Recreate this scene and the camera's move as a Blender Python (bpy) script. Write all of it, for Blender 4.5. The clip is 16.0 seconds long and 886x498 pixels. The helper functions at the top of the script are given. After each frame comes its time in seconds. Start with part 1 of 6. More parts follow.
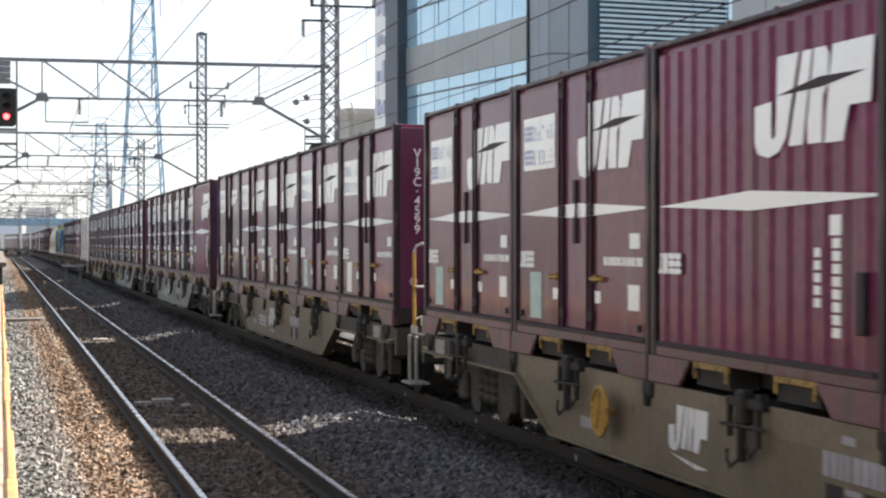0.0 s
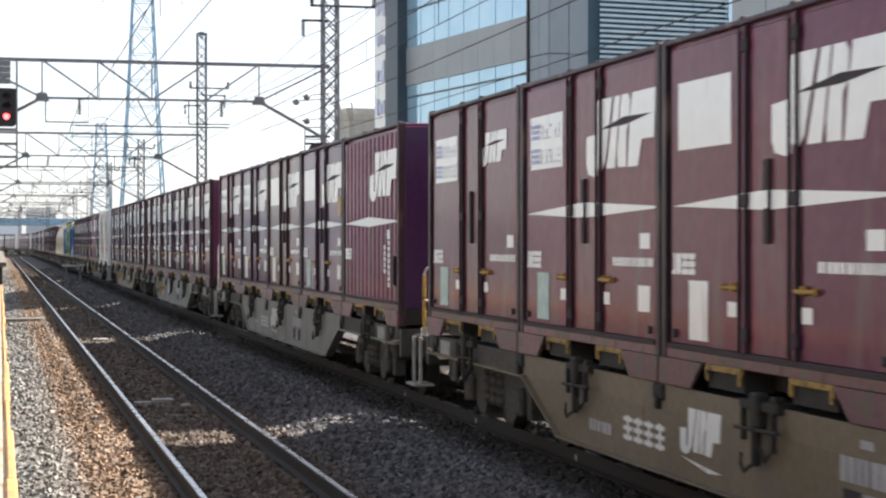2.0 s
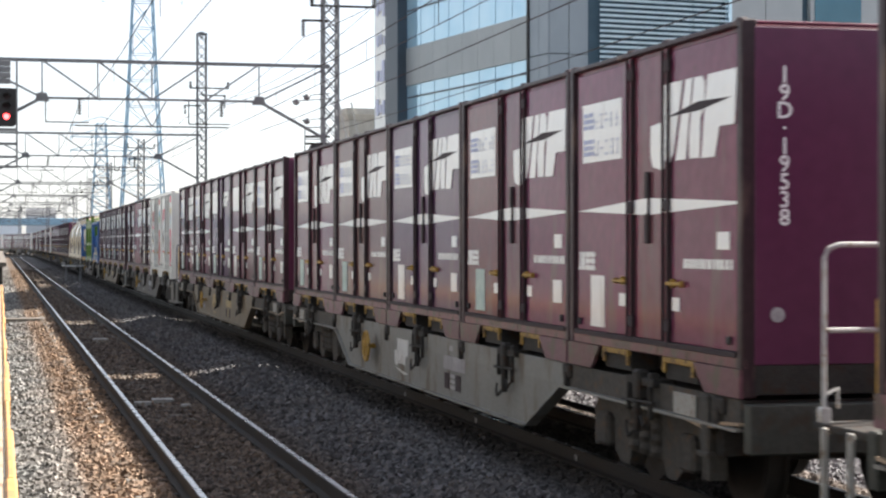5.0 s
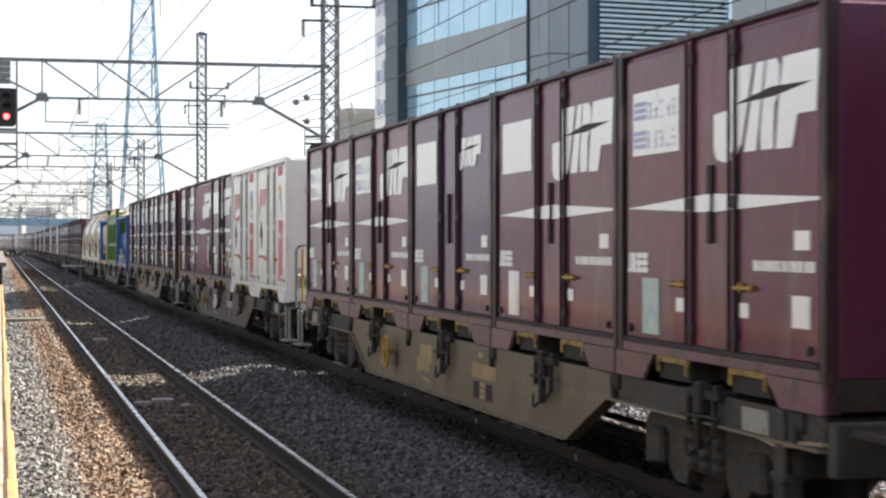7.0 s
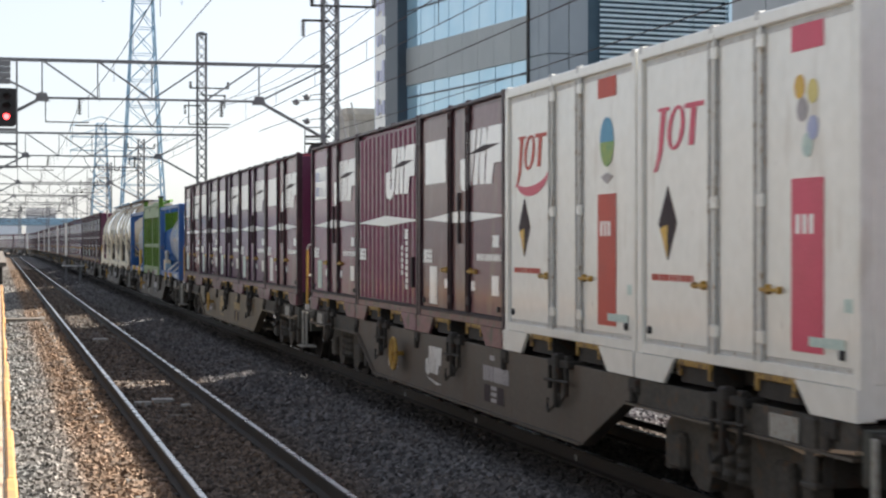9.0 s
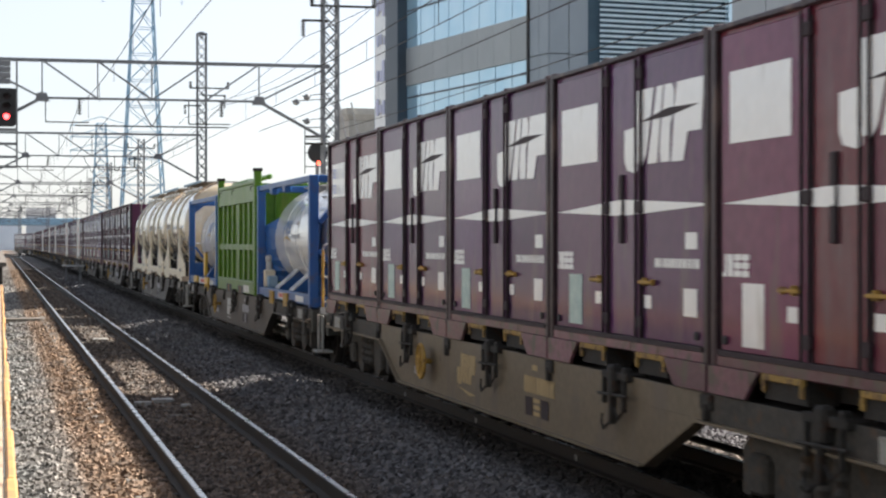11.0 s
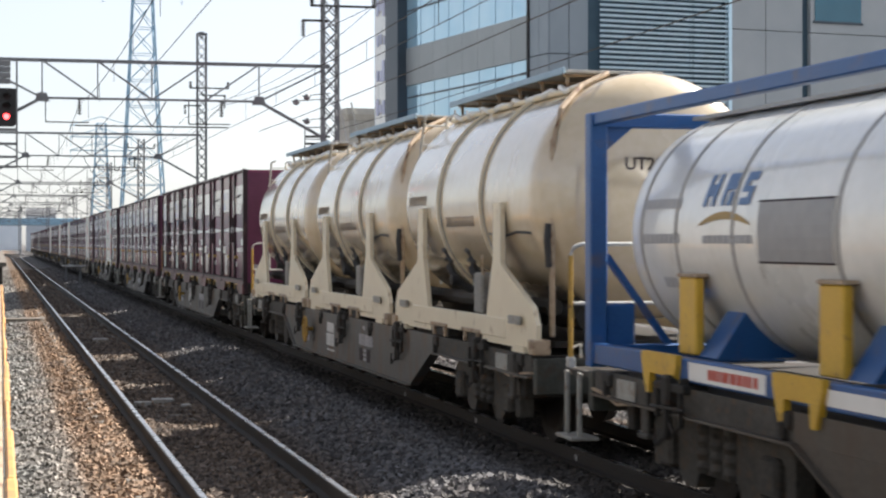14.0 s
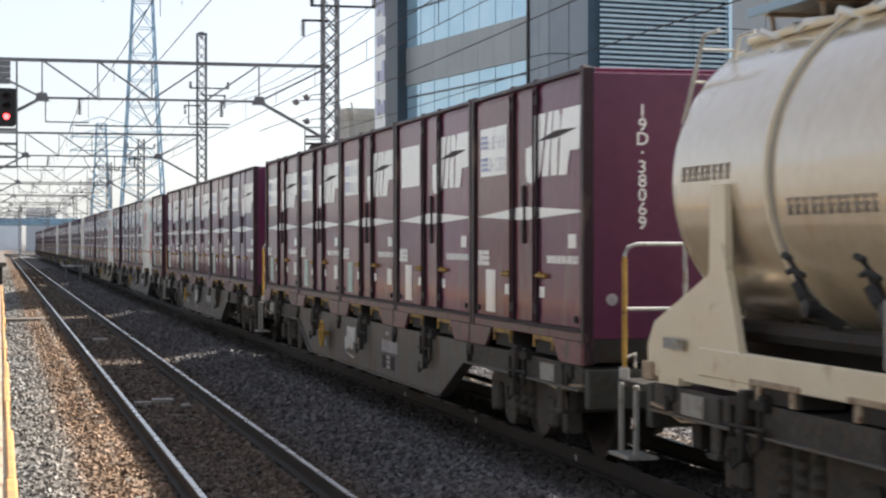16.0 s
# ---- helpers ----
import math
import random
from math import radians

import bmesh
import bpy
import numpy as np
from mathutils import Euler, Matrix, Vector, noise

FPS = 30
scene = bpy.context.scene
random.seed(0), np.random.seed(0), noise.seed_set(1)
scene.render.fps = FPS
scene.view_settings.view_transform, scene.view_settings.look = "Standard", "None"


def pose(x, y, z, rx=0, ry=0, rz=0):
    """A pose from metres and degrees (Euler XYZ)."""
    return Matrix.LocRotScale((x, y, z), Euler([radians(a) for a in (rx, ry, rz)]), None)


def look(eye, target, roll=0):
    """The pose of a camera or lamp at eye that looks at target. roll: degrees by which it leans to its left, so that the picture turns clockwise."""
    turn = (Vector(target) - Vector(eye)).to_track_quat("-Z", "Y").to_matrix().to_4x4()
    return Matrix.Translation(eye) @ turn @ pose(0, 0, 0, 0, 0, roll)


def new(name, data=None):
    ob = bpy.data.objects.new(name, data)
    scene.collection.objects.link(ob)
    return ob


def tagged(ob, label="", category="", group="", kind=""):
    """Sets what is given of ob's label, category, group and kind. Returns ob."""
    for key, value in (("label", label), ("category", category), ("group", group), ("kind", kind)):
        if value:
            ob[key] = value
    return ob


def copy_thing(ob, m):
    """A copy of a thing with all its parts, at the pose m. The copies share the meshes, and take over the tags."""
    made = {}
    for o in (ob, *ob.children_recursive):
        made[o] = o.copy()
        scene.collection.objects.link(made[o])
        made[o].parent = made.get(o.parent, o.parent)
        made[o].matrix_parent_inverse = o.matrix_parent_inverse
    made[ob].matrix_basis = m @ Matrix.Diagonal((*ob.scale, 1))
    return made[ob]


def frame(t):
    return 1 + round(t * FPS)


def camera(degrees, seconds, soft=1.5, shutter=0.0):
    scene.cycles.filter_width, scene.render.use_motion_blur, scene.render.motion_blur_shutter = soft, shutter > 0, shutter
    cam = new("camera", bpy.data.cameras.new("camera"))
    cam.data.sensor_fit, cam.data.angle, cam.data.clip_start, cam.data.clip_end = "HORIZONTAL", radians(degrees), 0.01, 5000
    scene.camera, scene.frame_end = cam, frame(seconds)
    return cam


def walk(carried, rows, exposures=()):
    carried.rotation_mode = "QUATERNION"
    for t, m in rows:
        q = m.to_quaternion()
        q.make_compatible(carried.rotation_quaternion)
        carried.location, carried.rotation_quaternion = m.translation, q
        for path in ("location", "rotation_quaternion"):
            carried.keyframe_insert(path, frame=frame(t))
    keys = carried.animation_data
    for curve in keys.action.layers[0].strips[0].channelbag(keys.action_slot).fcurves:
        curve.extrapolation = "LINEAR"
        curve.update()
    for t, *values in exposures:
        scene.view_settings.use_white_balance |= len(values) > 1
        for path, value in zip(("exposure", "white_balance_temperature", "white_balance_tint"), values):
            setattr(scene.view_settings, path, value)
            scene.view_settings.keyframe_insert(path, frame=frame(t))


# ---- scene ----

# camera: a phone held still at the platform edge, looking along the line
EYE = (0.0, 0.0, 1.975)
YAW = radians(13.65)
cam = camera(27.30, 16.0, soft=2.3, shutter=0.18)
AIM = look(EYE, (100 * math.sin(YAW), 100 * math.cos(YAW), 1.975 - 0.335))
walk(cam, [(0.0, AIM), (16.0, AIM)], exposures=[(0.0, 1.66, 6250, 12), (7.6, 1.66, 6250, 12), (9.0, 1.40, 6250, 12), (16.0, 1.40, 6250, 12)])

# ---- daylight ----
SUN_AZ, SUN_EL = radians(74), radians(45)
world = bpy.data.worlds.new("sky")
scene.world = world
world.use_nodes = True
wn = world.node_tree.nodes
sky = wn.new("ShaderNodeTexSky")
sky.sky_type = "NISHITA"
sky.sun_disc = False
sky.sun_elevation, sky.sun_rotation = SUN_EL, SUN_AZ
sky.air_density, sky.dust_density, sky.ozone_density = 1.0, 0.7, 1.0
wn["Background"].inputs["Strength"].default_value = 0.067
haze = wn.new("ShaderNodeHueSaturation")
haze.inputs["Saturation"].default_value = 0.36
world.node_tree.links.new(sky.outputs["Color"], haze.inputs["Color"])
world.node_tree.links.new(haze.outputs["Color"], wn["Background"].inputs["Color"])
sun_data = bpy.data.lights.new("sun", "SUN")
sun_data.energy, sun_data.angle, sun_data.color = 5.0, radians(0.55), (1.0, 0.93, 0.82)
sun = new("sun", sun_data)
SUN_DIR = Vector((math.sin(SUN_AZ) * math.cos(SUN_EL), math.cos(SUN_AZ) * math.cos(SUN_EL), math.sin(SUN_EL)))
sun.matrix_world = look(SUN_DIR * 50, (0, 0, 0))


# ---- materials ----
RUST = (0.060, 0.028, 0.015)


def surface(name, dark, light, rough=0.6, metal=0.0, scale=3.0, grain=60.0, bump=0.15, spread=0.0, streak=0.0,
            dirt=None, dirt_amount=0.0, island=False, coat=0.0, bump_dist=0.004, spec=0.5, coat_rough=0.22, hue=0.0, rust=0.0, coat_ior=1.5):
    """A painted or raw surface: two colours mixed by broad and fine noise, worn spots, fine relief."""
    m = bpy.data.materials.new(name)
    m.use_nodes = True
    n, l = m.node_tree.nodes, m.node_tree.links
    b = n["Principled BSDF"]
    tc = n.new("ShaderNodeTexCoord")
    vec = tc.outputs["Object"]
    if streak:
        mp = n.new("ShaderNodeMapping")
        mp.inputs["Scale"].default_value = (1, 1, streak)
        l.new(vec, mp.inputs["Vector"])
        vec = mp.outputs["Vector"]
    big = n.new("ShaderNodeTexNoise")
    big.inputs["Scale"].default_value, big.inputs["Detail"].default_value = scale, 6
    fine = n.new("ShaderNodeTexNoise")
    fine.inputs["Scale"].default_value, fine.inputs["Detail"].default_value = grain, 3
    l.new(vec, big.inputs["Vector"])
    l.new(tc.outputs["Object"], fine.inputs["Vector"])
    add = n.new("ShaderNodeMath")
    add.operation = "ADD"
    l.new(big.outputs["Fac"], add.inputs[0])
    l.new(fine.outputs["Fac"], add.inputs[1])
    ramp = n.new("ShaderNodeMapRange")
    ramp.inputs["From Min"].default_value, ramp.inputs["From Max"].default_value = 0.72, 1.28
    l.new(add.outputs[0], ramp.inputs["Value"])
    mix = n.new("ShaderNodeMix")
    mix.data_type = "RGBA"
    mix.inputs["A"].default_value, mix.inputs["B"].default_value = (*dark, 1), (*light, 1)
    l.new(ramp.outputs[0], mix.inputs["Factor"])
    col = mix.outputs["Result"]
    if spread:
        hsv = n.new("ShaderNodeHueSaturation")
        if island:
            r_out = n.new("ShaderNodeNewGeometry").outputs["Random Per Island"]
        else:
            r_out = n.new("ShaderNodeObjectInfo").outputs["Random"]
        rr = n.new("ShaderNodeMapRange")
        rr.inputs["To Min"].default_value, rr.inputs["To Max"].default_value = 1 - spread, 1 + spread
        l.new(r_out, rr.inputs["Value"])
        l.new(rr.outputs[0], hsv.inputs["Value"])
        if hue:
            again = n.new("ShaderNodeMath")
            again.operation = "MULTIPLY"
            again.inputs[1].default_value = 7.31
            fr = n.new("ShaderNodeMath")
            fr.operation = "FRACT"
            hr_ = n.new("ShaderNodeMapRange")
            hr_.inputs["To Min"].default_value, hr_.inputs["To Max"].default_value = 0.5 - hue, 0.5 + hue * 0.3
            l.new(r_out, again.inputs[0])
            l.new(again.outputs[0], fr.inputs[0])
            l.new(fr.outputs[0], hr_.inputs["Value"])
            l.new(hr_.outputs[0], hsv.inputs["Hue"])
        l.new(col, hsv.inputs["Color"])
        col = hsv.outputs["Color"]
    if dirt:
        spots = n.new("ShaderNodeTexNoise")
        spots.inputs["Scale"].default_value, spots.inputs["Detail"].default_value = scale * 2.3, 8
        l.new(vec, spots.inputs["Vector"])
        sr = n.new("ShaderNodeMapRange")
        sr.inputs["From Min"].default_value, sr.inputs["From Max"].default_value = 0.66 - 0.25 * dirt_amount, 0.78 - 0.2 * dirt_amount
        l.new(spots.outputs["Fac"], sr.inputs["Value"])
        dm = n.new("ShaderNodeMix")
        dm.data_type = "RGBA"
        dm.inputs["B"].default_value = (*dirt, 1)
        l.new(sr.outputs[0], dm.inputs["Factor"])
        l.new(col, dm.inputs["A"])
        col = dm.outputs["Result"]
    if rust:
        # small rust spots and chips, drawn out downwards
        mp2 = n.new("ShaderNodeMapping")
        mp2.inputs["Scale"].default_value = (1, 1, 0.45)
        l.new(tc.outputs["Object"], mp2.inputs["Vector"])
        chip = n.new("ShaderNodeTexNoise")
        chip.inputs["Scale"].default_value, chip.inputs["Detail"].default_value, chip.inputs["Roughness"].default_value = 7.0, 9, 0.65
        l.new(mp2.outputs["Vector"], chip.inputs["Vector"])
        cr = n.new("ShaderNodeMapRange")
        cr.inputs["From Min"].default_value, cr.inputs["From Max"].default_value = 0.72 - 0.12 * rust, 0.80 - 0.12 * rust
        l.new(chip.outputs["Fac"], cr.inputs["Value"])
        cm = n.new("ShaderNodeMix")
        cm.data_type = "RGBA"
        cm.inputs["B"].default_value = (*RUST, 1)
        l.new(cr.outputs[0], cm.inputs["Factor"])
        l.new(col, cm.inputs["A"])
        col = cm.outputs["Result"]
    l.new(col, b.inputs["Base Color"])
    rg = n.new("ShaderNodeMapRange")
    rg.inputs["To Min"].default_value, rg.inputs["To Max"].default_value = max(0.05, rough - 0.12), min(1.0, rough + 0.12)
    l.new(big.outputs["Fac"], rg.inputs["Value"])
    l.new(rg.outputs[0], b.inputs["Roughness"])
    b.inputs["Metallic"].default_value = metal
    b.inputs["Specular IOR Level"].default_value = spec
    b.inputs["Coat Weight"].default_value, b.inputs["Coat Roughness"].default_value = coat, coat_rough
    b.inputs["Coat IOR"].default_value = coat_ior
    if bump:
        bp = n.new("ShaderNodeBump")
        bp.inputs["Strength"].default_value, bp.inputs["Distance"].default_value = bump, bump_dist
        l.new(add.outputs[0], bp.inputs["Height"])
        l.new(bp.outputs["Normal"], b.inputs["Normal"])
    return m


M = {}
M["maroon"] = surface("maroon_paint", (0.108, 0.014, 0.033), (0.168, 0.030, 0.053), 0.50, scale=0.9, grain=9, spread=0.22, hue=0.045, streak=0.22, dirt=(0.15, 0.085, 0.09), dirt_amount=0.3, bump=0.015, spec=0.12, coat=0.75, coat_rough=0.12, coat_ior=1.25, rust=0.55)
M["purple"] = surface("purple_paint", (0.074, 0.015, 0.068), (0.105, 0.028, 0.092), 0.50, scale=0.9, grain=9, spread=0.18, hue=0.03, streak=0.22, dirt=(0.13, 0.075, 0.10), dirt_amount=0.3, bump=0.015, spec=0.12, coat=0.75, coat_rough=0.12, coat_ior=1.25, rust=0.5)
M["faded"] = surface("faded_red_paint", (0.110, 0.036, 0.038), (0.148, 0.056, 0.057), 0.50, scale=0.9, grain=9, spread=0.2, hue=0.03, streak=0.22, dirt=(0.18, 0.11, 0.09), dirt_amount=0.4, bump=0.015, spec=0.12, coat=0.75, coat_rough=0.13, coat_ior=1.25, rust=0.7)
# maroon darkened for shade between containers and along the top; dirt and rust too
M["post"] = surface("post_shade_paint", (0.026, 0.014, 0.017), (0.050, 0.026, 0.031), 0.5, scale=2.0, grain=20, spread=0.2, hue=0.03, streak=0.3, dirt=(0.13, 0.085, 0.07), dirt_amount=0.4, coat=0.1, coat_rough=0.2, rust=0.7, spec=0.25)
# sills and skirts: greyer, pinker tone than the body, dirt and rust over it
M["frame"] = surface("sill_skirt_paint", (0.130, 0.050, 0.058), (0.190, 0.086, 0.092), 0.6, scale=2.5, grain=20, spread=0.25, hue=0.03, dirt=(0.10, 0.075, 0.06), dirt_amount=0.7, spec=0.25, rust=0.9, coat=0.6, coat_rough=0.25, coat_ior=1.35)
M["bogie"] = surface("dusty_bogie_iron", (0.040, 0.037, 0.032), (0.090, 0.082, 0.070), 0.7, scale=4, grain=25, dirt=(0.10, 0.065, 0.04), dirt_amount=0.4, spec=0.3)
M["wine"] = surface("wine_end_paint", (0.078, 0.010, 0.043), (0.104, 0.016, 0.056), 0.45, scale=1.5, grain=9, spread=0.15, streak=0.3, bump=0.06)
M["violet"] = surface("violet_end_paint", (0.036, 0.007, 0.050), (0.052, 0.012, 0.066), 0.45, scale=1.5, grain=9, streak=0.3, bump=0.06)
M["white"] = surface("white_decal", (0.83, 0.83, 0.80), (0.90, 0.90, 0.87), 0.4, scale=1.5, grain=9, bump=0.0, streak=0.3, dirt=(0.62, 0.59, 0.53), dirt_amount=0.12, coat=0.8, coat_rough=0.16, rust=0.35)
M["whitebox"] = surface("white_container_paint", (0.74, 0.735, 0.67), (0.83, 0.825, 0.765), 0.38, scale=1.2, grain=9, streak=0.3, dirt=(0.58, 0.54, 0.46), dirt_amount=0.25, bump=0.03, coat=0.5, coat_rough=0.12, rust=0.35)
M["blueprint"] = surface("blue_print", (0.34, 0.38, 0.58), (0.48, 0.52, 0.68), 0.6, bump=0)
M["greyprint"] = surface("grey_print", (0.30, 0.28, 0.29), (0.46, 0.44, 0.44), 0.6, bump=0)
M["greenprint"] = surface("pale_green_sheet", (0.38, 0.52, 0.48), (0.62, 0.72, 0.64), 0.6, scale=9, bump=0)
M["redprint"] = surface("red_print", (0.55, 0.035, 0.09), (0.66, 0.07, 0.14), 0.45, bump=0)
M["rustred"] = surface("orange_red_print", (0.44, 0.05, 0.03), (0.54, 0.08, 0.05), 0.55, bump=0)
M["greenmark"] = surface("green_print", (0.03, 0.16, 0.07), (0.05, 0.22, 0.10), 0.5, bump=0)
M["swoosh"] = surface("ochre_print", (0.36, 0.24, 0.08), (0.46, 0.32, 0.13), 0.6, bump=0)
M["goldprint"] = surface("gold_print", (0.38, 0.27, 0.12), (0.50, 0.37, 0.18), 0.6, bump=0)
M["emblemblue"] = surface("blue_emblem_print", (0.08, 0.16, 0.32), (0.13, 0.23, 0.42), 0.5, bump=0)
M["greypatch"] = surface("grey_patch_paint", (0.30, 0.30, 0.30), (0.36, 0.36, 0.355), 0.5, scale=2, grain=9, bump=0)
M["picblue"] = surface("picture_blue", (0.05, 0.24, 0.42), (0.10, 0.36, 0.52), 0.5, scale=9, bump=0)
M["picgreen"] = surface("picture_green", (0.08, 0.28, 0.10), (0.35, 0.42, 0.08), 0.5, scale=9, bump=0)
M["paleyellow"] = surface("pale_yellow_print", (0.62, 0.52, 0.14), (0.70, 0.60, 0.22), 0.5, bump=0)
M["panelprint"] = surface("faded_panel_print", (0.46, 0.48, 0.55), (0.60, 0.62, 0.68), 0.6, bump=0)
M["rustysteel"] = surface("rusty_orange_steel", (0.30, 0.12, 0.045), (0.42, 0.19, 0.08), 0.7, scale=6, grain=30)
M["edgeblue"] = surface("pale_blue_strip", (0.22, 0.34, 0.44), (0.32, 0.44, 0.54), 0.5, scale=4)
M["tankprint"] = surface("pale_grey_print", (0.36, 0.36, 0.37), (0.50, 0.50, 0.50), 0.6, bump=0)
M["yellow"] = surface("yellow_paint", (0.58, 0.34, 0.025), (0.70, 0.44, 0.045), 0.45, scale=5, dirt=(0.35, 0.19, 0.05), dirt_amount=0.15)
M["pipe"] = surface("rusty_beige_pipe", (0.34, 0.24, 0.15), (0.46, 0.36, 0.25), 0.55, scale=5, dirt=(0.16, 0.08, 0.04), dirt_amount=0.5)
M["sleeper"] = surface("dusty_sleeper", (0.10, 0.085, 0.07), (0.17, 0.15, 0.125), 0.9, scale=4, grain=40, bump=0.3)
M["oldyellow"] = surface("dirty_yellow_paint", (0.36, 0.21, 0.03), (0.50, 0.30, 0.05), 0.6, scale=9, dirt=(0.14, 0.07, 0.025), dirt_amount=0.45)
M["rimyellow"] = surface("grimy_yellow_rim", (0.30, 0.185, 0.04), (0.44, 0.27, 0.06), 0.7, scale=9, dirt=(0.11, 0.065, 0.035), dirt_amount=0.75)
M["darkprint"] = surface("dark_print", (0.20, 0.16, 0.12), (0.30, 0.25, 0.20), 0.6, bump=0)
M["edge"] = surface("worn_yellow_edge", (0.42, 0.205, 0.06), (0.56, 0.30, 0.095), 0.6, scale=3, grain=25, dirt=(0.30, 0.17, 0.07), dirt_amount=0.6)
M["black"] = surface("black_rubber", (0.010, 0.010, 0.011), (0.03, 0.03, 0.03), 0.6)
M["iron"] = surface("dirty_iron", (0.020, 0.019, 0.017), (0.048, 0.043, 0.037), 0.7, scale=5, dirt=(0.04, 0.022, 0.013), dirt_amount=0.5, spec=0.25)
M["seal"] = surface("dark_door_seal", (0.018, 0.009, 0.012), (0.034, 0.017, 0.021), 0.7, scale=4)
M["wagondark"] = surface("wagon_dark_brown", (0.068, 0.056, 0.043), (0.106, 0.088, 0.068), 0.6, scale=1.5, grain=30, spread=0.12, streak=0.4, dirt=(0.09, 0.065, 0.045), dirt_amount=0.6, rust=0.8)
M["wagongrey"] = surface("wagon_grey", (0.086, 0.082, 0.073), (0.128, 0.122, 0.109), 0.6, scale=1.5, grain=30, spread=0.18, streak=0.4, dirt=(0.12, 0.08, 0.05), dirt_amount=0.7, rust=0.7)
M["wagonpale"] = surface("wagon_pale_grey", (0.185, 0.184, 0.165), (0.265, 0.26, 0.235), 0.6, scale=1.5, grain=30, spread=0.12, streak=0.4, dirt=(0.12, 0.09, 0.06), dirt_amount=0.5, rust=0.6)
M["wagonbrown"] = surface("wagon_brown", (0.145, 0.110, 0.064), (0.210, 0.165, 0.105), 0.55, scale=1.0, grain=15, spread=0.12, streak=0.5, dirt=(0.135, 0.105, 0.075), dirt_amount=0.5, rust=0.7)
M["tube"] = surface("white_tube", (0.42, 0.42, 0.40), (0.58, 0.58, 0.55), 0.45, scale=8, dirt=(0.25, 0.18, 0.1), dirt_amount=0.4)
M["railtop"] = surface("polished_rail_head", (0.45, 0.44, 0.43), (0.62, 0.61, 0.60), 0.28, metal=1.0, scale=2, bump=0.03)
M["railside"] = surface("rusty_rail", (0.017, 0.014, 0.012), (0.038, 0.030, 0.024), 0.8, scale=6)
M["concrete"] = surface("weathered_concrete", (0.24, 0.23, 0.21), (0.36, 0.35, 0.32), 0.85, scale=2, grain=50, bump=0.3, dirt=(0.15, 0.13, 0.11), dirt_amount=0.4)
M["steel"] = surface("grey_galvanised_steel", (0.14, 0.145, 0.15), (0.22, 0.225, 0.23), 0.55, metal=0.3, scale=3)
M["pylonblue"] = surface("pale_blue_steel", (0.20, 0.34, 0.46), (0.30, 0.46, 0.58), 0.5, metal=0.2, scale=0.5)
M["blueframe"] = surface("blue_frame_paint", (0.012, 0.075, 0.24), (0.022, 0.11, 0.32), 0.4, scale=2, dirt=(0.07, 0.09, 0.17), dirt_amount=0.4, rust=0.5)
M["green"] = surface("green_container_paint", (0.068, 0.155, 0.010), (0.108, 0.215, 0.020), 0.36, grain=9, scale=1.5, streak=0.4, dirt=(0.16, 0.22, 0.04), dirt_amount=0.3, rust=0.55, bump=0.03, spec=0.15, coat=0.12, coat_rough=0.25)
M["tankwhite"] = surface("white_tank_paint", (0.76, 0.755, 0.70), (0.86, 0.85, 0.80), 0.3, scale=1.2, grain=9, streak=0.4, dirt=(0.52, 0.48, 0.42), dirt_amount=0.15, bump=0.0, coat=0.8, coat_rough=0.09, coat_ior=1.7)
M["beige"] = surface("beige_tank_paint", (0.54, 0.430, 0.275), (0.61, 0.50, 0.340), 0.25, scale=0.8, grain=9, streak=0.6, dirt=(0.47, 0.32, 0.16), dirt_amount=0.22, bump=0.0, coat=1.0, coat_rough=0.12, rust=0.25, coat_ior=1.9)
M["ivory"] = surface("ivory_frame_paint", (0.72, 0.62, 0.44), (0.81, 0.72, 0.535), 0.45, scale=2, dirt=(0.52, 0.40, 0.25), dirt_amount=0.15, rust=0.25)
M["endbeam"] = surface("olive_end_paint", (0.040, 0.043, 0.036), (0.072, 0.074, 0.062), 0.6, scale=3, grain=25, dirt=(0.05, 0.038, 0.026), dirt_amount=0.5, spec=0.35)
M["placard"] = surface("pale_placard", (0.27, 0.265, 0.24), (0.38, 0.37, 0.33), 0.6, scale=6, grain=30, dirt=(0.20, 0.15, 0.10), dirt_amount=0.5, bump=0.05)
M["walkway"] = surface("galvanised_walkway", (0.30, 0.29, 0.27), (0.42, 0.41, 0.39), 0.55, metal=0.15, scale=6)


# ---- mesh tools ----
def finish(name, bm, material):
    bmesh.ops.recalc_face_normals(bm, faces=bm.faces)
    me = bpy.data.meshes.new(name)
    bm.to_mesh(me)
    bm.free()
    me.materials.append(material)
    return me


def part(name, bm, material, parent=None, label="", smooth=False):
    me = finish(name, bm, material)
    if smooth:
        for p in me.polygons:
            p.use_smooth = True
    ob = new(name, me)
    ob.parent = parent
    if label:
        ob["label"] = label
    if name.endswith("print"):
        ob["kind"] = "stuff"
    return ob


def thing(name, label, category, group="", kind=""):
    return tagged(new(name), label, category, group, kind)


def box(bm, lo, hi, ch=0.0):
    """A box between two corners, its edges chamfered by ch."""
    v = [bm.verts.new((x, y, z)) for x in (lo[0], hi[0]) for y in (lo[1], hi[1]) for z in (lo[2], hi[2])]
    fs = [bm.faces.new([v[i] for i in q]) for q in ((0, 1, 3, 2), (4, 6, 7, 5), (0, 4, 5, 1), (2, 3, 7, 6), (0, 2, 6, 4), (1, 5, 7, 3))]
    if ch:
        es = list({e for f_ in fs for e in f_.edges})
        bmesh.ops.bevel(bm, geom=es, offset=ch, segments=1, affect="EDGES", profile=0.5)
    return bm


def bx(lo, hi, ch=0.0):
    return box(bmesh.new(), lo, hi, ch)


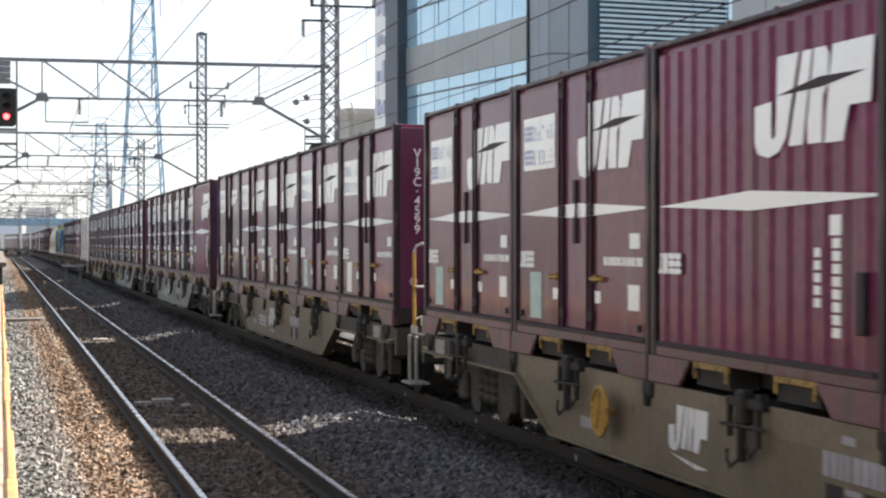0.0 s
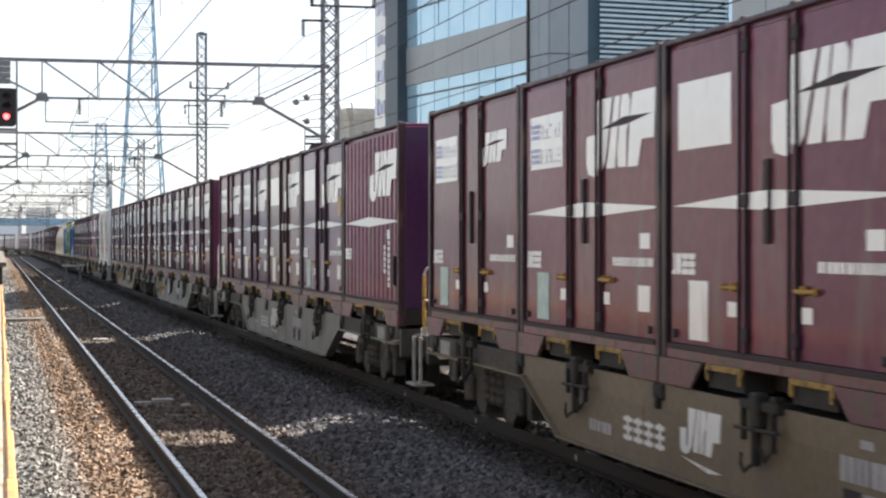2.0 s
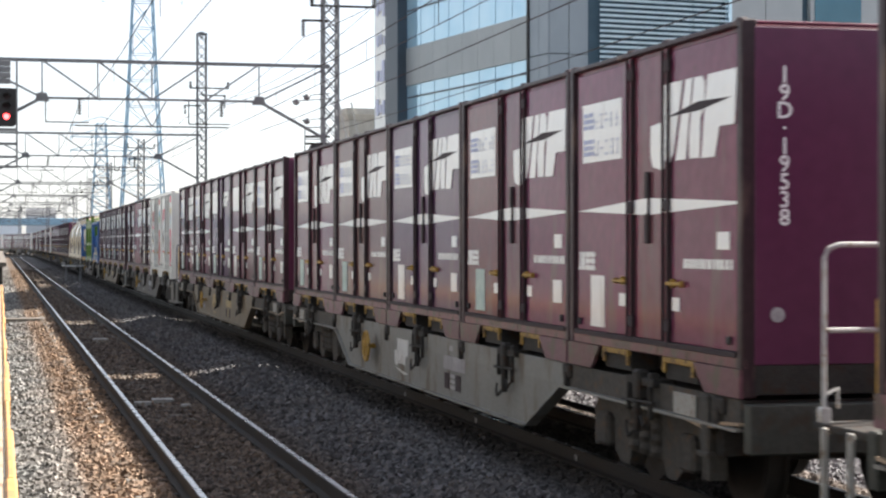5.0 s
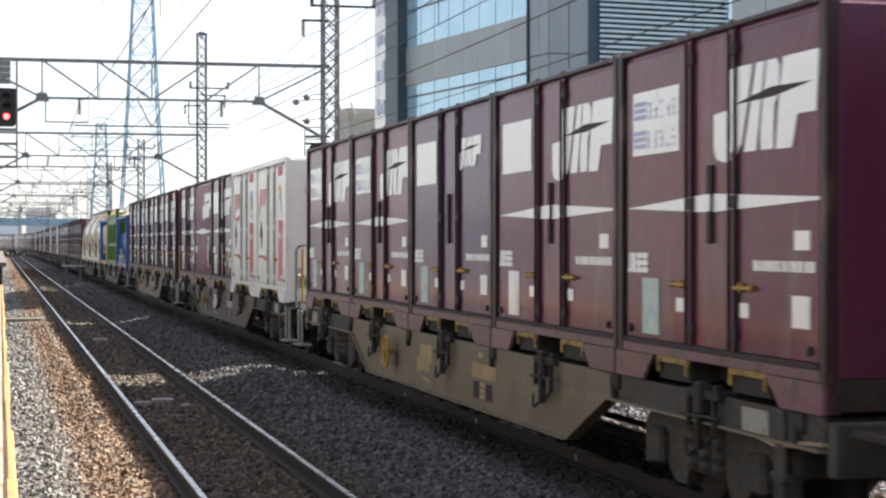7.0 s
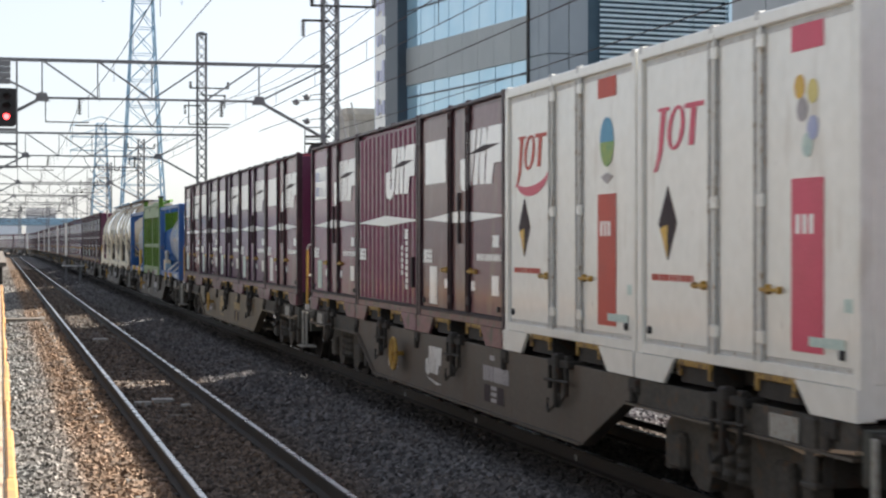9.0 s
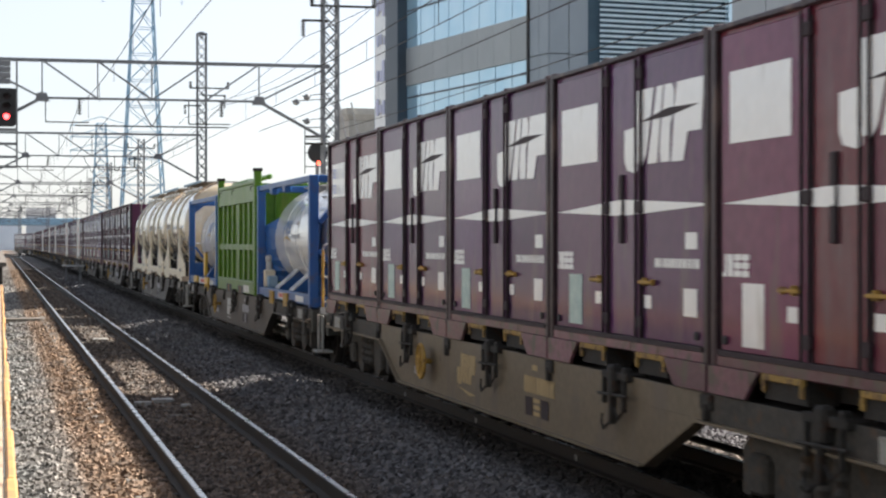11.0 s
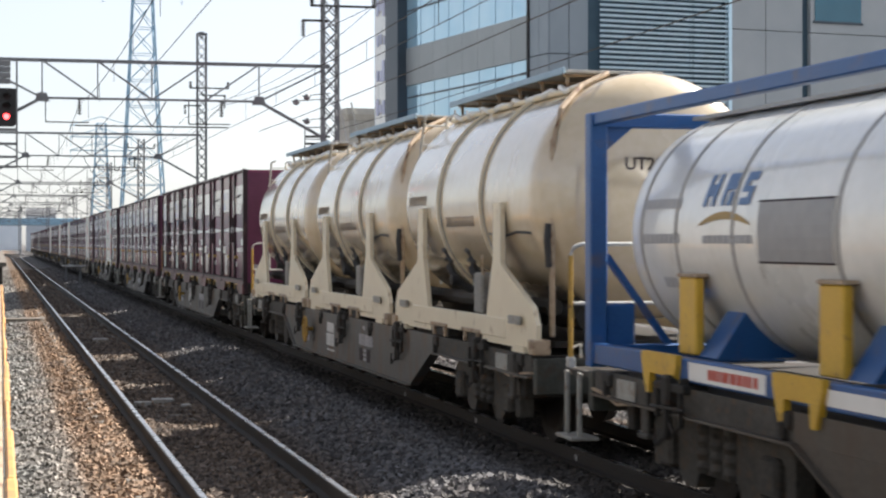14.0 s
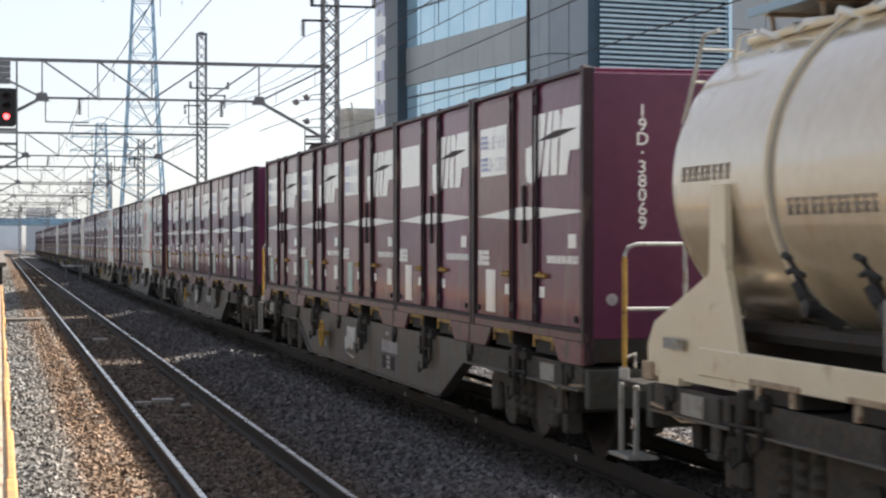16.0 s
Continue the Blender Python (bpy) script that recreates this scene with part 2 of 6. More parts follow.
def bar(bm, p, q, w, d=None):
    """A straight member of width w (and depth d) from p to q."""
    p, q = Vector(p), Vector(q)
    d = w if d is None else d
    ax = (q - p).normalized()
    up = Vector((0, 0, 1)) if abs(ax.z) < 0.9 else Vector((0, 1, 0))
    s = ax.cross(up).normalized()
    u = s.cross(ax).normalized()
    r = []
    for c_ in (p, q):
        r.append([bm.verts.new(c_ + s * (a * w / 2) + u * (b_ * d / 2)) for a, b_ in ((-1, -1), (1, -1), (1, 1), (-1, 1))])
    for i in range(4):
        j = (i + 1) % 4
        bm.faces.new((r[0][i], r[0][j], r[1][j], r[1][i]))
    bm.faces.new(r[0][::-1])
    bm.faces.new(r[1])
    return bm


def tube(bm, pts, rad, seg=8):
    """A round tube along a line of points."""
    pts = [Vector(p) for p in pts]
    rings = []
    for i, p in enumerate(pts):
        ax = (pts[min(i + 1, len(pts) - 1)] - pts[max(i - 1, 0)]).normalized()
        up = Vector((0, 0, 1)) if abs(ax.z) < 0.9 else Vector((0, 1, 0))
        s = ax.cross(up).normalized()
        u = s.cross(ax)
        rings.append([bm.verts.new(p + (s * math.cos(a) + u * math.sin(a)) * rad) for a in (2 * math.pi * k / seg for k in range(seg))])
    for a, b_ in zip(rings, rings[1:]):
        for k in range(seg):
            bm.faces.new((a[k], a[(k + 1) % seg], b_[(k + 1) % seg], b_[k]))
    bm.faces.new(rings[0][::-1])
    bm.faces.new(rings[-1])
    return bm


def lathe(bm, prof, seg=32, axis="Y", at=(0, 0, 0)):
    """A body of revolution: prof is (along, radius) pairs."""
    rings = []
    for a, r in prof:
        ring = []
        for k in range(seg):
            t = 2 * math.pi * k / seg
            c_, s_ = r * math.cos(t), r * math.sin(t)
            p = {"Y": (c_, a, s_), "X": (a, c_, s_), "Z": (c_, s_, a)}[axis]
            ring.append(bm.verts.new((p[0] + at[0], p[1] + at[1], p[2] + at[2])))
        rings.append(ring)
    for a, b_ in zip(rings, rings[1:]):
        for k in range(seg):
            bm.faces.new((a[k], a[(k + 1) % seg], b_[(k + 1) % seg], b_[k]))
    bm.faces.new(rings[0][::-1])
    bm.faces.new(rings[-1])
    return bm


def plate(bm, x, pts, thick=0.004):
    """A flat outline of (y, z) points standing in the plane of x, its face towards -x."""
    front = [bm.verts.new((x - thick, y, z)) for y, z in pts]
    back = [bm.verts.new((x, y, z)) for y, z in pts]
    bm.faces.new(front)
    bm.faces.new(back[::-1])
    for i in range(len(pts)):
        j = (i + 1) % len(pts)
        bm.faces.new((front[i], back[i], back[j], front[j]))
    return bm


def rect(y0, z0, y1, z1):
    return [(y0, z0), (y1, z0), (y1, z1), (y0, z1)]


def writing(name, words, size, material, m, parent=None, spacing=1.0):
    """Words in the built-in font, as a thin mesh."""
    cu = bpy.data.curves.new(name, "FONT")
    cu.body, cu.size, cu.extrude, cu.align_x, cu.align_y = words, size, 0.002, "CENTER", "CENTER"
    cu.space_line, cu.resolution_u = spacing, 3
    cu.offset = 0.012 * size
    tmp = new(name, cu)
    bpy.context.view_layer.update()
    me = bpy.data.meshes.new_from_object(tmp.evaluated_get(bpy.context.evaluated_depsgraph_get()))
    bpy.data.objects.remove(tmp)
    me.materials.clear()
    me.materials.append(material)
    ob = new(name, me)
    ob.parent = parent
    ob.matrix_basis = m
    return ob


# ---- the line ----
SIDE = 4.73              # near side of the train
TRAIN_X = SIDE + 1.225   # middle of the train's track
NEAR_X = 2.10            # middle of the empty track
GAUGE = 1.132            # between rail-head middles
DECK = 0.95
CURVE_Y, CURVE_R = 262.0, 520.0


def along(x, s):
    """The pose on the line that runs x metres right of the camera, s metres ahead: straight, then bending to the left."""
    if s <= CURVE_Y:
        return Matrix.Translation((x, s, 0))
    r = CURVE_R + x
    a = (s - CURVE_Y) / r
    return Matrix.Translation((x - r * (1 - math.cos(a)), CURVE_Y + r * math.sin(a), 0)) @ Matrix.Rotation(a, 4, "Z")


PROFILE = [(-700, -1.2), (-40, -0.9), (-8, -0.5), (-0.2, -0.42), (0.12, -0.30), (0.5, -0.24), (0.95, -0.24), (1.25, -0.185), (1.6, -0.185),
           (2.1, -0.20), (2.6, -0.185), (2.95, -0.185), (3.25, -0.15), (3.7, -0.06), (4.2, -0.05), (4.7, -0.16), (5.1, -0.20), (5.96, -0.19),
           (6.8, -0.20), (7.4, -0.25), (8.4, -0.5), (12, -0.6), (40, -0.9), (700, -1.2)]


def ground_z(x):
    for (a, za), (b, zb) in zip(PROFILE, PROFILE[1:]):
        if x <= b:
            k = (x - a) / (b - a)
            return za + (zb - za) * k
    return PROFILE[-1][1]


def ballast_material(name, island):
    """Crushed stone: grey and buff pieces, browner towards the rails, with dark joints."""
    m = bpy.data.materials.new(name)
    m.use_nodes = True
    n, l = m.node_tree.nodes, m.node_tree.links
    b = n["Principled BSDF"]
    geo = n.new("ShaderNodeNewGeometry")
    sep = n.new("ShaderNodeSeparateXYZ")
    l.new(geo.outputs["Position"], sep.inputs[0])
    noise_ = n.new("ShaderNodeTexNoise")
    noise_.inputs["Scale"].default_value, noise_.inputs["Detail"].default_value = 0.9, 5
    l.new(geo.outputs["Position"], noise_.inputs["Vector"])
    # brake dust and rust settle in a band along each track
    band = n.new("ShaderNodeFloatCurve")
    band.inputs["Factor"].default_value = 1
    mr = n.new("ShaderNodeMapRange")
    mr.inputs["From Min"].default_value, mr.inputs["From Max"].default_value = 0.0, 8.0
    l.new(sep.outputs["X"], mr.inputs["Value"])
    l.new(mr.outputs[0], band.inputs["Value"])
    cv = band.mapping.curves[0]
    cv.points[0].location, cv.points[1].location = (0.0, 0.12), (1.0, 0.3)
    for px, py in ((0.04, 0.18), (0.085, 0.42), (0.12, 0.95), (0.36, 0.85), (0.42, 0.25), (0.58, 0.25), (0.66, 1.0), (0.85, 1.0)):
        cv.points.new(px, py)
    band.mapping.update()
    add = n.new("ShaderNodeMath")
    add.operation = "MULTIPLY_ADD"
    l.new(noise_.outputs["Fac"], add.inputs[0])
    add.inputs[1].default_value = 0.7
    add.inputs[2].default_value = -0.35
    sm = n.new("ShaderNodeMath")
    sm.operation = "ADD"
    sm.use_clamp = True
    l.new(add.outputs[0], sm.inputs[0])
    l.new(band.outputs[0], sm.inputs[1])
    tint = n.new("ShaderNodeMix")
    tint.data_type = "RGBA"
    tint.inputs["A"].default_value, tint.inputs["B"].default_value = (0.208, 0.214, 0.206, 1), (0.212, 0.140, 0.089, 1)
    l.new(sm.outputs[0], tint.inputs["Factor"])
    # the train's shade put into the stone colour, empty track to far side
    shade_from = n.new("ShaderNodeMapRange")
    shade_from.inputs["From Min"].default_value, shade_from.inputs["From Max"].default_value = 1.35, 1.75
    l.new(sep.outputs["X"], shade_from.inputs["Value"])
    shaded_stone = n.new("ShaderNodeMix")
    shaded_stone.data_type = "RGBA"
    # worn: grey and brown stone tones with that shade already in them
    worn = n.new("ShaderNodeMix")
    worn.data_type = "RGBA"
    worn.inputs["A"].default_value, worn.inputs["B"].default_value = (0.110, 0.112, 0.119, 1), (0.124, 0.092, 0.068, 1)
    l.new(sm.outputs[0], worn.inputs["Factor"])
    l.new(worn.outputs["Result"], shaded_stone.inputs["B"])
    l.new(shade_from.outputs[0], shaded_stone.inputs["Factor"])
    l.new(tint.outputs["Result"], shaded_stone.inputs["A"])
    # strip along the busy track darkened for the shade under the train
    m1, m2, mm = n.new("ShaderNodeMapRange"), n.new("ShaderNodeMapRange"), n.new("ShaderNodeMath")
    m1.inputs["From Min"].default_value, m1.inputs["From Max"].default_value = 4.2, 5.0
    m2.inputs["From Min"].default_value, m2.inputs["From Max"].default_value = 7.3, 6.8
    l.new(sep.outputs["X"], m1.inputs["Value"])
    l.new(sep.outputs["X"], m2.inputs["Value"])
    mm.operation = "MULTIPLY"
    l.new(m1.outputs[0], mm.inputs[0])
    l.new(m2.outputs[0], mm.inputs[1])
    train_shade = n.new("ShaderNodeMix")
    train_shade.data_type = "RGBA"
    train_shade.inputs["B"].default_value = (0.055, 0.048, 0.043, 1)
    l.new(mm.outputs[0], train_shade.inputs["Factor"])
    l.new(shaded_stone.outputs["Result"], train_shade.inputs["A"])
    hsv = n.new("ShaderNodeHueSaturation")
    l.new(train_shade.outputs["Result"], hsv.inputs["Color"])
    val = n.new("ShaderNodeMapRange")
    val.inputs["To Min"].default_value, val.inputs["To Max"].default_value = 0.35, 1.65
    if island:
        l.new(geo.outputs["Random Per Island"], val.inputs["Value"])
    else:
        vor = n.new("ShaderNodeTexVoronoi")
        vor.inputs["Scale"].default_value = 20
        l.new(geo.outputs["Position"], vor.inputs["Vector"])
        sx = n.new("ShaderNodeSeparateColor")
        l.new(vor.outputs["Color"], sx.inputs[0])
        l.new(sx.outputs[0], val.inputs["Value"])
        dist = n.new("ShaderNodeTexVoronoi")
        dist.feature = "DISTANCE_TO_EDGE"
        dist.inputs["Scale"].default_value = 20
        l.new(geo.outputs["Position"], dist.inputs["Vector"])
        bp = n.new("ShaderNodeBump")
        bp.inputs["Strength"].default_value, bp.inputs["Distance"].default_value = 1.0, 0.05
        l.new(dist.outputs["Distance"], bp.inputs["Height"])
        l.new(bp.outputs["Normal"], b.inputs["Normal"])
    # bed toned down for the shade between the loose stones
    if not island:
        val.inputs["To Min"].default_value, val.inputs["To Max"].default_value = 0.25, 1.2
    l.new(val.outputs[0], hsv.inputs["Value"])
    l.new(hsv.outputs["Color"], b.inputs["Base Color"])
    b.inputs["Roughness"].default_value = 0.9
    return m


def build_ground():
    xs = sorted({p[0] for p in PROFILE} | {-300, -150, 0.3, 0.7, 3.5, 3.9, 4.0, 4.5, 100, 300})
    ys = [-60, 0, 6, 20, 40, 80, 160, 300, 600, 1200, 2500]
    bm = bmesh.new()
    grid = [[bm.verts.new((x, y, ground_z(x))) for y in ys] for x in xs]
    for a, b_ in zip(grid, grid[1:]):
        for i in range(len(ys) - 1):
            bm.faces.new((a[i], b_[i], b_[i + 1], a[i + 1]))
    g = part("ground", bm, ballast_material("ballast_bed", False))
    tagged(g, "grey and rust-brown crushed stone ballast ground along the railway", "ground", kind="structure")


def build_stones():
    rng = np.random.default_rng(7)
    base = np.array([(x, y, z) for x in (-1, 1) for y in (-1, 1) for z in (-1, 1)], float)
    faces = np.array(((0, 1, 3, 2), (4, 6, 7, 5), (0, 4, 5, 1), (2, 3, 7, 6), (0, 2, 6, 4), (1, 5, 7, 3)))
    px, py = [], []
    for y0, y1, dens in ((6.5, 13, 700), (13, 22, 420), (22, 40, 170), (40, 75, 60), (75, 150, 20)):
        k = int((y1 - y0) * 8.8 * dens)
        px.append(rng.uniform(0.10, 8.9, k))
        py.append(rng.uniform(y0, y1, k))
    # the far side of the busy track, seen under the wagons
    k = 26000
    px.append(rng.uniform(8.9, 14.5, k))
    py.append(rng.uniform(10.0, 42.0, k))
    px, py = np.concatenate(px), np.concatenate(py)
    clear = (np.abs(np.abs(px - NEAR_X) - GAUGE / 2) > 0.075) & (np.abs(np.abs(px - TRAIN_X) - GAUGE / 2) > 0.075)
    px, py = px[clear], py[clear]
    k = len(px)
    gz = np.interp(px, [p[0] for p in PROFILE], [p[1] for p in PROFILE])
    size = (rng.uniform(0.015, 0.034, k) * np.where((py > 75) | (px > 8.9), 1.5, 1.0))[:, None, None] * rng.uniform(0.65, 1.25, (k, 1, 3))
    v = base[None] * rng.uniform(0.55, 1.1, (k, 8, 3)) * size
    a = rng.uniform(0, 6.28, (k, 3))
    ca, sa = np.cos(a), np.sin(a)
    for i, j, q in ((0, 1, 2), (1, 2, 0), (2, 0, 1)):
        vi, vj = v[:, :, i].copy(), v[:, :, j].copy()
        v[:, :, i] = vi * ca[:, q, None] - vj * sa[:, q, None]
        v[:, :, j] = vi * sa[:, q, None] + vj * ca[:, q, None]
    v += np.stack([px, py, gz + rng.uniform(-0.004, 0.018, k)], 1)[:, None, :]
    f = faces[None] + (np.arange(k) * 8)[:, None, None]
    me = bpy.data.meshes.new("ballast_stones")
    me.from_pydata(v.reshape(-1, 3).tolist(), [], f.reshape(-1, 4).tolist())
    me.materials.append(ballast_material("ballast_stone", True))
    tagged(new("ballast_stones", me), "loose grey and brown crushed stones of the track bed", "gravel", kind="stuff")


RAIL = [(-0.064, -0.153), (0.064, -0.153), (0.064, -0.142), (0.009, -0.125), (0.009, -0.048), (0.0325, -0.038), (0.0325, -0.004), (0.026, 0.0),
        (-0.026, 0.0), (-0.0325, -0.004), (-0.0325, -0.038), (-0.009, -0.048), (-0.009, -0.125), (-0.064, -0.142)]


def build_track(x_mid, label):
    track = thing("track", label, "railway track", kind="structure")
    stops = [-20, CURVE_Y] + [CURVE_Y + 6 * i for i in range(1, 36)]
    for sgn in (-1, 1):
        bm = bmesh.new()
        top = bmesh.new()
        rings, strip = [], []
        for s in stops:
            p = along(x_mid, s)
            rings.append([bm.verts.new(p @ Vector((sgn * GAUGE / 2 + a, 0, z))) for a, z in RAIL])
            strip.append([top.verts.new(p @ Vector((sgn * GAUGE / 2 + a, 0, z))) for a, z in ((-0.024, 0.003), (0.024, 0.003), (0.024, -0.001), (-0.024, -0.001))])
        for bb, rr in ((bm, rings), (top, strip)):
            for a, b_ in zip(rr, rr[1:]):
                for i in range(len(a)):
                    bb.faces.new((a[i], a[(i + 1) % len(a)], b_[(i + 1) % len(a)], b_[i]))
            bb.faces.new(rr[0])
            bb.faces.new(rr[-1][::-1])
        rail = part("rail", bm, M["railside"], track, "rusty steel rail with a worn bright head")
        part("rail_head", top, M["railtop"], rail, "polished running surface")
    if x_mid == TRAIN_X:
        for y in (12.9, 16.7, 20.5, 24.3):
            for d in (0.0, 0.05):
                part("paint_tick", bx((x_mid - GAUGE / 2 - 0.0125, y + d, -0.115), (x_mid - GAUGE / 2 - 0.0085, y + d + 0.018, -0.06)), M["white"], track, "white paint tick on the rail")
    # concrete sleepers, their tops just level with the stones
    sl = bx((-1.0, -0.12, -0.30), (1.0, 0.12, -0.180), 0.02)
    me = finish("sleeper", sl, M["sleeper"])
    cl = bmesh.new()
    for sgn in (-1, 1):
        for q in (-1, 1):
            box(cl, (sgn * GAUGE / 2 + q * 0.085 - 0.035, -0.05, -0.185), (sgn * GAUGE / 2 + q * 0.085 + 0.035, 0.05, -0.158), 0.01)
    clips = finish("rail_clips", cl, M["iron"])
    for i in range(150):
        y = 6.3 + i * 0.62
        ob = new("sleeper", me)
        ob.parent = track
        ob.matrix_basis = pose(x_mid, y, 0)
        if y < 40:
            c_ = new("rail_clips", clips)
            c_.parent = ob
    return track


# ---- containers ----
LEN = 3.715
HALF = 1.225


def Y(u):
    return LEN / 2 - u * LEN


def logo_shapes(ya, yb, z0, z1):
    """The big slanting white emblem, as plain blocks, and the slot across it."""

    def at(a, b):
        return (ya + (yb - ya) * a, z0 + (z1 - z0) * b)
    blocks = [[at(*p) for p in o] for o in (
        ((0.0, 0.50), (0.155, 0.53), (0.155, 0.16), (0.175, 0.10), (0.195, 0.16), (0.215, 1.0), (0.40, 1.0), (0.290, 0.12), (0.225, -0.03), (0.13, -0.08), (0.03, -0.03), (0.0, 0.10)),
        ((0.435, 1.0), (0.515, 1.0), (0.435, 0.02), (0.315, 0.02)),
        ((0.535, 1.0), (0.625, 1.0), (0.655, 0.92), (0.645, 0.62), (0.605, 0.50), (0.595, 0.02), (0.480, 0.02), (0.475, 0.25)),
        ((0.685, 1.0), (1.0, 1.0), (0.975, 0.36), (0.815, 0.36), (0.765, 0.01), (0.620, 0.01), (0.640, 0.42)))]
    slot = [at(*p) for p in ((0.20, 0.575), (0.60, 0.59), (0.95, 0.68), (0.58, 0.70))]
    return blocks, slot


def bars(bm, x, y0, y1, z0, z1, rows, rng, tall=0.6, wide=(0.03, 0.09)):
    """Rows of plain bars in place of small print; y0 is the left end."""
    h = (z1 - z0) / rows
    for r in range(rows):
        y = y0
        while y > y1 + 0.02:
            w = rng.uniform(*wide)
            e = max(y1, y - w)
            plate(bm, x, rect(e, z0 + r * h + h * (1 - tall) / 2, y, z0 + r * h + h * (1 + tall) / 2), 0.002)
            y = e - rng.uniform(0.012, 0.03)


def base_parts(root, colour, rng):
    """Bottom frame with corner skirts and fork pockets, and the iron shoes under it."""
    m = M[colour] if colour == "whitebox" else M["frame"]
    for sgn in (-1, 1):
        bm = bmesh.new()
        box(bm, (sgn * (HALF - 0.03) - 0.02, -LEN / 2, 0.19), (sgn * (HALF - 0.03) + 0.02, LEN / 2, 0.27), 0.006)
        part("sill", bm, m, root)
    # shade of the gap below the doors, laid on as a dark strip
    if colour != "whitebox":
        part("door_threshold", bx((-HALF + 0.0, -LEN / 2 + 0.12, 0.262), (-HALF + 0.03, LEN / 2 - 0.12, 0.300), 0.004), M["seal"], root, "dark strip standing for the shaded gap under the doors")
    # slanted skirts at the ends
    for a, b_, sl, sr in ((0.0, 0.225, 0.0, 0.06), (0.775, 1.0, 0.06, 0.0)):
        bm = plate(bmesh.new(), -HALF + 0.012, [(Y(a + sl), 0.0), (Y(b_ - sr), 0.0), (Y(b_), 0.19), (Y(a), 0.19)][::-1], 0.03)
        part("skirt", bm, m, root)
    for u in (0.315, 0.685):
        bm = bmesh.new()
        box(bm, (-HALF - 0.004, Y(u) - 0.30, 0.150), (-HALF + 0.03, Y(u) + 0.30, 0.192), 0.006)
        for d in (-0.285, 0.285):
            box(bm, (-HALF - 0.002, Y(u) + d - 0.020, 0.075), (-HALF + 0.02, Y(u) + d + 0.020, 0.16), 0.004)
        pk = part("fork_pocket", bm, M["rimyellow"], root, "dirty yellow fork pocket rim")
        # solid dark block stands for the shade inside the pocket
        bm = bmesh.new()
        box(bm, (-HALF + 0.032, Y(u) - 0.31, 0.03), (-HALF + 0.24, Y(u) + 0.31, 0.185))
        part("pocket_sleeve", bm, M["iron"], pk, "dark block filling the shaded pocket opening")
    part("floor_frame", bx((-HALF + 0.25, -LEN / 2 + 0.05, 0.05), (HALF - 0.05, LEN / 2 - 0.05, 0.18)), M["iron"], root, "dark steel floor frame")


def container(colour="maroon", style="plain", end="wine", number="", panel="print", oval=False, inset=0.30, rise=0.0, lite=False):
    """A 12-foot goods container, 2.45 m wide and 2.5 m high; its near side is -x, its forward end -y."""
    rng = random.Random(sum(map(ord, colour + style + number + panel)))
    names = {"maroon": "maroon", "purple": "purple", "faded": "faded red-brown", "whitebox": "white"}
    extra = "corrugated sides" if style == "ribbed" else "panelled side doors"
    if style == "white":
        lab = "white 12-foot goods container with red band and panelled doors"
    elif style == "small":
        lab = f"{names[colour]} 12-foot goods container with small white emblem"
    elif oval:
        lab = f"{names[colour]} 12-foot goods container, white emblem and yellow oval sign"
    else:
        lab = f"{names[colour]} 12-foot goods container with white emblem and {extra}"
    root = thing("container", lab, "goods container", "containers on the train")
    m = M[colour]
    top = 2.50
    # shell
    shell = bmesh.new()
    if style == "ribbed":
        n_rib = 13
        w = (LEN - 0.24) / n_rib
        ys = []
        for i in range(n_rib):
            y = -LEN / 2 + 0.12 + i * w
            ys += [(y, 0.024), (y + w * 0.26, 0.024), (y + w * 0.46, 0.0), (y + w * 0.80, 0.0)]
        ys.append((LEN / 2 - 0.12, 0.024))
        for sgn in (-1, 1):
            lo = [shell.verts.new((sgn * (HALF - 0.012 - d), y, 0.27)) for y, d in ys]
            hi = [shell.verts.new((sgn * (HALF - 0.012 - d), y, top - 0.10)) for y, d in ys]
            for i in range(len(ys) - 1):
                shell.faces.new((lo[i], lo[i + 1], hi[i + 1], hi[i]))
        box(shell, (-HALF + 0.06, -LEN / 2 + 0.02, 0.18), (HALF - 0.06, LEN / 2 - 0.02, top - 0.03))
    else:
        box(shell, (-HALF + 0.045, -LEN / 2 + 0.02, 0.18), (HALF - 0.045, LEN / 2 - 0.02, top - 0.03), 0.01)
    part("shell", shell, m, root)
    part("roof", bx((-HALF + 0.03, -LEN / 2 + 0.03, top - 0.03), (HALF - 0.03, LEN / 2 - 0.03, top - 0.005), 0.008), m, root)
    for sx in (-1, 1):
        for sy in (-1, 1):
            part("corner_post", bx((sx * HALF - (0.0 if sx < 0 else 0.11), sy * LEN / 2 - (0.0 if sy < 0 else 0.09), 0.0),
                                   (sx * HALF + (0.11 if sx < 0 else 0.0), sy * LEN / 2 + (0.09 if sy < 0 else 0.0), top), 0.01),
                 m if style == "white" else M["post"], root, "" if style == "white" else "dark corner post")
        part("top_rail", bx((sx * HALF - (0.0 if sx < 0 else 0.06), -LEN / 2 + 0.05, top - (0.09 if style == "white" else 0.042)), (sx * HALF + (0.06 if sx < 0 else 0.0), LEN / 2 - 0.05, top), 0.010), m if style == "white" else M["post"], root)
        if sx < 0 and not lite:
            for u in (0.02, 0.40, 0.61, 0.98):
                part("lifting_lug", bx((-HALF - 0.002, Y(u) - 0.035, top - 0.05), (-HALF + 0.07, Y(u) + 0.035, top + 0.016), 0.010), M["tube"] if style == "white" else M["post"], root)
    # forward end: sheet with flat ribs
    em = M[end]
    e_bm = bx((-HALF + 0.09, -LEN / 2 - 0.006, 0.22), (HALF - 0.09, -LEN / 2 + 0.02, top - 0.05), 0.004)
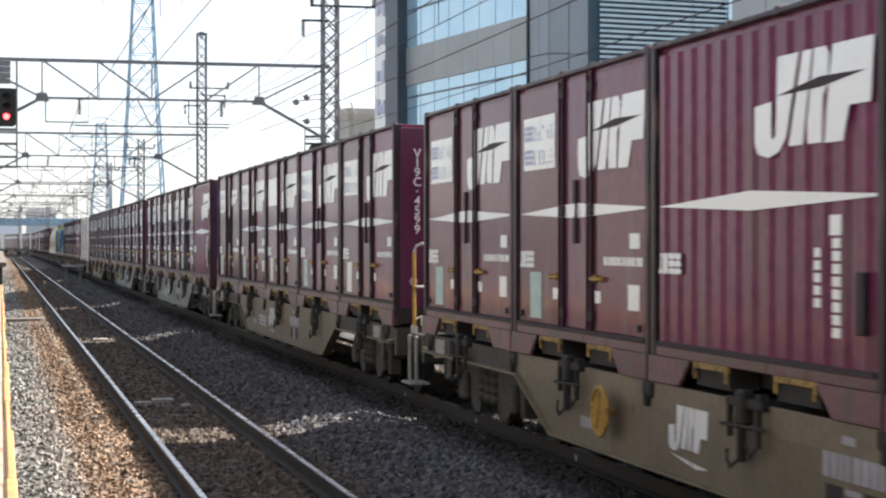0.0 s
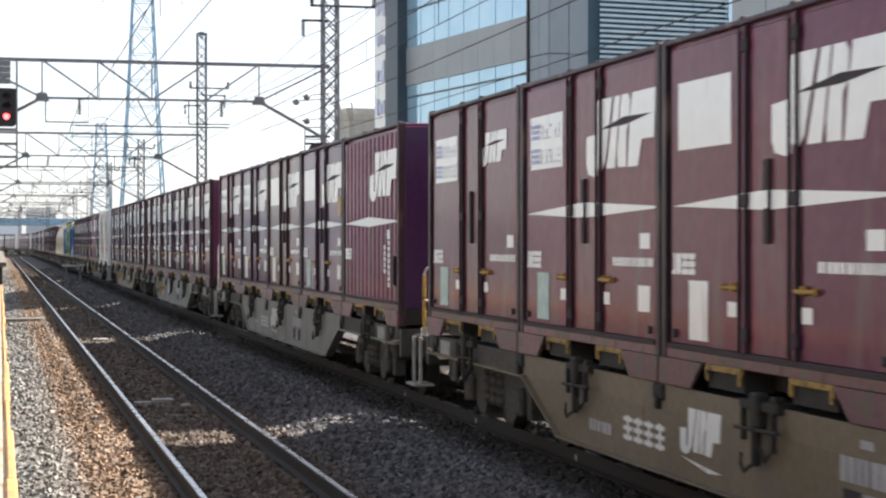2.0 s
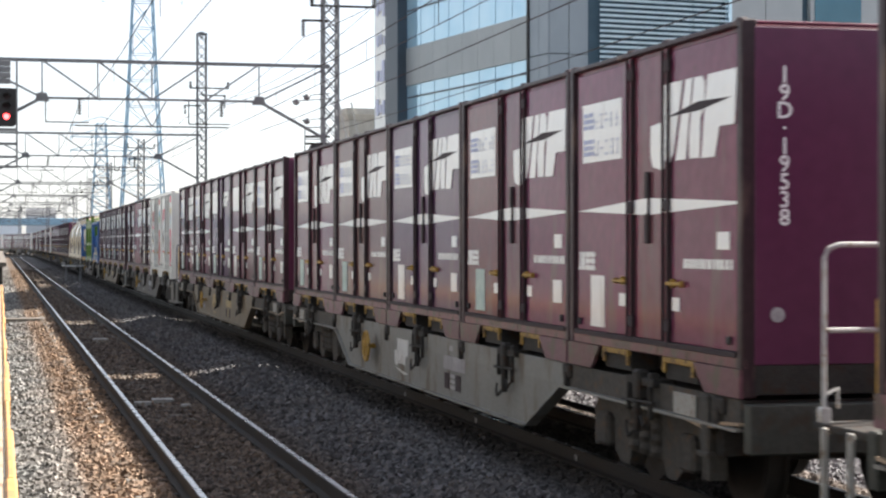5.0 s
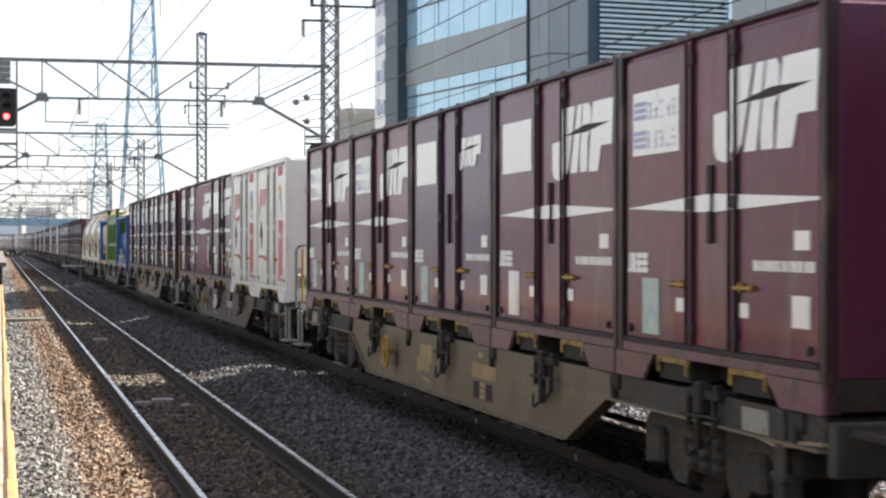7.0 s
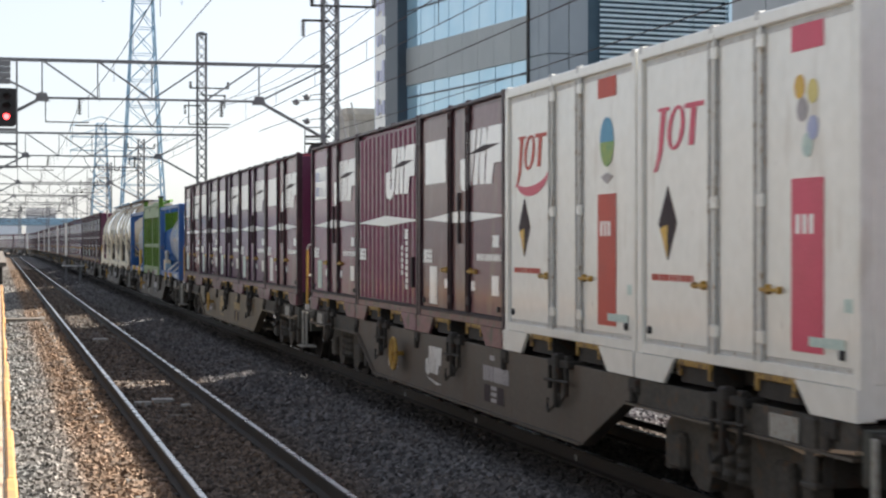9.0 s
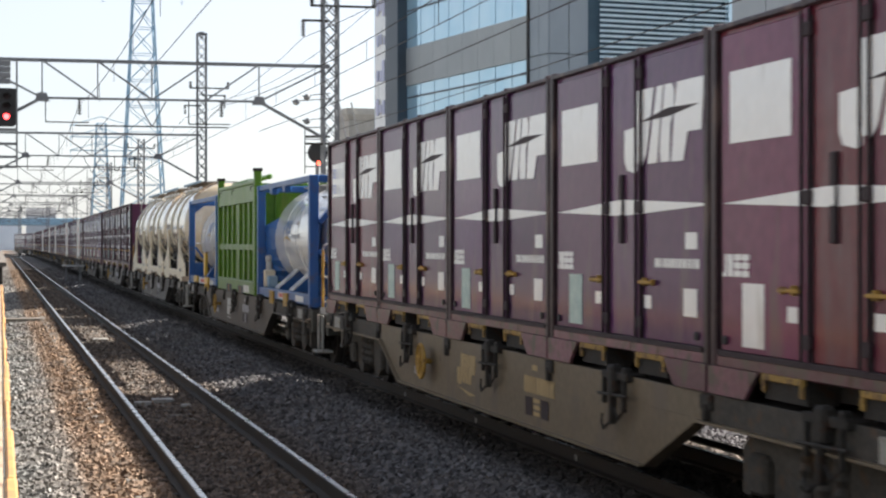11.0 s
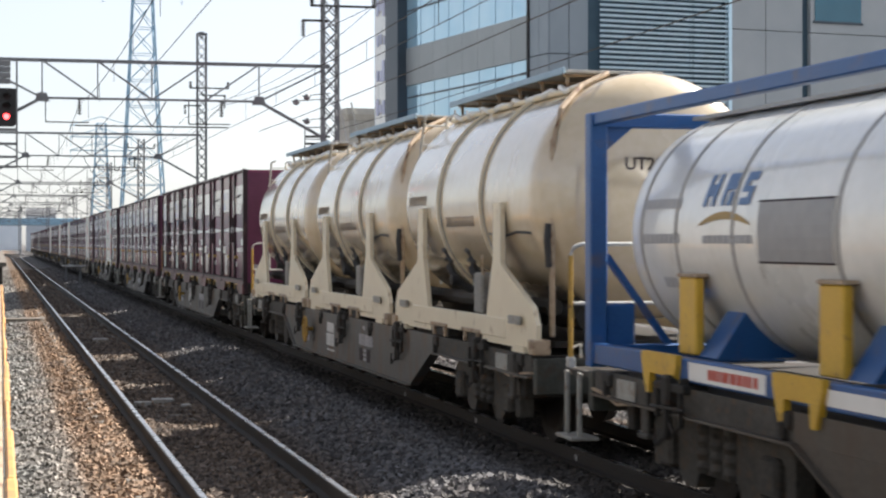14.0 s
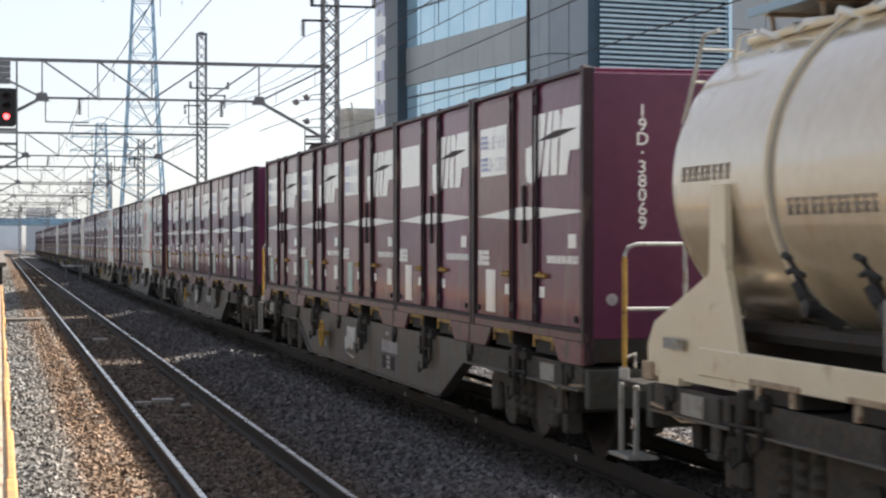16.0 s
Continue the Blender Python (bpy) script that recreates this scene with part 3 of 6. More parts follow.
    part("end_wall", e_bm, em, root)
    part("end_sill", bx((-HALF + 0.09, -LEN / 2 - 0.002, 0.02), (HALF - 0.09, -LEN / 2 + 0.05, 0.22), 0.006), M["iron"] if end in ("wine", "violet") else em, root)
    base_parts(root, colour, rng)
    sx = -HALF + 0.040
    if style != "ribbed":
        # three door leaves on the near side, dark seals and hinge stiles between them
        for a, b_ in ((0.038, 0.375), (0.425, 0.585), (0.635, 0.962)):
            leaf = bx((sx - 0.012, Y(b_), 0.30), (sx + 0.01, Y(a), top - (0.14 if style == "white" else 0.075)), 0.006)
            part("side_door", leaf, m, root)
        for u in (0.40, 0.61):
            st = bmesh.new()
            box(st, (sx - 0.022, Y(u) - 0.035, 0.24), (sx + 0.005, Y(u) + 0.035, top - 0.02), 0.008)
            part("door_stile", st, m, root)
            if lite:
                continue
            for dy in (-0.058, 0.058):
                tb = tube(bmesh.new(), [(sx - 0.030, Y(u) + dy, 0.26), (sx - 0.030, Y(u) + dy, top - 0.06)], 0.014 if dy < 0 else 0.010, 6)
                part("lock_rod", tb, M["seal"] if style != "white" else M["tube"], root)
            for zz in (0.42, 1.30, top - 0.18):
                part("hinge", bx((sx - 0.042, Y(u) - 0.09, zz - 0.045), (sx - 0.01, Y(u) + 0.02, zz + 0.045), 0.008), M["seal"] if style != "white" else m, root)
        sl = bx((sx - 0.004, Y(0.972), 0.272), (sx + 0.006, Y(0.028), top - 0.10))
        part("door_seal", sl, M["seal"] if style != "white" else M["tube"], root)
        if style != "white":
            part("latch_cover", bx((sx - 0.040, Y(0.505) - 0.04, 1.02), (sx - 0.01, Y(0.505) + 0.04, 1.56), 0.008), M["seal"], root, "dark vertical latch cover")
        for u, d in ((0.345, 1), (0.665, -1)):
            h = bmesh.new()
            box(h, (sx - 0.052, Y(u) - 0.15, 0.716), (sx - 0.036, Y(u) + 0.15, 0.740), 0.005)
            box(h, (sx - 0.050, Y(u) - 0.05 * d - 0.018, 0.70), (sx - 0.01, Y(u) - 0.05 * d + 0.018, 0.762), 0.006)
            box(h, (sx - 0.045, Y(u) + 0.12 * d - 0.012, 0.705), (sx - 0.01, Y(u) + 0.12 * d + 0.012, 0.75), 0.004)
            part("door_handle", h, M["oldyellow"], root, "yellow door handle")
        for u in () if lite else (0.06, 0.93):
            part("vent_cap", bx((sx - 0.035, Y(u) - 0.03, 0.34), (sx - 0.01, Y(u) + 0.03, 0.40), 0.01), M["black"], root)
    else:
        for u, z in ((0.93, 0.62),):
            part("document_pocket", bx((sx - 0.06, Y(u) - 0.05, 0.50), (sx - 0.02, Y(u) + 0.05, 0.86), 0.008), M["seal"], root)
    px = sx - 0.014 if style != "ribbed" else -HALF + 0.010
    # lens-shaped stripe
    if style in ("plain", "ribbed"):
        st = plate(bmesh.new(), px, [(Y(0.045), 1.29), (Y(0.50), 1.235), (Y(0.985), 1.285), (Y(0.985), 1.30), (Y(0.50), 1.365)][::-1], 0.006)
        if style == "plain":
            for u in (0.40, 0.61):
                plate(st, sx - 0.0225, rect(Y(u) - 0.033, 1.25, Y(u) + 0.033, 1.35), 0.003)
            plate(st, sx - 0.0405, rect(Y(0.505) - 0.039, 1.245, Y(0.505) + 0.039, 1.358), 0.003)
        part("stripe", st, M["white"], root, "white lens-shaped stripe")
        blocks, slot = logo_shapes(Y(0.52), Y(0.965), 1.61, 2.19)
    elif style == "small":
        blocks, slot = logo_shapes(Y(0.60), Y(0.87), 1.82, 2.13)
    else:
        blocks = []
    if blocks:
        eb = bmesh.new()
        for o in blocks:
            plate(eb, px, o[::-1], 0.006)
        if style == "plain":
            plate(eb, sx - 0.0225, rect(Y(0.61) - 0.033, 1.63, Y(0.61) + 0.033, 2.185), 0.003)
        lg = part("emblem", eb, M["white"], root, "white slanting emblem")
        part("emblem_slot", plate(bmesh.new(), px - 0.006, slot[::-1], 0.002), M["seal"], lg)
    if style in ("plain", "small") and panel != "none":
        pn = part("sign_panel", plate(bmesh.new(), px, rect(Y(0.340), 1.69, Y(0.078), 2.17), 0.004), M["white"], root, "white sign panel")
        if panel == "print":
            bm = bmesh.new()
            for z in (1.735, 1.955):
                for i_ in range(5):
                    y_ = Y(0.162) - i_ * 0.126
                    for q_ in range(3):
                        if rng.random() < 0.75:
                            plate(bm, px - 0.004, rect(y_ - rng.uniform(0.06, 0.105), z + q_ * 0.052, y_ - rng.uniform(0.0, 0.03), z + q_ * 0.052 + rng.uniform(0.014, 0.026)), 0.002)
                    if rng.random() < 0.8:
                        o_ = rng.uniform(0.02, 0.08)
                        plate(bm, px - 0.004, rect(y_ - o_ - 0.02, z, y_ - o_, z + rng.uniform(0.08, 0.135)), 0.0025)
            part("panel_print", bm, M["panelprint"], pn)
            bm = bmesh.new()
            for z in (1.735, 1.955):
                bars(bm, px - 0.0045, Y(0.085), Y(0.16), z, z + 0.15, 3, rng, 0.7, (0.08, 0.12))
            part("blue_print", bm, M["blueprint"], pn)
    if style != "white":
        bm = bmesh.new()
        plate(bm, px, [(Y(0.046), 0.80), (Y(0.062), 0.80), (Y(0.062), 0.95), (Y(0.054), 0.95), (Y(0.054), 0.83), (Y(0.046), 0.83)][::-1], 0.004)
        plate(bm, px, rect(Y(0.092), 0.80, Y(0.068), 0.95), 0.004)
        for u in (0.098, 0.133):
            for r_ in range(3):
                plate(bm, px, rect(Y(u + 0.031), 0.80 + r_ * 0.055, Y(u), 0.84 + r_ * 0.055), 0.004)
            plate(bm, px, rect(Y(u + 0.019), 0.80, Y(u + 0.012), 0.95), 0.0045)
        part("maker_print", bm, M["white"], root)
        bm = bmesh.new()
        if style != "ribbed":
            bars(bm, px, Y(0.70), Y(0.95), 0.84, 0.915, 1, rng, 0.9, (0.03, 0.07))
            part("serial_print", bm, M["white"], root)
            part("tag", plate(bmesh.new(), px, rect(Y(0.93), 0.98, Y(0.87), 1.10), 0.004), M["white"], root)
        else:
            part("tag", plate(bmesh.new(), px, rect(Y(0.855), 1.07, Y(0.815), 1.19), 0.006), M["white"], root)
        if style != "ribbed":
            part("notice_sheet", plate(bmesh.new(), px, rect(Y(0.23), 0.34, Y(0.135), 0.76), 0.004), M["greenprint"] if rng.random() < 0.6 else M["white"], root, "pale notice sheet")
            for u in () if lite else (0.345, 0.66):
                part("tag", plate(bmesh.new(), px, rect(Y(u + 0.02), 0.53, Y(u - 0.02), 0.63), 0.004), M["white"], root)
            if rng.random() < 0.5:
                part("tag", plate(bmesh.new(), px, rect(Y(0.93), 0.50, Y(0.86), 0.70), 0.004), M["white"], root)
        else:
            bm = bmesh.new()
            for i, z in enumerate(np.arange(0.47, 1.04, 0.075)):
                plate(bm, px, rect(Y(0.852), z, Y(0.824), z + 0.058), 0.006)
                if i < 5:
                    plate(bm, px, rect(Y(0.780), z + 0.17, Y(0.758), z + 0.225), 0.006)
            part("serial_print", bm, M["white"], root)
    if oval:
        bm = lathe(bmesh.new(), [(0.0, 0.0001), (0.0, 0.10), (0.01, 0.10), (0.01, 0.0001)], 24, "X", (px - 0.014, 0, 0))
        for v in bm.verts:
            v.co.y, v.co.z = Y(0.925) + v.co.y * 0.9, 1.56 + v.co.z * 1.4
        ov = part("oval_sign", bm, M["yellow"], root, "yellow oval sign")
        bm = bmesh.new()
        for z in (1.48, 1.54, 1.60):
            plate(bm, px - 0.016, rect(Y(0.925) - 0.025, z, Y(0.925) + 0.025, z + 0.035), 0.002)
        part("print", bm, M["greyprint"], ov)
    if style == "white":
        def decal(nm, material, pts, dx=0.0, lab_=""):
            part(nm, plate(bmesh.new(), px - dx, pts[::-1], 0.004), material, root, lab_)
        ru = 0.80
        for z0, z1 in ((2.20, 2.36), (0.36, 1.42)):
            decal("red_band", M["redprint"] if panel == "front" else M["rustred"], rect(Y(ru + 0.06), z0, Y(ru - 0.06), z1), 0, "red vertical band")
        bm = bmesh.new()
        for i in range(3):
            plate(bm, px - 0.004, rect(Y(ru - 0.035 + i * 0.026) - 0.028, 1.08, Y(ru - 0.035 + i * 0.026) + 0.028, 1.20), 0.002)
        part("print", bm, M["white"], root)
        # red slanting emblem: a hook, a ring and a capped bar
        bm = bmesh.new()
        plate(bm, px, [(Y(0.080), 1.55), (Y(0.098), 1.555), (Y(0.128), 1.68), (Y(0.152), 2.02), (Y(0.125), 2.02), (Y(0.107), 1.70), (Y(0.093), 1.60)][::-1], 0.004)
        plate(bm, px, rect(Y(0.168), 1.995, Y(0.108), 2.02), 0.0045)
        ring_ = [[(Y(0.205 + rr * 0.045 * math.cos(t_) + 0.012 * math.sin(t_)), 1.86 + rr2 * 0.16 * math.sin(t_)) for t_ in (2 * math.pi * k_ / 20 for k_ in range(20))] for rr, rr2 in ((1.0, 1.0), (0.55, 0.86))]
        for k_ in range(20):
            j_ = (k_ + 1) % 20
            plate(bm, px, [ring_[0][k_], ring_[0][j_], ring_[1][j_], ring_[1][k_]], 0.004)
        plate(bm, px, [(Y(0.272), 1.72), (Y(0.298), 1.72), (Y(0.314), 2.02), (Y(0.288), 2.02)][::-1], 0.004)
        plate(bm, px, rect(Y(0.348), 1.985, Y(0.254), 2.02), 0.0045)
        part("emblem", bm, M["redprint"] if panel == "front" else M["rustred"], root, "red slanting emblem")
        if panel != "front":
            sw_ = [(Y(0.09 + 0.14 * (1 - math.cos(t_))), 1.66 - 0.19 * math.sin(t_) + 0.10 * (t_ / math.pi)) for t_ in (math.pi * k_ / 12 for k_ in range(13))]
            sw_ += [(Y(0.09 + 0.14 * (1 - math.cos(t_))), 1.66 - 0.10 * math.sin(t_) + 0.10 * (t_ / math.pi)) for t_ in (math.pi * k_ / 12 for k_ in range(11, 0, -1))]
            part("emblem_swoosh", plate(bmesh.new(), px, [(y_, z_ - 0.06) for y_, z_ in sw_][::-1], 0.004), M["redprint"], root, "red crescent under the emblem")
        # dark and yellow diamond
        part("diamond", plate(bmesh.new(), px, [(Y(0.11), 1.17), (Y(0.16), 0.90), (Y(0.21), 1.17), (Y(0.16), 1.44)][::-1], 0.004), M["seal"], root, "dark diamond sign")
        part("diamond", plate(bmesh.new(), px - 0.003, [(Y(0.12), 1.13), (Y(0.16), 0.92), (Y(0.16), 1.16)][::-1], 0.003), M["yellow"], root, "yellow diamond facet")
        bm = bmesh.new()
        bars(bm, px, Y(0.07), Y(0.30), 0.74, 0.80, 1, rng, 0.8)
        part("serial_print", bm, M["rustred"], root)
        if panel == "front":
            for (u, z), mm in zip(((0.77, 1.98), (0.82, 1.94), (0.78, 1.84), (0.82, 1.72), (0.80, 1.62)), ("yellow", "paleyellow", "greyprint", "blueprint", "greenprint")):
                bm = lathe(bmesh.new(), [(0, 0.0001), (0, 0.075), (0.003, 0.075), (0.003, 0.0001)], 16, "X", (px - 0.003, Y(u), z))
                part("round_dot", bm, M[mm], root)
        else:
            for mm, t0, t1 in (("picblue", 0.0, math.pi), ("picgreen", math.pi, 2 * math.pi)):
                o = [(Y(0.80) - 0.17 * math.cos(t_), 1.84 + 0.20 * math.sin(t_)) for t_ in (t0 + (t1 - t0) * k_ / 12 for k_ in range(13))]
                decal("round_picture", M[mm], o, 0.0, "half of a round picture")
            decal("symbol", M["greyprint"], [(Y(0.76), 1.56), (Y(0.80), 1.50), (Y(0.84), 1.56), (Y(0.80), 1.59)])
        decal("tag", M["greenprint"], rect(Y(0.965), 0.62, Y(0.935), 0.70))
        decal("notice_strip", M["greenprint"], rect(Y(0.94), 0.40, Y(0.81), 0.46), 0.005, "pale blue notice strip")
    if number:
        ch = M["white"] if end in ("wine", "violet") else M["redprint"]
        up = Matrix.Rotation(radians(90), 4, "X")
        if end in ("wine", "violet"):
            for c_, words in enumerate(number.split("|")):
                writing("end_number", "\n".join(words), 0.155, ch, Matrix.Translation((-HALF + inset + 0.30 * c_, -LEN / 2 - 0.008, 1.66 + rise + (0.22 if "|" in number else 0))) @ up, root, 0.76)
        else:
            writing("end_number", number, 0.14, ch, Matrix.Translation((-HALF + 0.56, -LEN / 2 - 0.008, 1.90)) @ up, root)
        if style != "ribbed":
            bm = lathe(bmesh.new(), [(0, 0.0001), (0, 0.05), (0.01, 0.05), (0.01, 0.0001)], 20, "Y", (-HALF + 0.25, -LEN / 2 - 0.016, 0.55))
            part("round_cap", bm, M["greyprint"], root)
    return root


# ---- wagons ----
WHEEL_R = 0.43


def wagon(tone, railing="tall", front_step=False, mark="white"):
    """A low container flat wagon on two bogies, 20.4 m over couplers; origin in its middle at rail level."""
    rng = random.Random(5)
    root = thing("flat_wagon", f"{tone} container flat wagon with deep side sills and dirty bogies", "freight wagon", "wagons of the train")
    m = M["wagon" + tone]
    rails = {"tall": "white end railing", "low": "low end railing", "split": "white railing with yellow post", "none": "no end railing"}[railing]
    root["label"] = f"{tone} container flat wagon with deep sills, {rails}"
    for sx in (-1, 1):
        x0 = sx * 1.20
        part("side_sill", bx((x0 - 0.0165, -5.5, DECK - 0.201), (x0 + 0.0165, 5.5, DECK - 0.012), 0.002), m, root)
        for q in (-1, 1):
            part("sill_end", bx((x0 - 0.0155, min(q * 5.5, q * 9.35), DECK - 0.203), (x0 + 0.0155, max(q * 5.5, q * 9.35), DECK - 0.012), 0.002), M["bogie"], root, "dark grimy sill over the bogie")
        pl = plate(bmesh.new(), x0 + 0.015, [(-5.45, DECK - 0.20), (-4.35, 0.30), (4.35, 0.30), (5.45, DECK - 0.20)][::-1], 0.03)
        part("belly_plate", pl, m, root)
        fb = bx((x0 - 0.07, -4.35, 0.285), (x0 + 0.07, 4.35, 0.305))
        for q in (-1, 1):
            box(fb, (x0 - 0.06, min(q * 5.45, q * 9.35), DECK - 0.222), (x0 + 0.06, max(q * 5.45, q * 9.35), DECK - 0.203))
            bar(fb, (x0, q * 4.37, 0.296), (x0, q * 5.46, DECK - 0.212), 0.12, 0.018)
        part("belly_flange", fb, m, root)
        for y in (-2.2, 2.2) if sx < 0 else ():
            part("stiffener", bx((x0 + 0.02, y - 0.03, 0.32), (x0 + 0.08, y + 0.03, DECK - 0.2)), m, root)
    part("centre_sill", bx((-0.22, -9.5, DECK - 0.36), (0.22, 9.5, DECK - 0.02)), M["iron"], root)
    part("floor_plate", bx((-1.16, -9.3, DECK - 0.06), (1.16, 9.3, DECK - 0.02)), M["iron"], root)
    for y in (-9.45, 9.45):
        part("end_beam", bx((-1.22, y - 0.06, DECK - 0.36), (1.22, y + 0.06, DECK - 0.03), 0.01), M["endbeam"], root, "dark olive end beam")
        s = 1 if y > 0 else -1
        cp = bmesh.new()
        box(cp, (-0.14, min(y, y + s * 0.72), 0.68), (0.14, max(y, y + s * 0.72), 0.90), 0.03)
        box(cp, (-0.20, min(y + s * 0.5, y + s * 0.78), 0.62), (0.20, max(y + s * 0.5, y + s * 0.78), 0.98), 0.05)
        part("coupler", cp, M["iron"], root, "knuckle coupler of dark iron")
        hb = bmesh.new()
        tube(hb, [(-0.30, y, 0.72), (-0.32, y + s * 0.25, 0.45), (-0.30, y + s * 0.55, 0.36), (-0.27, y + s * 0.8, 0.45)], 0.025, 6)
        part("brake_hose", hb, M["black"], root)
    # bogies
    for y in (-7.1, 7.1):
        bm = bmesh.new()
        box(bm, (-1.0, y - 0.22, 0.42), (1.0, y + 0.22, 0.70), 0.03)
        bogie = part("bogie", bm, M["iron"], root, "two-axle bogie of dirty dark iron")
        for sx in (-1, 1):
            fr = bmesh.new()
            xx = sx * 0.98
            pts = [(-1.28, 0.28), (-1.28, 0.60), (-1.10, 0.72), (-0.5, 0.78), (0.5, 0.78), (1.10, 0.72), (1.28, 0.60), (1.28, 0.28), (1.14, 0.28), (1.12, 0.54), (0.78, 0.54), (0.76, 0.28), (0.62, 0.20), (0.42, 0.20), (0.36, 0.32),
                   (-0.36, 0.32), (-0.42, 0.20), (-0.62, 0.20), (-0.76, 0.28), (-0.78, 0.54), (-1.12, 0.54), (-1.14, 0.28)]
            plate(fr, xx + 0.07, [(y + a, b_) for a, b_ in pts], 0.14)
            part("side_frame", fr, M["bogie"], bogie)
            for dy in (-0.95, 0.95):
                part("axle_box", bx((xx - 0.13, y + dy - 0.14, 0.30), (xx + 0.10, y + dy + 0.14, 0.58), 0.03), M["bogie"], bogie)
            for dy in (-0.25, 0.0, 0.25):
                prof = [(0.33 + i * 0.045, 0.055 if i % 2 == 0 else 0.075) for i in range(9)]
                part("spring", lathe(bmesh.new(), prof, 10, "Z", (xx + sx * 0.06, y + dy, 0)), M["bogie"], bogie)
            sh = bmesh.new()
            box(sh, (xx - 0.28 * sx - 0.03, y - 0.50, 0.2), (xx - 0.28 * sx + 0.03, y - 0.42, 0.55), 0.01)
            box(sh, (xx - 0.28 * sx - 0.03, y + 0.42, 0.2), (xx - 0.28 * sx + 0.03, y + 0.50, 0.55), 0.01)
            box(sh, (xx - 0.28 * sx - 0.02, y - 0.45, 0.3), (xx - 0.28 * sx + 0.02, y + 0.45, 0.36))
            part("brake_shoe", sh, M["iron"], bogie)
        for dy in (-0.95, 0.95):
            ws = bmesh.new()
            lathe(ws, [(-0.95, 0.06), (0.95, 0.06)], 12, "X")
            for sx in (-1, 1):
                a = sx * GAUGE / 2
                prof = [(a - 0.05, 0.13), (a - 0.045, 0.30), (a - 0.06, 0.36), (a - 0.065, WHEEL_R), (a + 0.05, WHEEL_R - 0.005), (a + 0.055, 0.36), (a + 0.02, 0.30), (a + 0.02, 0.13)]
                lathe(ws, prof, 28, "X")
                fl = a - sx * 0.065
                lathe(ws, [(fl - 0.012, WHEEL_R - 0.02), (fl - 0.008, WHEEL_R + 0.025), (fl + 0.012, WHEEL_R + 0.02), (fl + 0.016, WHEEL_R - 0.02)], 28, "X")
                for k in range(3):
                    t = k * 2.094
                    box(ws, (a + sx * 0.02 - 0.012, math.cos(t) * 0.22 - 0.03, math.sin(t) * 0.22 - 0.03), (a + sx * 0.02 + 0.012, math.cos(t) * 0.22 + 0.03, math.sin(t) * 0.22 + 0.03))
            wheel = part("wheelset", ws, M["railside"], bogie, "rusty brown wheelset")
            wheel.location = (0, y + dy, WHEEL_R)
    # gear hung under the sills
    for y in (-7.516, -3.758, 0.0, 3.758, 7.516):
        g = bmesh.new()
        box(g, (-1.27, y - 0.30, DECK - 0.05), (-1.08, y + 0.30, DECK + 0.015), 0.01)
        box(g, (-1.30, y - 0.05, DECK - 0.16), (-1.20, y + 0.09, DECK + 0.07), 0.02)
        box(g, (-1.27, y - 0.26, DECK - 0.03), (-1.20, y - 0.19, DECK + 0.06), 0.012)
        box(g, (-1.29, y - 0.27, 0.66), (-1.25, y - 0.235, DECK - 0.04), 0.008)
        box(g, (-1.30, y - 0.005, 0.55), (-1.24, y + 0.045, DECK - 0.14), 0.012)
        box(g, (-1.29, y + 0.20, 0.70), (-1.25, y + 0.235, DECK - 0.04), 0.008)
        tube(g, [(-1.28, y - 0.34, 0.79), (-1.28, y + 0.34, 0.775)], 0.014, 6)
        tube(g, [(-1.29, y + 0.02, 0.57), (-1.32, y + 0.10, 0.51), (-1.31, y + 0.17, 0.55), (-1.30, y + 0.19, 0.62)], 0.013, 6)
        tube(g, [(-1.28, y - 0.25, 0.67), (-1.29, y - 0.16, 0.60), (-1.28, y - 0.06, 0.68)], 0.012, 6)
        part("lock_gear", g, M["iron"], root, "black container lock gear")
    for y in (-9.0, -5.6, -1.9, 1.9, 5.6, 9.0):
        g = bmesh.new()
        box(g, (-1.245, y - 0.10, DECK - 0.13), (-1.06, y + 0.10, DECK - 0.015), 0.015)
        box(g, (-1.26, y - 0.03, DECK - 0.20), (-1.20, y + 0.03, DECK - 0.08), 0.012)
        part("twist_lock", g, M["iron"], root)
    for y in (-8.75, 8.75):
        part("cross_beam", bx((-1.12, y - 0.08, 0.42 if abs(y) < 6 else 0.5), (1.12, y + 0.08, DECK - 0.06), 0.01), M["iron"], root)
    rod = bmesh.new()
    for x in (-0.6, 0.6):
        tube(rod, [(x, -6.2, 0.42), (x, 6.2, 0.42)], 0.03, 6)
    part("brake_rod", rod, M["iron"], root)
    part("air_tank", lathe(bmesh.new(), [(-0.55, 0.02), (-0.5, 0.16), (0.5, 0.16), (0.55, 0.02)], 16, "Y", (0.45, -1.0, 0.5)), M["iron"], root)
    part("brake_cylinder", lathe(bmesh.new(), [(1.0, 0.05), (1.02, 0.17), (1.5, 0.17), (1.55, 0.05)], 16, "Y", (-0.5, 0, 0.5)), M["iron"], root)
    # hand brake wheel
    if railing in ("tall", "none"):
        hw = bmesh.new()
        ring = [(0.19 + 0.018 * math.cos(a), 0.018 * math.sin(a)) for a in (2 * math.pi * k / 6 for k in range(7))]
        lathe(hw, [(-1.34 + b_, a) for a, b_ in ring], 20, "X", (0, 2.7, 0.64))
        for k in range(5):
            a0 = 2 * math.pi * k / 5 + 0.3
            bar(hw, (-1.34, 2.7, 0.64), (-1.34, 2.7 + 0.18 * math.cos(a0), 0.64 + 0.18 * math.sin(a0)), 0.025)
        tube(hw, [(-1.37, 2.7, 0.64), (-1.18, 2.7, 0.64)], 0.03, 8)
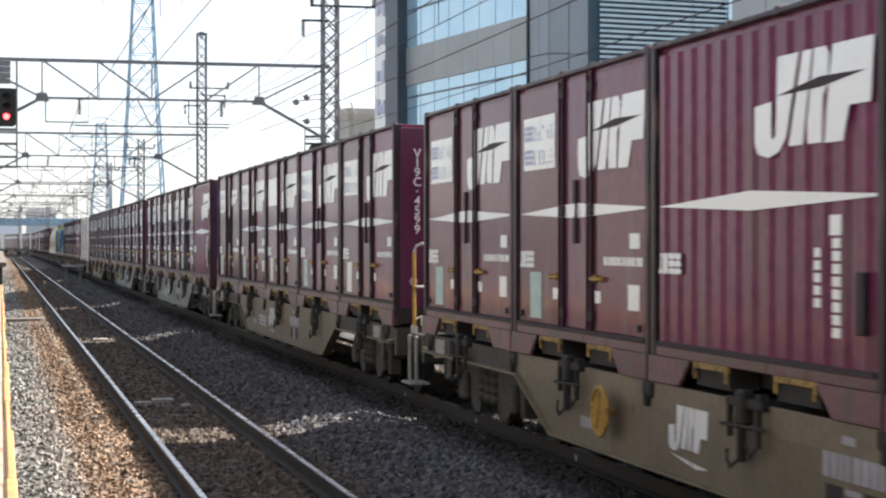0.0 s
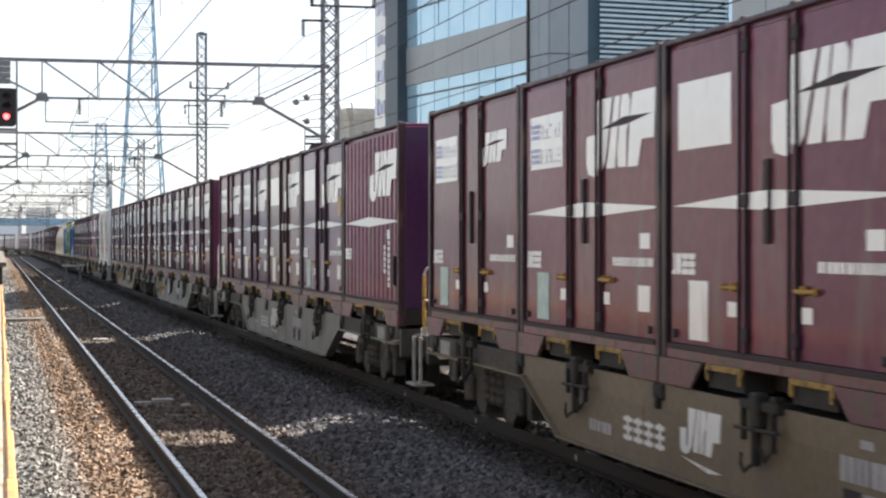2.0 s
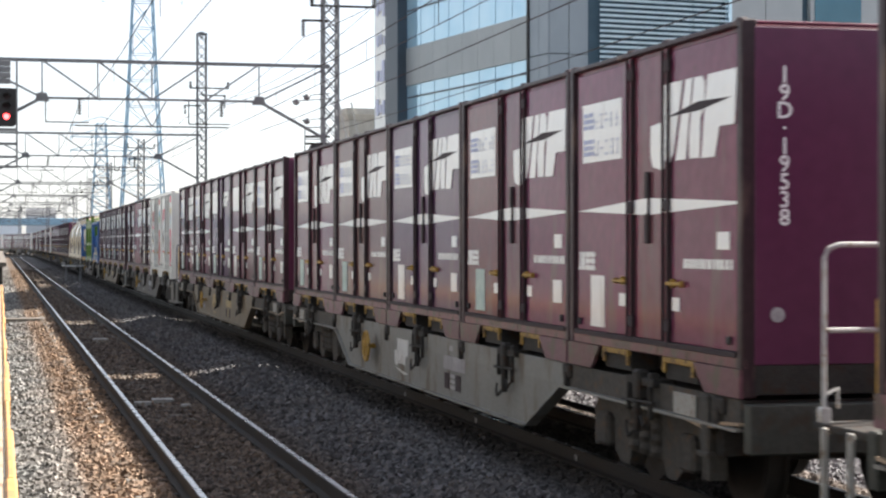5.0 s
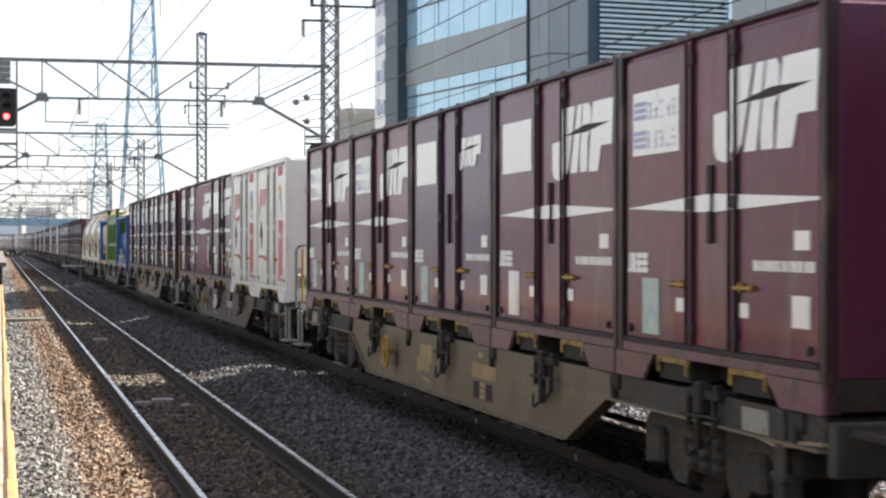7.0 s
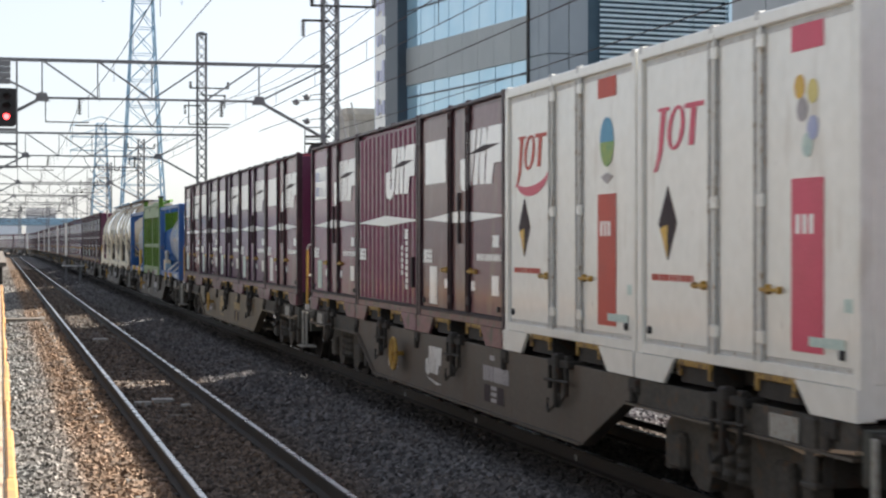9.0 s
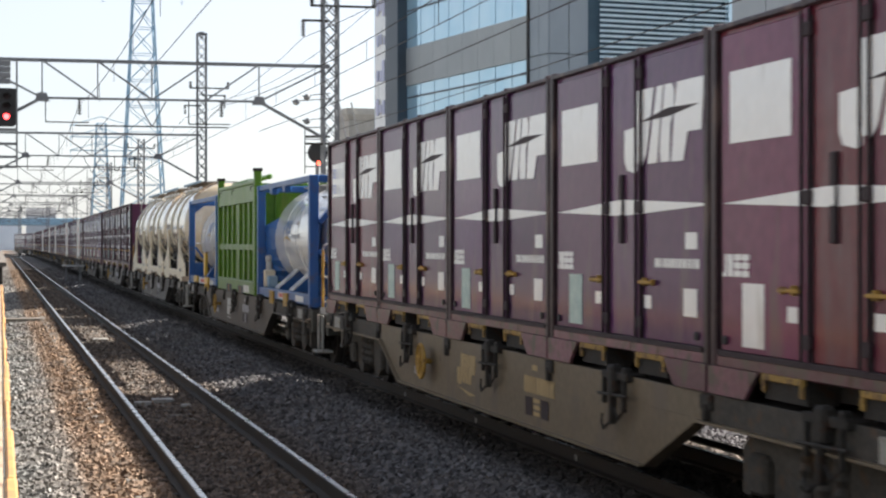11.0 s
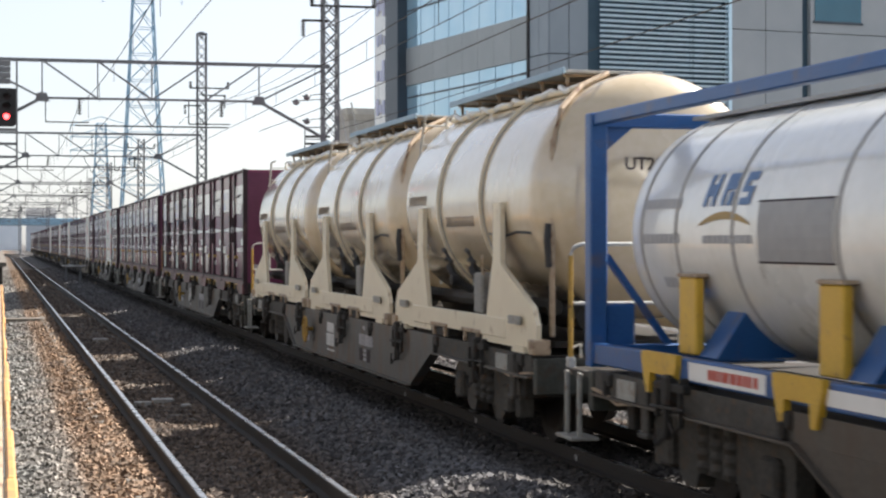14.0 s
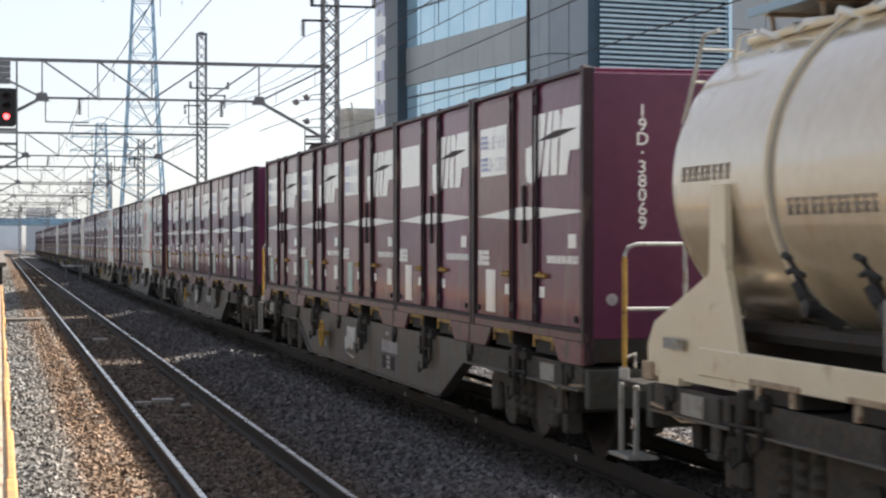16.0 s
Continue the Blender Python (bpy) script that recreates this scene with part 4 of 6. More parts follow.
        part("brake_wheel", hw, M["oldyellow"], root, "dirty yellow hand brake wheel")
    else:
        bm = bmesh.new()
        for i in range(4):
            for q in range(3):
                plate(bm, -1.219, rect(2.70 - i * 0.235 - 0.19, 0.45 + q * 0.07, 2.70 - i * 0.235, 0.485 + q * 0.07), 0.003)
            plate(bm, -1.219, rect(2.70 - i * 0.235 - 0.12, 0.44, 2.70 - i * 0.235 - 0.08, 0.64), 0.0035)
        part("notice_print", bm, M["white"], root)
    # markings
    bm = bmesh.new()
    if mark == "card":
        plate(bm, -1.219, rect(0.85, 0.66, 1.40, 0.80), 0.003)
        plate(bm, -1.219, rect(0.85, 0.46, 1.45, 0.64), 0.003)
        plate(bm, -1.219, rect(0.82, 0.385, 1.40, 0.41), 0.003)
        part("card_holder", bm, M["white"], root, "two white cards in a holder on the sill")
    else:
        for o in logo_shapes(1.48, 0.72, 0.50, 0.81)[0]:
            plate(bm, -1.219, o[::-1], 0.003)
        plate(bm, -1.219, [(1.46, 0.455), (0.72, 0.405), (0.95, 0.385)][::-1], 0.003)
        part("emblem", bm, M[mark], root, "pale emblem on the sill")
    ink = M["goldprint" if mark == "goldprint" else "greyprint"]
    bm = bmesh.new()
    bars(bm, -1.219, 3.55, 3.0, 0.44, 0.53, 1, rng, 1.0)
    part("print", bm, M["greyprint"], root)
    bm = bmesh.new()
    bars(bm, -1.219, -1.08, -2.02, 0.60, 0.75, 1, rng, 1.0, (0.06, 0.11))
    plate(bm, -1.219, rect(-1.50, 0.81, -1.34, 0.86), 0.003)
    part("number_print", bm, ink, root)
    bm = bmesh.new()
    for y in (-1.12, -1.62):
        plate(bm, -1.219, rect(y - 0.22, 0.39, y, 0.56), 0.003)
    part("stencil_print", bm, M["seal"], root, "dark stencilled boxes")
    bm = bmesh.new()
    for z in (0.40, 0.46, 0.52):
        plate(bm, -1.219, rect(-1.58, z, -1.38, z + 0.035), 0.003)
    part("stencil_print", bm, ink, root)
    # placards and brackets on the sill ends
    for y, mm in ((8.55, "placard"), (-8.35, "placard")):
        part("placard", bx((-1.232, y - 0.21, DECK - 0.20), (-1.217, y + 0.21, DECK - 0.045), 0.004), M[mm], root, "pale grimy placard on the sill")
    for y in (-8.75, 8.1):
        bk = bmesh.new()
        box(bk, (-1.245, y - 0.07, 0.50), (-1.205, y + 0.07, DECK - 0.02), 0.012)
        box(bk, (-1.26, y - 0.10, 0.50), (-1.19, y + 0.10, 0.54), 0.008)
        part("hanger_bracket", bk, M["bogie"], root)
    # swan-neck edge under the sill ends
    for q in (-1, 1):
        sn = bmesh.new()
        for (ya, za), (yb, zb) in zip(((8.35, 0.735), (8.75, 0.70), (9.05, 0.76)), ((8.75, 0.70), (9.05, 0.76), (9.36, 0.78))):
            bar(sn, (-1.19, q * ya, za), (-1.19, q * yb, zb), 0.10, 0.02)
        part("sill_lip", sn, M["pipe"], root, "rusty lower lip of the sill end")
    # railing and step at the rear end
    if railing != "none":
        tall = {"tall": 1.965, "low": 1.70, "split": 1.965}[railing]
        ry_ = 9.90 if railing == "low" else 10.20
        hr = bmesh.new()
        tube(hr, [(-1.15, ry_, 0.92), (-1.15, ry_, tall - 0.085), (-1.12, ry_, tall - 0.025), (-1.05, ry_, tall), (-0.25, ry_, tall), (-0.18, ry_, tall - 0.025), (-0.15, ry_, tall - 0.085), (-0.15, ry_, 0.92)], 0.017, 8)
        rail_ = part("end_railing", hr, M["tube"], root, rails)
        if railing == "split":
            part("railing_post", tube(bmesh.new(), [(-0.78, ry_, 0.95), (-0.78, ry_, 1.62), (-0.74, ry_, 1.70), (-0.60, ry_, 1.72)], 0.03, 8), M["oldyellow"], rail_, "worn yellow post")
        else:
            part("railing_post", tube(bmesh.new(), [(-1.15, ry_, 0.95), (-1.15, ry_, tall - 0.10)], 0.022, 8), M["oldyellow"], rail_, "worn yellow post")
        part("railing_bar", tube(bmesh.new(), [(-1.15, ry_, 1.45 if railing != "low" else 1.30), (-0.15, ry_, 1.45 if railing != "low" else 1.30)], 0.016, 8), M["tube"], rail_)
        pt = bmesh.new()
        box(pt, (-1.185, ry_ - 0.035, 0.86), (-1.115, ry_ + 0.035, 0.99), 0.01)
        tube(pt, [(-1.15, ry_, 1.06), (-1.06, ry_, 1.10), (-1.06, ry_, 0.98)], 0.014, 6)
        part("post_socket", pt, M["tube"], rail_)
        sp = bmesh.new()
        for y in (9.64, 9.98):
            box(sp, (-1.27, y - 0.024, 0.34), (-1.235, y + 0.024, DECK - 0.06), 0.006)
        box(sp, (-1.34, 9.58, 0.325), (-1.10, 10.04, 0.355), 0.006)
        part("step", sp, M["placard"], root, "pale hanging step")
    part("end_platform", bx((-1.2, 9.5, DECK - 0.10), (1.2, 10.25, DECK - 0.05), 0.008), M["iron"], root)
    if front_step:
        sp = bmesh.new()
        for y in (-9.62, -10.0):
            box(sp, (-1.27, y - 0.024, 0.34), (-1.235, y + 0.024, DECK - 0.06), 0.006)
        box(sp, (-1.34, -10.04, 0.325), (-1.10, -9.58, 0.355), 0.006)
        part("step", sp, M["placard"], root, "pale hanging step")
        hr = bmesh.new()
        tube(hr, [(-1.15, -10.10, 0.86), (-1.15, -10.10, 1.84), (-1.12, -10.10, 1.91), (-1.04, -10.10, 1.94), (1.04, -10.10, 1.94), (1.12, -10.10, 1.91), (1.15, -10.10, 1.84), (1.15, -10.10, 0.86)], 0.024, 8)
        rail_ = part("end_railing", hr, M["steel"], root, "wide grey railing at the forward end")
        for x in (-0.55, 0.55):
            part("railing_post", tube(bmesh.new(), [(x, -10.10, 0.86), (x, -10.10, 1.93)], 0.02, 8), M["steel"], rail_)
        part("railing_bar", tube(bmesh.new(), [(-1.15, -10.10, 1.43), (1.15, -10.10, 1.43)], 0.018, 8), M["tube"], rail_)
        pn = part("railing_plate", bx((-1.12, -10.13, 1.22), (-0.72, -10.122, 1.41), 0.003), M["placard"], rail_, "pale plate with a green mark")
        gm = bmesh.new()
        gm.faces.new([gm.verts.new((-0.92 + a_ * 0.15, -10.134, 1.315 + b_ * 0.075)) for a_, b_ in ((-1, 0), (0, -1), (1, 0), (0, 1))])
        part("green_mark", gm, M["greenmark"], pn)
        part("end_platform", bx((-1.2, -10.14, DECK - 0.10), (1.2, -9.5, DECK - 0.05), 0.008), M["iron"], root)
    return root


# ---- 20-foot units ----
L20 = 6.06


def tank_blue(yellow=False):
    """A white tank in a low blue 20-foot frame."""
    rng = random.Random(3 + yellow)
    root = thing("tank_container", "white cylindrical tank in a blue 20-foot frame" + (" with yellow brackets" if yellow else ""), "tank container", "tanks on the train")
    m, h, hy = M["blueframe"], 2.10, L20 / 2
    for sx in (-1, 1):
        x = sx * (HALF - 0.075)
        for sy in (-1, 1):
            part("corner_post", bx((x - 0.075, sy * (hy - 0.075) - 0.075, 0.0), (x + 0.075, sy * (hy - 0.075) + 0.075, h), 0.012), m, root)
        part("bottom_rail", bx((x - 0.05, -hy + 0.1, 0.03), (x + 0.05, hy - 0.1, 0.20), 0.01), m, root)
        part("top_rail", bx((x - 0.05, -hy + 0.1, h - 0.10), (x + 0.05, hy - 0.1, h), 0.01), m, root)
    for sy in (-1, 1):
        y = sy * (hy - 0.075)
        part("end_beam", bx((-HALF + 0.1, y - 0.05, 0.02), (HALF - 0.1, y + 0.05, 0.18), 0.01), m, root)
        part("end_beam", bx((-HALF + 0.1, y - 0.05, h - 0.12), (HALF - 0.1, y + 0.05, h), 0.01), m, root)
        for sx in (-1, 1):
            if yellow:
                part("top_gusset", plate(bmesh.new(), 0, [(0.0, 0.0), (0.26, 0.0), (0.0, -0.22)], 0.06), m, root).matrix_basis = Matrix.Translation((sx * (HALF - 0.14), y, h - 0.11)) @ Matrix.Rotation(radians(90 * sx), 4, "Z")
                part("brace", bar(bmesh.new(), (sx * (HALF - 0.16), y, 0.92), (sx * 0.50, y, 0.16), 0.07, 0.05), m, root)
                part("foot_gusset", bx((sx * (HALF - 0.28) - 0.13, y - 0.03, 0.16), (sx * (HALF - 0.28) + 0.13, y + 0.03, 0.52), 0.02), m, root)
                continue
            # crescent plate between the post and the tank's head
            cr = bmesh.new()
            edge_ = [(math.sqrt(0.945 ** 2 - (z - 1.10) ** 2), z) for z in (0.30, 0.5, 0.7, 0.9, 1.1, 1.3, 1.5)]
            outer = [(1.09, z) for _, z in edge_[:-2]] + [(1.09, 1.28), (1.09, 1.34)]
            rows_ = [[cr.verts.new((sx * a_, (sy * 2.46 if line is edge_ else y) + d, z)) for a_, z in line] for line in (edge_, outer) for d in (-0.03, 0.03)]
            for i_ in range(len(edge_) - 1):
                for p_, q_ in ((0, 2), (1, 3), (0, 1), (2, 3)):
                    cr.faces.new((rows_[p_][i_], rows_[p_][i_ + 1], rows_[q_][i_ + 1], rows_[q_][i_]))
            part("head_plate", cr, m, root)
            if sy < 0:
                part("brace", bar(bmesh.new(), (sx * (HALF - 0.16), y, 1.34), (sx * 0.42, y, h - 0.06), 0.22, 0.08), m, root)
            part("brace", bar(bmesh.new(), (sx * (HALF - 0.16), y, 0.90), (sx * 0.40, y, 0.10), 0.22, 0.08), m, root)
    r, zc, hl = 0.955, 1.10, 2.90
    if yellow:
        r, zc, hl = 0.97, 1.10, 2.93
    prof = [(-hl, 0.02)] + [(-hl + 0.42 * (1 - abs(math.cos(a)) ** 0.8), r * math.sin(a) ** 0.75) for a in (math.pi / 2 * i / 12 for i in range(1, 13))]
    prof = prof + [(-p[0], p[1]) for p in reversed(prof)]
    part("tank", lathe(bmesh.new(), prof, 48, "Y", (0, 0, zc)), M["tankwhite"], root, "white tank shell", True)
    for y in (-1.5, -0.1, 1.3) if not yellow else (-2.3, -1.15, 0.5, 1.6, 2.35):
        part("tank_ring", lathe(bmesh.new(), [(y - 0.03, r - 0.01), (y - 0.02, r + 0.008), (y + 0.02, r + 0.008), (y + 0.03, r - 0.01)], 48, "Y", (0, 0, zc)), M["tankwhite"] if not yellow else M["walkway"], root, "", True)
    for y in () if yellow else (0.35, -1.25):
        lv_ = bmesh.new()
        for k_ in range(5):
            a_ = 0.25 + k_ * 0.13
            bar(lv_, (-math.sin(a_) * (r + 0.015), y - 0.13, zc + math.cos(a_) * (r + 0.015)), (-math.sin(a_) * (r + 0.015), y + 0.13, zc + math.cos(a_) * (r + 0.015)), 0.03, 0.02)
        part("foot_rungs", lv_, M["steel"], root, "grey foot rungs on the shell")
    part("top_hatch", lathe(bmesh.new(), [(zc + r - 0.05, 0.28), (h - 0.03, 0.28), (h - 0.02, 0.2), (h - 0.015, 0.02)], 20, "Z", (0.1, 0.2, 0)), M["steel"], root)
    part("top_walkway", bx((-0.35, -hy + 0.2, h - 0.06), (-0.0, hy - 0.2, h - 0.03)), M["walkway"], root)
    for y in () if yellow else (-0.75, 0.35):
        part("walkway_pad", bx((-0.52, y - 0.22, zc + 0.76), (-0.36, y + 0.22, h - 0.06), 0.01), M["concrete"], root, "grey walkway support pad")
    for y in ((-0.62, 1.0) if not yellow else (-1.2, 1.2)):
        if yellow:
            part("bracket", bx((-HALF + 0.20, y - 0.15, 0.20), (-HALF + 0.27, y + 0.19, 0.77), 0.012), M["yellow"], root, "yellow saddle bracket")
            part("bracket_cap", bx((-HALF + 0.19, y - 0.165, 0.77), (-HALF + 0.30, y + 0.205, 0.80), 0.006), M["pipe"], root, "rusty bracket cap")
            for sx in (-1, 1):
                sd = bmesh.new()
                v = [sd.verts.new((sx * a, yy, z)) for yy in (y - 0.50, y - 0.16) for a, z in ((1.00, 0.20), (0.72, 0.62), (0.40, 0.62), (0.40, 0.20))]
                for q in ((0, 1, 2, 3), (7, 6, 5, 4), (0, 4, 5, 1), (1, 5, 6, 2), (2, 6, 7, 3), (3, 7, 4, 0)):
                    sd.faces.new([v[k_] for k_ in q])
                part("saddle", sd, m, root)
            y += 0.04
            o = [(y - 0.36, 0.215), (y - 0.36, 0.14), (y - 0.27, -0.09), (y - 0.20, -0.09), (y - 0.18, 0.06), (y + 0.18, 0.06), (y + 0.20, -0.09), (y + 0.27, -0.09), (y + 0.36, 0.14), (y + 0.36, 0.215)]
            bk = plate(bmesh.new(), -HALF + 0.03, o, 0.05)
            part("fork_bracket", bk, M["yellow"], root, "yellow fork bracket")
        else:
            for sx in (-1, 1):
                sd = bmesh.new()
                v = [sd.verts.new((sx * a, yy, z)) for yy in (y - 0.19, y + 0.19) for a, z in ((1.14, 0.20), (0.66, 0.62), (0.40, 0.62), (0.40, 0.20))]
                for q in ((0, 1, 2, 3), (7, 6, 5, 4), (0, 4, 5, 1), (1, 5, 6, 2), (2, 6, 7, 3), (3, 7, 4, 0)):
                    sd.faces.new([v[k_] for k_ in q])
                part("saddle", sd, m, root)
                part("saddle_cap", bar(bmesh.new(), (sx * 1.15, y, 0.215), (sx * 0.66, y, 0.645), 0.40, 0.02), M["tankwhite"], root, "white slanting saddle plate")
            bk = bmesh.new()
            box(bk, (-HALF - 0.012, y - 0.1, -0.06), (-HALF + 0.03, y + 0.3, 0.17), 0.01)
            part("fork_bracket", bk, M["oldyellow"], root, "yellow fork bracket")
    part("lading_plate", plate(bmesh.new(), -HALF + 0.02, rect(-2.3, 0.06, -1.5, 0.16), 0.004), M["white"], root)
    part("lading_plate", plate(bmesh.new(), -HALF + 0.02, rect(-0.62, 0.05, 0.72, 0.18) if yellow else rect(-0.55, 0.06, 0.45, 0.17), 0.004), M["white"], root)
    bm = bmesh.new()
    bars(bm, -HALF + 0.0155, 0.35, -0.5, 0.075, 0.155, 1, rng, 0.9, (0.05, 0.12))
    part("red_print", bm, M["rustred"], root)
    # emblem and print bend with the shell: thin pieces set round it
    def wrap(nm, material, y0, y1, z0, z1, slant=0.0):
        bm = bmesh.new()
        n_ = 5
        cols = []
        for i in range(n_ + 1):
            z = z0 + (z1 - z0) * i / n_
            x = -math.sqrt(max(0.0, (r + 0.006) ** 2 - (z - zc) ** 2))
            cols.append([bm.verts.new((x, y + slant * (z - z0), z)) for y in (y0, y1)])
        for a, b_ in zip(cols, cols[1:]):
            bm.faces.new((a[0], a[1], b_[1], b_[0]))
        part(nm, bm, material, root)
    ey, ez, pitch_ = (1.49, 1.19, 0.29) if not yellow else (1.09, 1.29, 0.33)
    for i in range(3):
        y_ = ey - i * pitch_
        for a, b_, z0, z1 in (((0, 0.07, 0, 0.23), (0.15, 0.22, 0, 0.23), (0.06, 0.16, 0.07, 0.16)), ((0, 0.07, 0, 0.23), (0.07, 0.21, 0.11, 0.23), (0.12, 0.20, 0, 0.10)), ((0, 0.20, 0.17, 0.23), (0, 0.08, 0.11, 0.17), (0, 0.20, 0.09, 0.13), (0.12, 0.20, 0.04, 0.09), (0, 0.20, 0, 0.05)))[i]:
            wrap("emblem_stroke", M["emblemblue"], y_ - a + -0.22 * z0, y_ - b_ + -0.22 * z0, ez + z0, ez + z1, -0.22)
    sw = bmesh.new()
    prev = None
    for i in range(11):
        q = -1 + i * 0.2
        yy = ey - 0.43 - q * 0.46
        zz = ez - 0.13 + 0.08 * (1 - q * q)
        th = 0.012 + 0.035 * (1 - q * q)
        cur = [sw.verts.new((-math.sqrt((r + 0.006) ** 2 - (z_ - zc) ** 2), yy, z_)) for z_ in (zz - th, zz + th * 0.2)]
        if prev:
            sw.faces.new((prev[0], prev[1], cur[1], cur[0]))
        prev = cur
    part("emblem_swoosh", sw, M["swoosh"], root, "ochre arc under the blue emblem")
    if yellow:
        lines_ = ((2.33, 1.29, 8, 0.075), (2.33, 1.02, 8, 0.075), (2.0, 0.68, 3, 0.08), (1.05, 1.02, 9, 0.06))
    else:
        lines_ = ((2.38, 1.07, 7, 0.075), (1.45, 0.91, 8, 0.045), (0.51, 1.10, 9, 0.075), (0.16, 0.88, 3, 0.08), (0.25, 1.34, 4, 0.07))
    for y0, z0, n_b, hh in lines_:
        for i in range(n_b):
            wrap("print_bar", M["tankprint"], y0 - i * 0.10, y0 - i * 0.10 - 0.086, z0, z0 + hh)
    for y0, z0 in ((-1.95, 1.36), (-1.95, 1.26), (-2.05, 1.10), (-2.05, 1.02), (-2.05, 0.86)):
        for i in range(4):
            wrap("print_bar", M["tankprint"], y0 - i * 0.09, y0 - i * 0.09 - 0.06, z0, z0 + 0.05)
    if not yellow:
        tri = plate(bmesh.new(), -r - 0.004, [(-1.60, 1.05), (-1.87, 1.05), (-1.735, 1.27)][::-1], 0.004)
        part("hazard_triangle", tri, M["oldyellow"], root, "yellow hazard triangle")
        et = bmesh.new()
        v = [et.verts.new((-0.62 + a, -hy + 0.01 - d, 1.62 + b_)) for d in (0, 0.012) for a, b_ in ((-0.10, -0.09), (0.10, -0.09), (0, 0.10))]
        for q in ((0, 1, 2), (5, 4, 3), (0, 3, 4, 1), (1, 4, 5, 2), (2, 5, 3, 0)):
            et.faces.new([v[k_] for k_ in q])
        part("hazard_triangle", et, M["yellow"], root, "yellow hazard triangle")
    if yellow:
        wrap("grey_patch", M["greypatch"], 0.06, -1.09, 0.90, 1.30)
        for z_ in (0.885, 1.30):
            wrap("patch_edge", M["seal"], 0.07, -1.10, z_, z_ + 0.015)
    else:
        cy = lathe(bmesh.new(), [(0.2, 0.06), (0.68, 0.06), (0.70, 0.075), (0.78, 0.075), (0.80, 0.02)], 12, "Z", (-HALF + 0.2, hy - 0.27, 0))
        part("valve_cylinder", cy, M["tube"], root, "grey cylinder with a pale cap")
        part("valve_box", bx((-HALF + 0.10, hy - 0.38, 0.20), (-HALF + 0.30, hy - 0.19, 0.52), 0.015), M["ivory"], root, "pale grey valve box")
        part("valve_box", bx((-HALF + 0.12, hy - 0.70, 0.20), (-HALF + 0.30, hy - 0.53, 0.41), 0.015), M["edgeblue"], root)
        for y in (1.3, -0.2):
            part("rail_bracket", bx((-HALF + 0.02, y - 0.13, h - 0.20), (-HALF + 0.14, y + 0.13, h - 0.08), 0.015), m, root)
    return root


def green_bin():
    """An open-topped green 20-foot bin with ribbed sides and tall corner posts."""
    root = thing("bulk_container", "green open-top 20-foot bulk container with ribbed sides", "bulk container", "bulk containers on the train")
    m, h, hy = M["green"], 2.22, L20 / 2
    for sx in (-1, 1):
        part("side_wall", bx((sx * (HALF - 0.09) - 0.02, -hy + 0.1, 0.2), (sx * (HALF - 0.09) + 0.02, hy - 0.1, h - 0.05)), m, root)
    for sy in (-1, 1):
        part("end_wall", bx((-HALF + 0.115, sy * (hy - 0.10) - 0.02, 0.2), (HALF - 0.115, sy * (hy - 0.10) + 0.02, h - 0.05)), m, root)
    for x in (-0.75, -0.25, 0.25, 0.75):
        part("end_rib", bx((x - 0.06, -hy + 0.02, 0.24), (x + 0.06, -hy + 0.085, h - 0.05), 0.01), m, root)
    part("bin_floor", bx((-HALF + 0.115, -hy + 0.13, 0.16), (HALF - 0.115, hy - 0.13, 0.24)), m, root)
    for sx in (-1, 1):
        for sy in (-1, 1):
            x, y = sx * (HALF - 0.07), sy * (hy - 0.07)
            part("corner_post", bx((x - 0.07, y - 0.07, 0.0), (x + 0.07, y + 0.07, 2.42), 0.012), m, root)
            part("stacking_block", bx((x - 0.085, y - 0.10, 2.40), (x + 0.085, y + 0.10, 2.46), 0.01), M["iron"], root)
        x = sx * (HALF - 0.05)
        part("top_band", bx((x - 0.035, -hy + 0.14, 1.82), (x + 0.035, hy - 0.14, 2.16), 0.012), m, root)
        part("top_lip", bx((x - 0.05, -hy + 0.14, 2.16), (x + 0.05, hy - 0.14, 2.24), 0.015), m, root)
        part("bottom_rail", bx((x - 0.05, -hy + 0.14, 0.02), (x + 0.05, hy - 0.14, 0.28), 0.012), m, root)
        part("middle_band", bx((x - 0.028, -hy + 0.14, 0.88), (x + 0.028, hy - 0.14, 1.00), 0.01), m, root)
        part("end_plate", bx((x - 0.032, -hy + 0.14, 0.28), (x + 0.032, -hy + 0.40, 1.82), 0.012), m, root)
        for y in (-2.10, -1.31, -0.53, 0.53, 1.31, 2.10):
            part("rib", bx((x - 0.032, y - 0.055, 0.28), (x + 0.032, y + 0.055, 1.82), 0.012), m, root)
    for y in (-0.95, 0.95):
        # the recess's shade is a solid black block on the rail face
        fp = part("fork_pocket", bx((-HALF - 0.004, y - 0.42, 0.0), (-HALF + 0.06, y + 0.42, 0.16)), M["black"], root, "black fork pocket")
        part("divider", bx((-HALF - 0.010, y + 0.015, 0.0), (-HALF + 0.02, y + 0.085, 0.15), 0.006), M["rustysteel"], fp, "rusty orange pocket divider")
    part("tarpaulin_bar", bx((-0.06, -hy + 0.1, h), (0.06, hy - 0.1, h + 0.06), 0.01), m, root)
    part("lading_plate", plate(bmesh.new(), -HALF, rect(-2.2, 0.05, -1.4, 0.19), 0.004), M["tankwhite"], root)
    for y in (-2.72, 2.4, 0.2):
        hk = tube(bmesh.new(), [(-HALF + 0.01, y, 2.12), (-HALF - 0.03, y, 2.11), (-HALF - 0.034, y, 2.05), (-HALF - 0.012, y, 2.03)], 0.010, 6)
        part("tarpaulin_hook", hk, M["iron"], root)
    lp = bmesh.new()
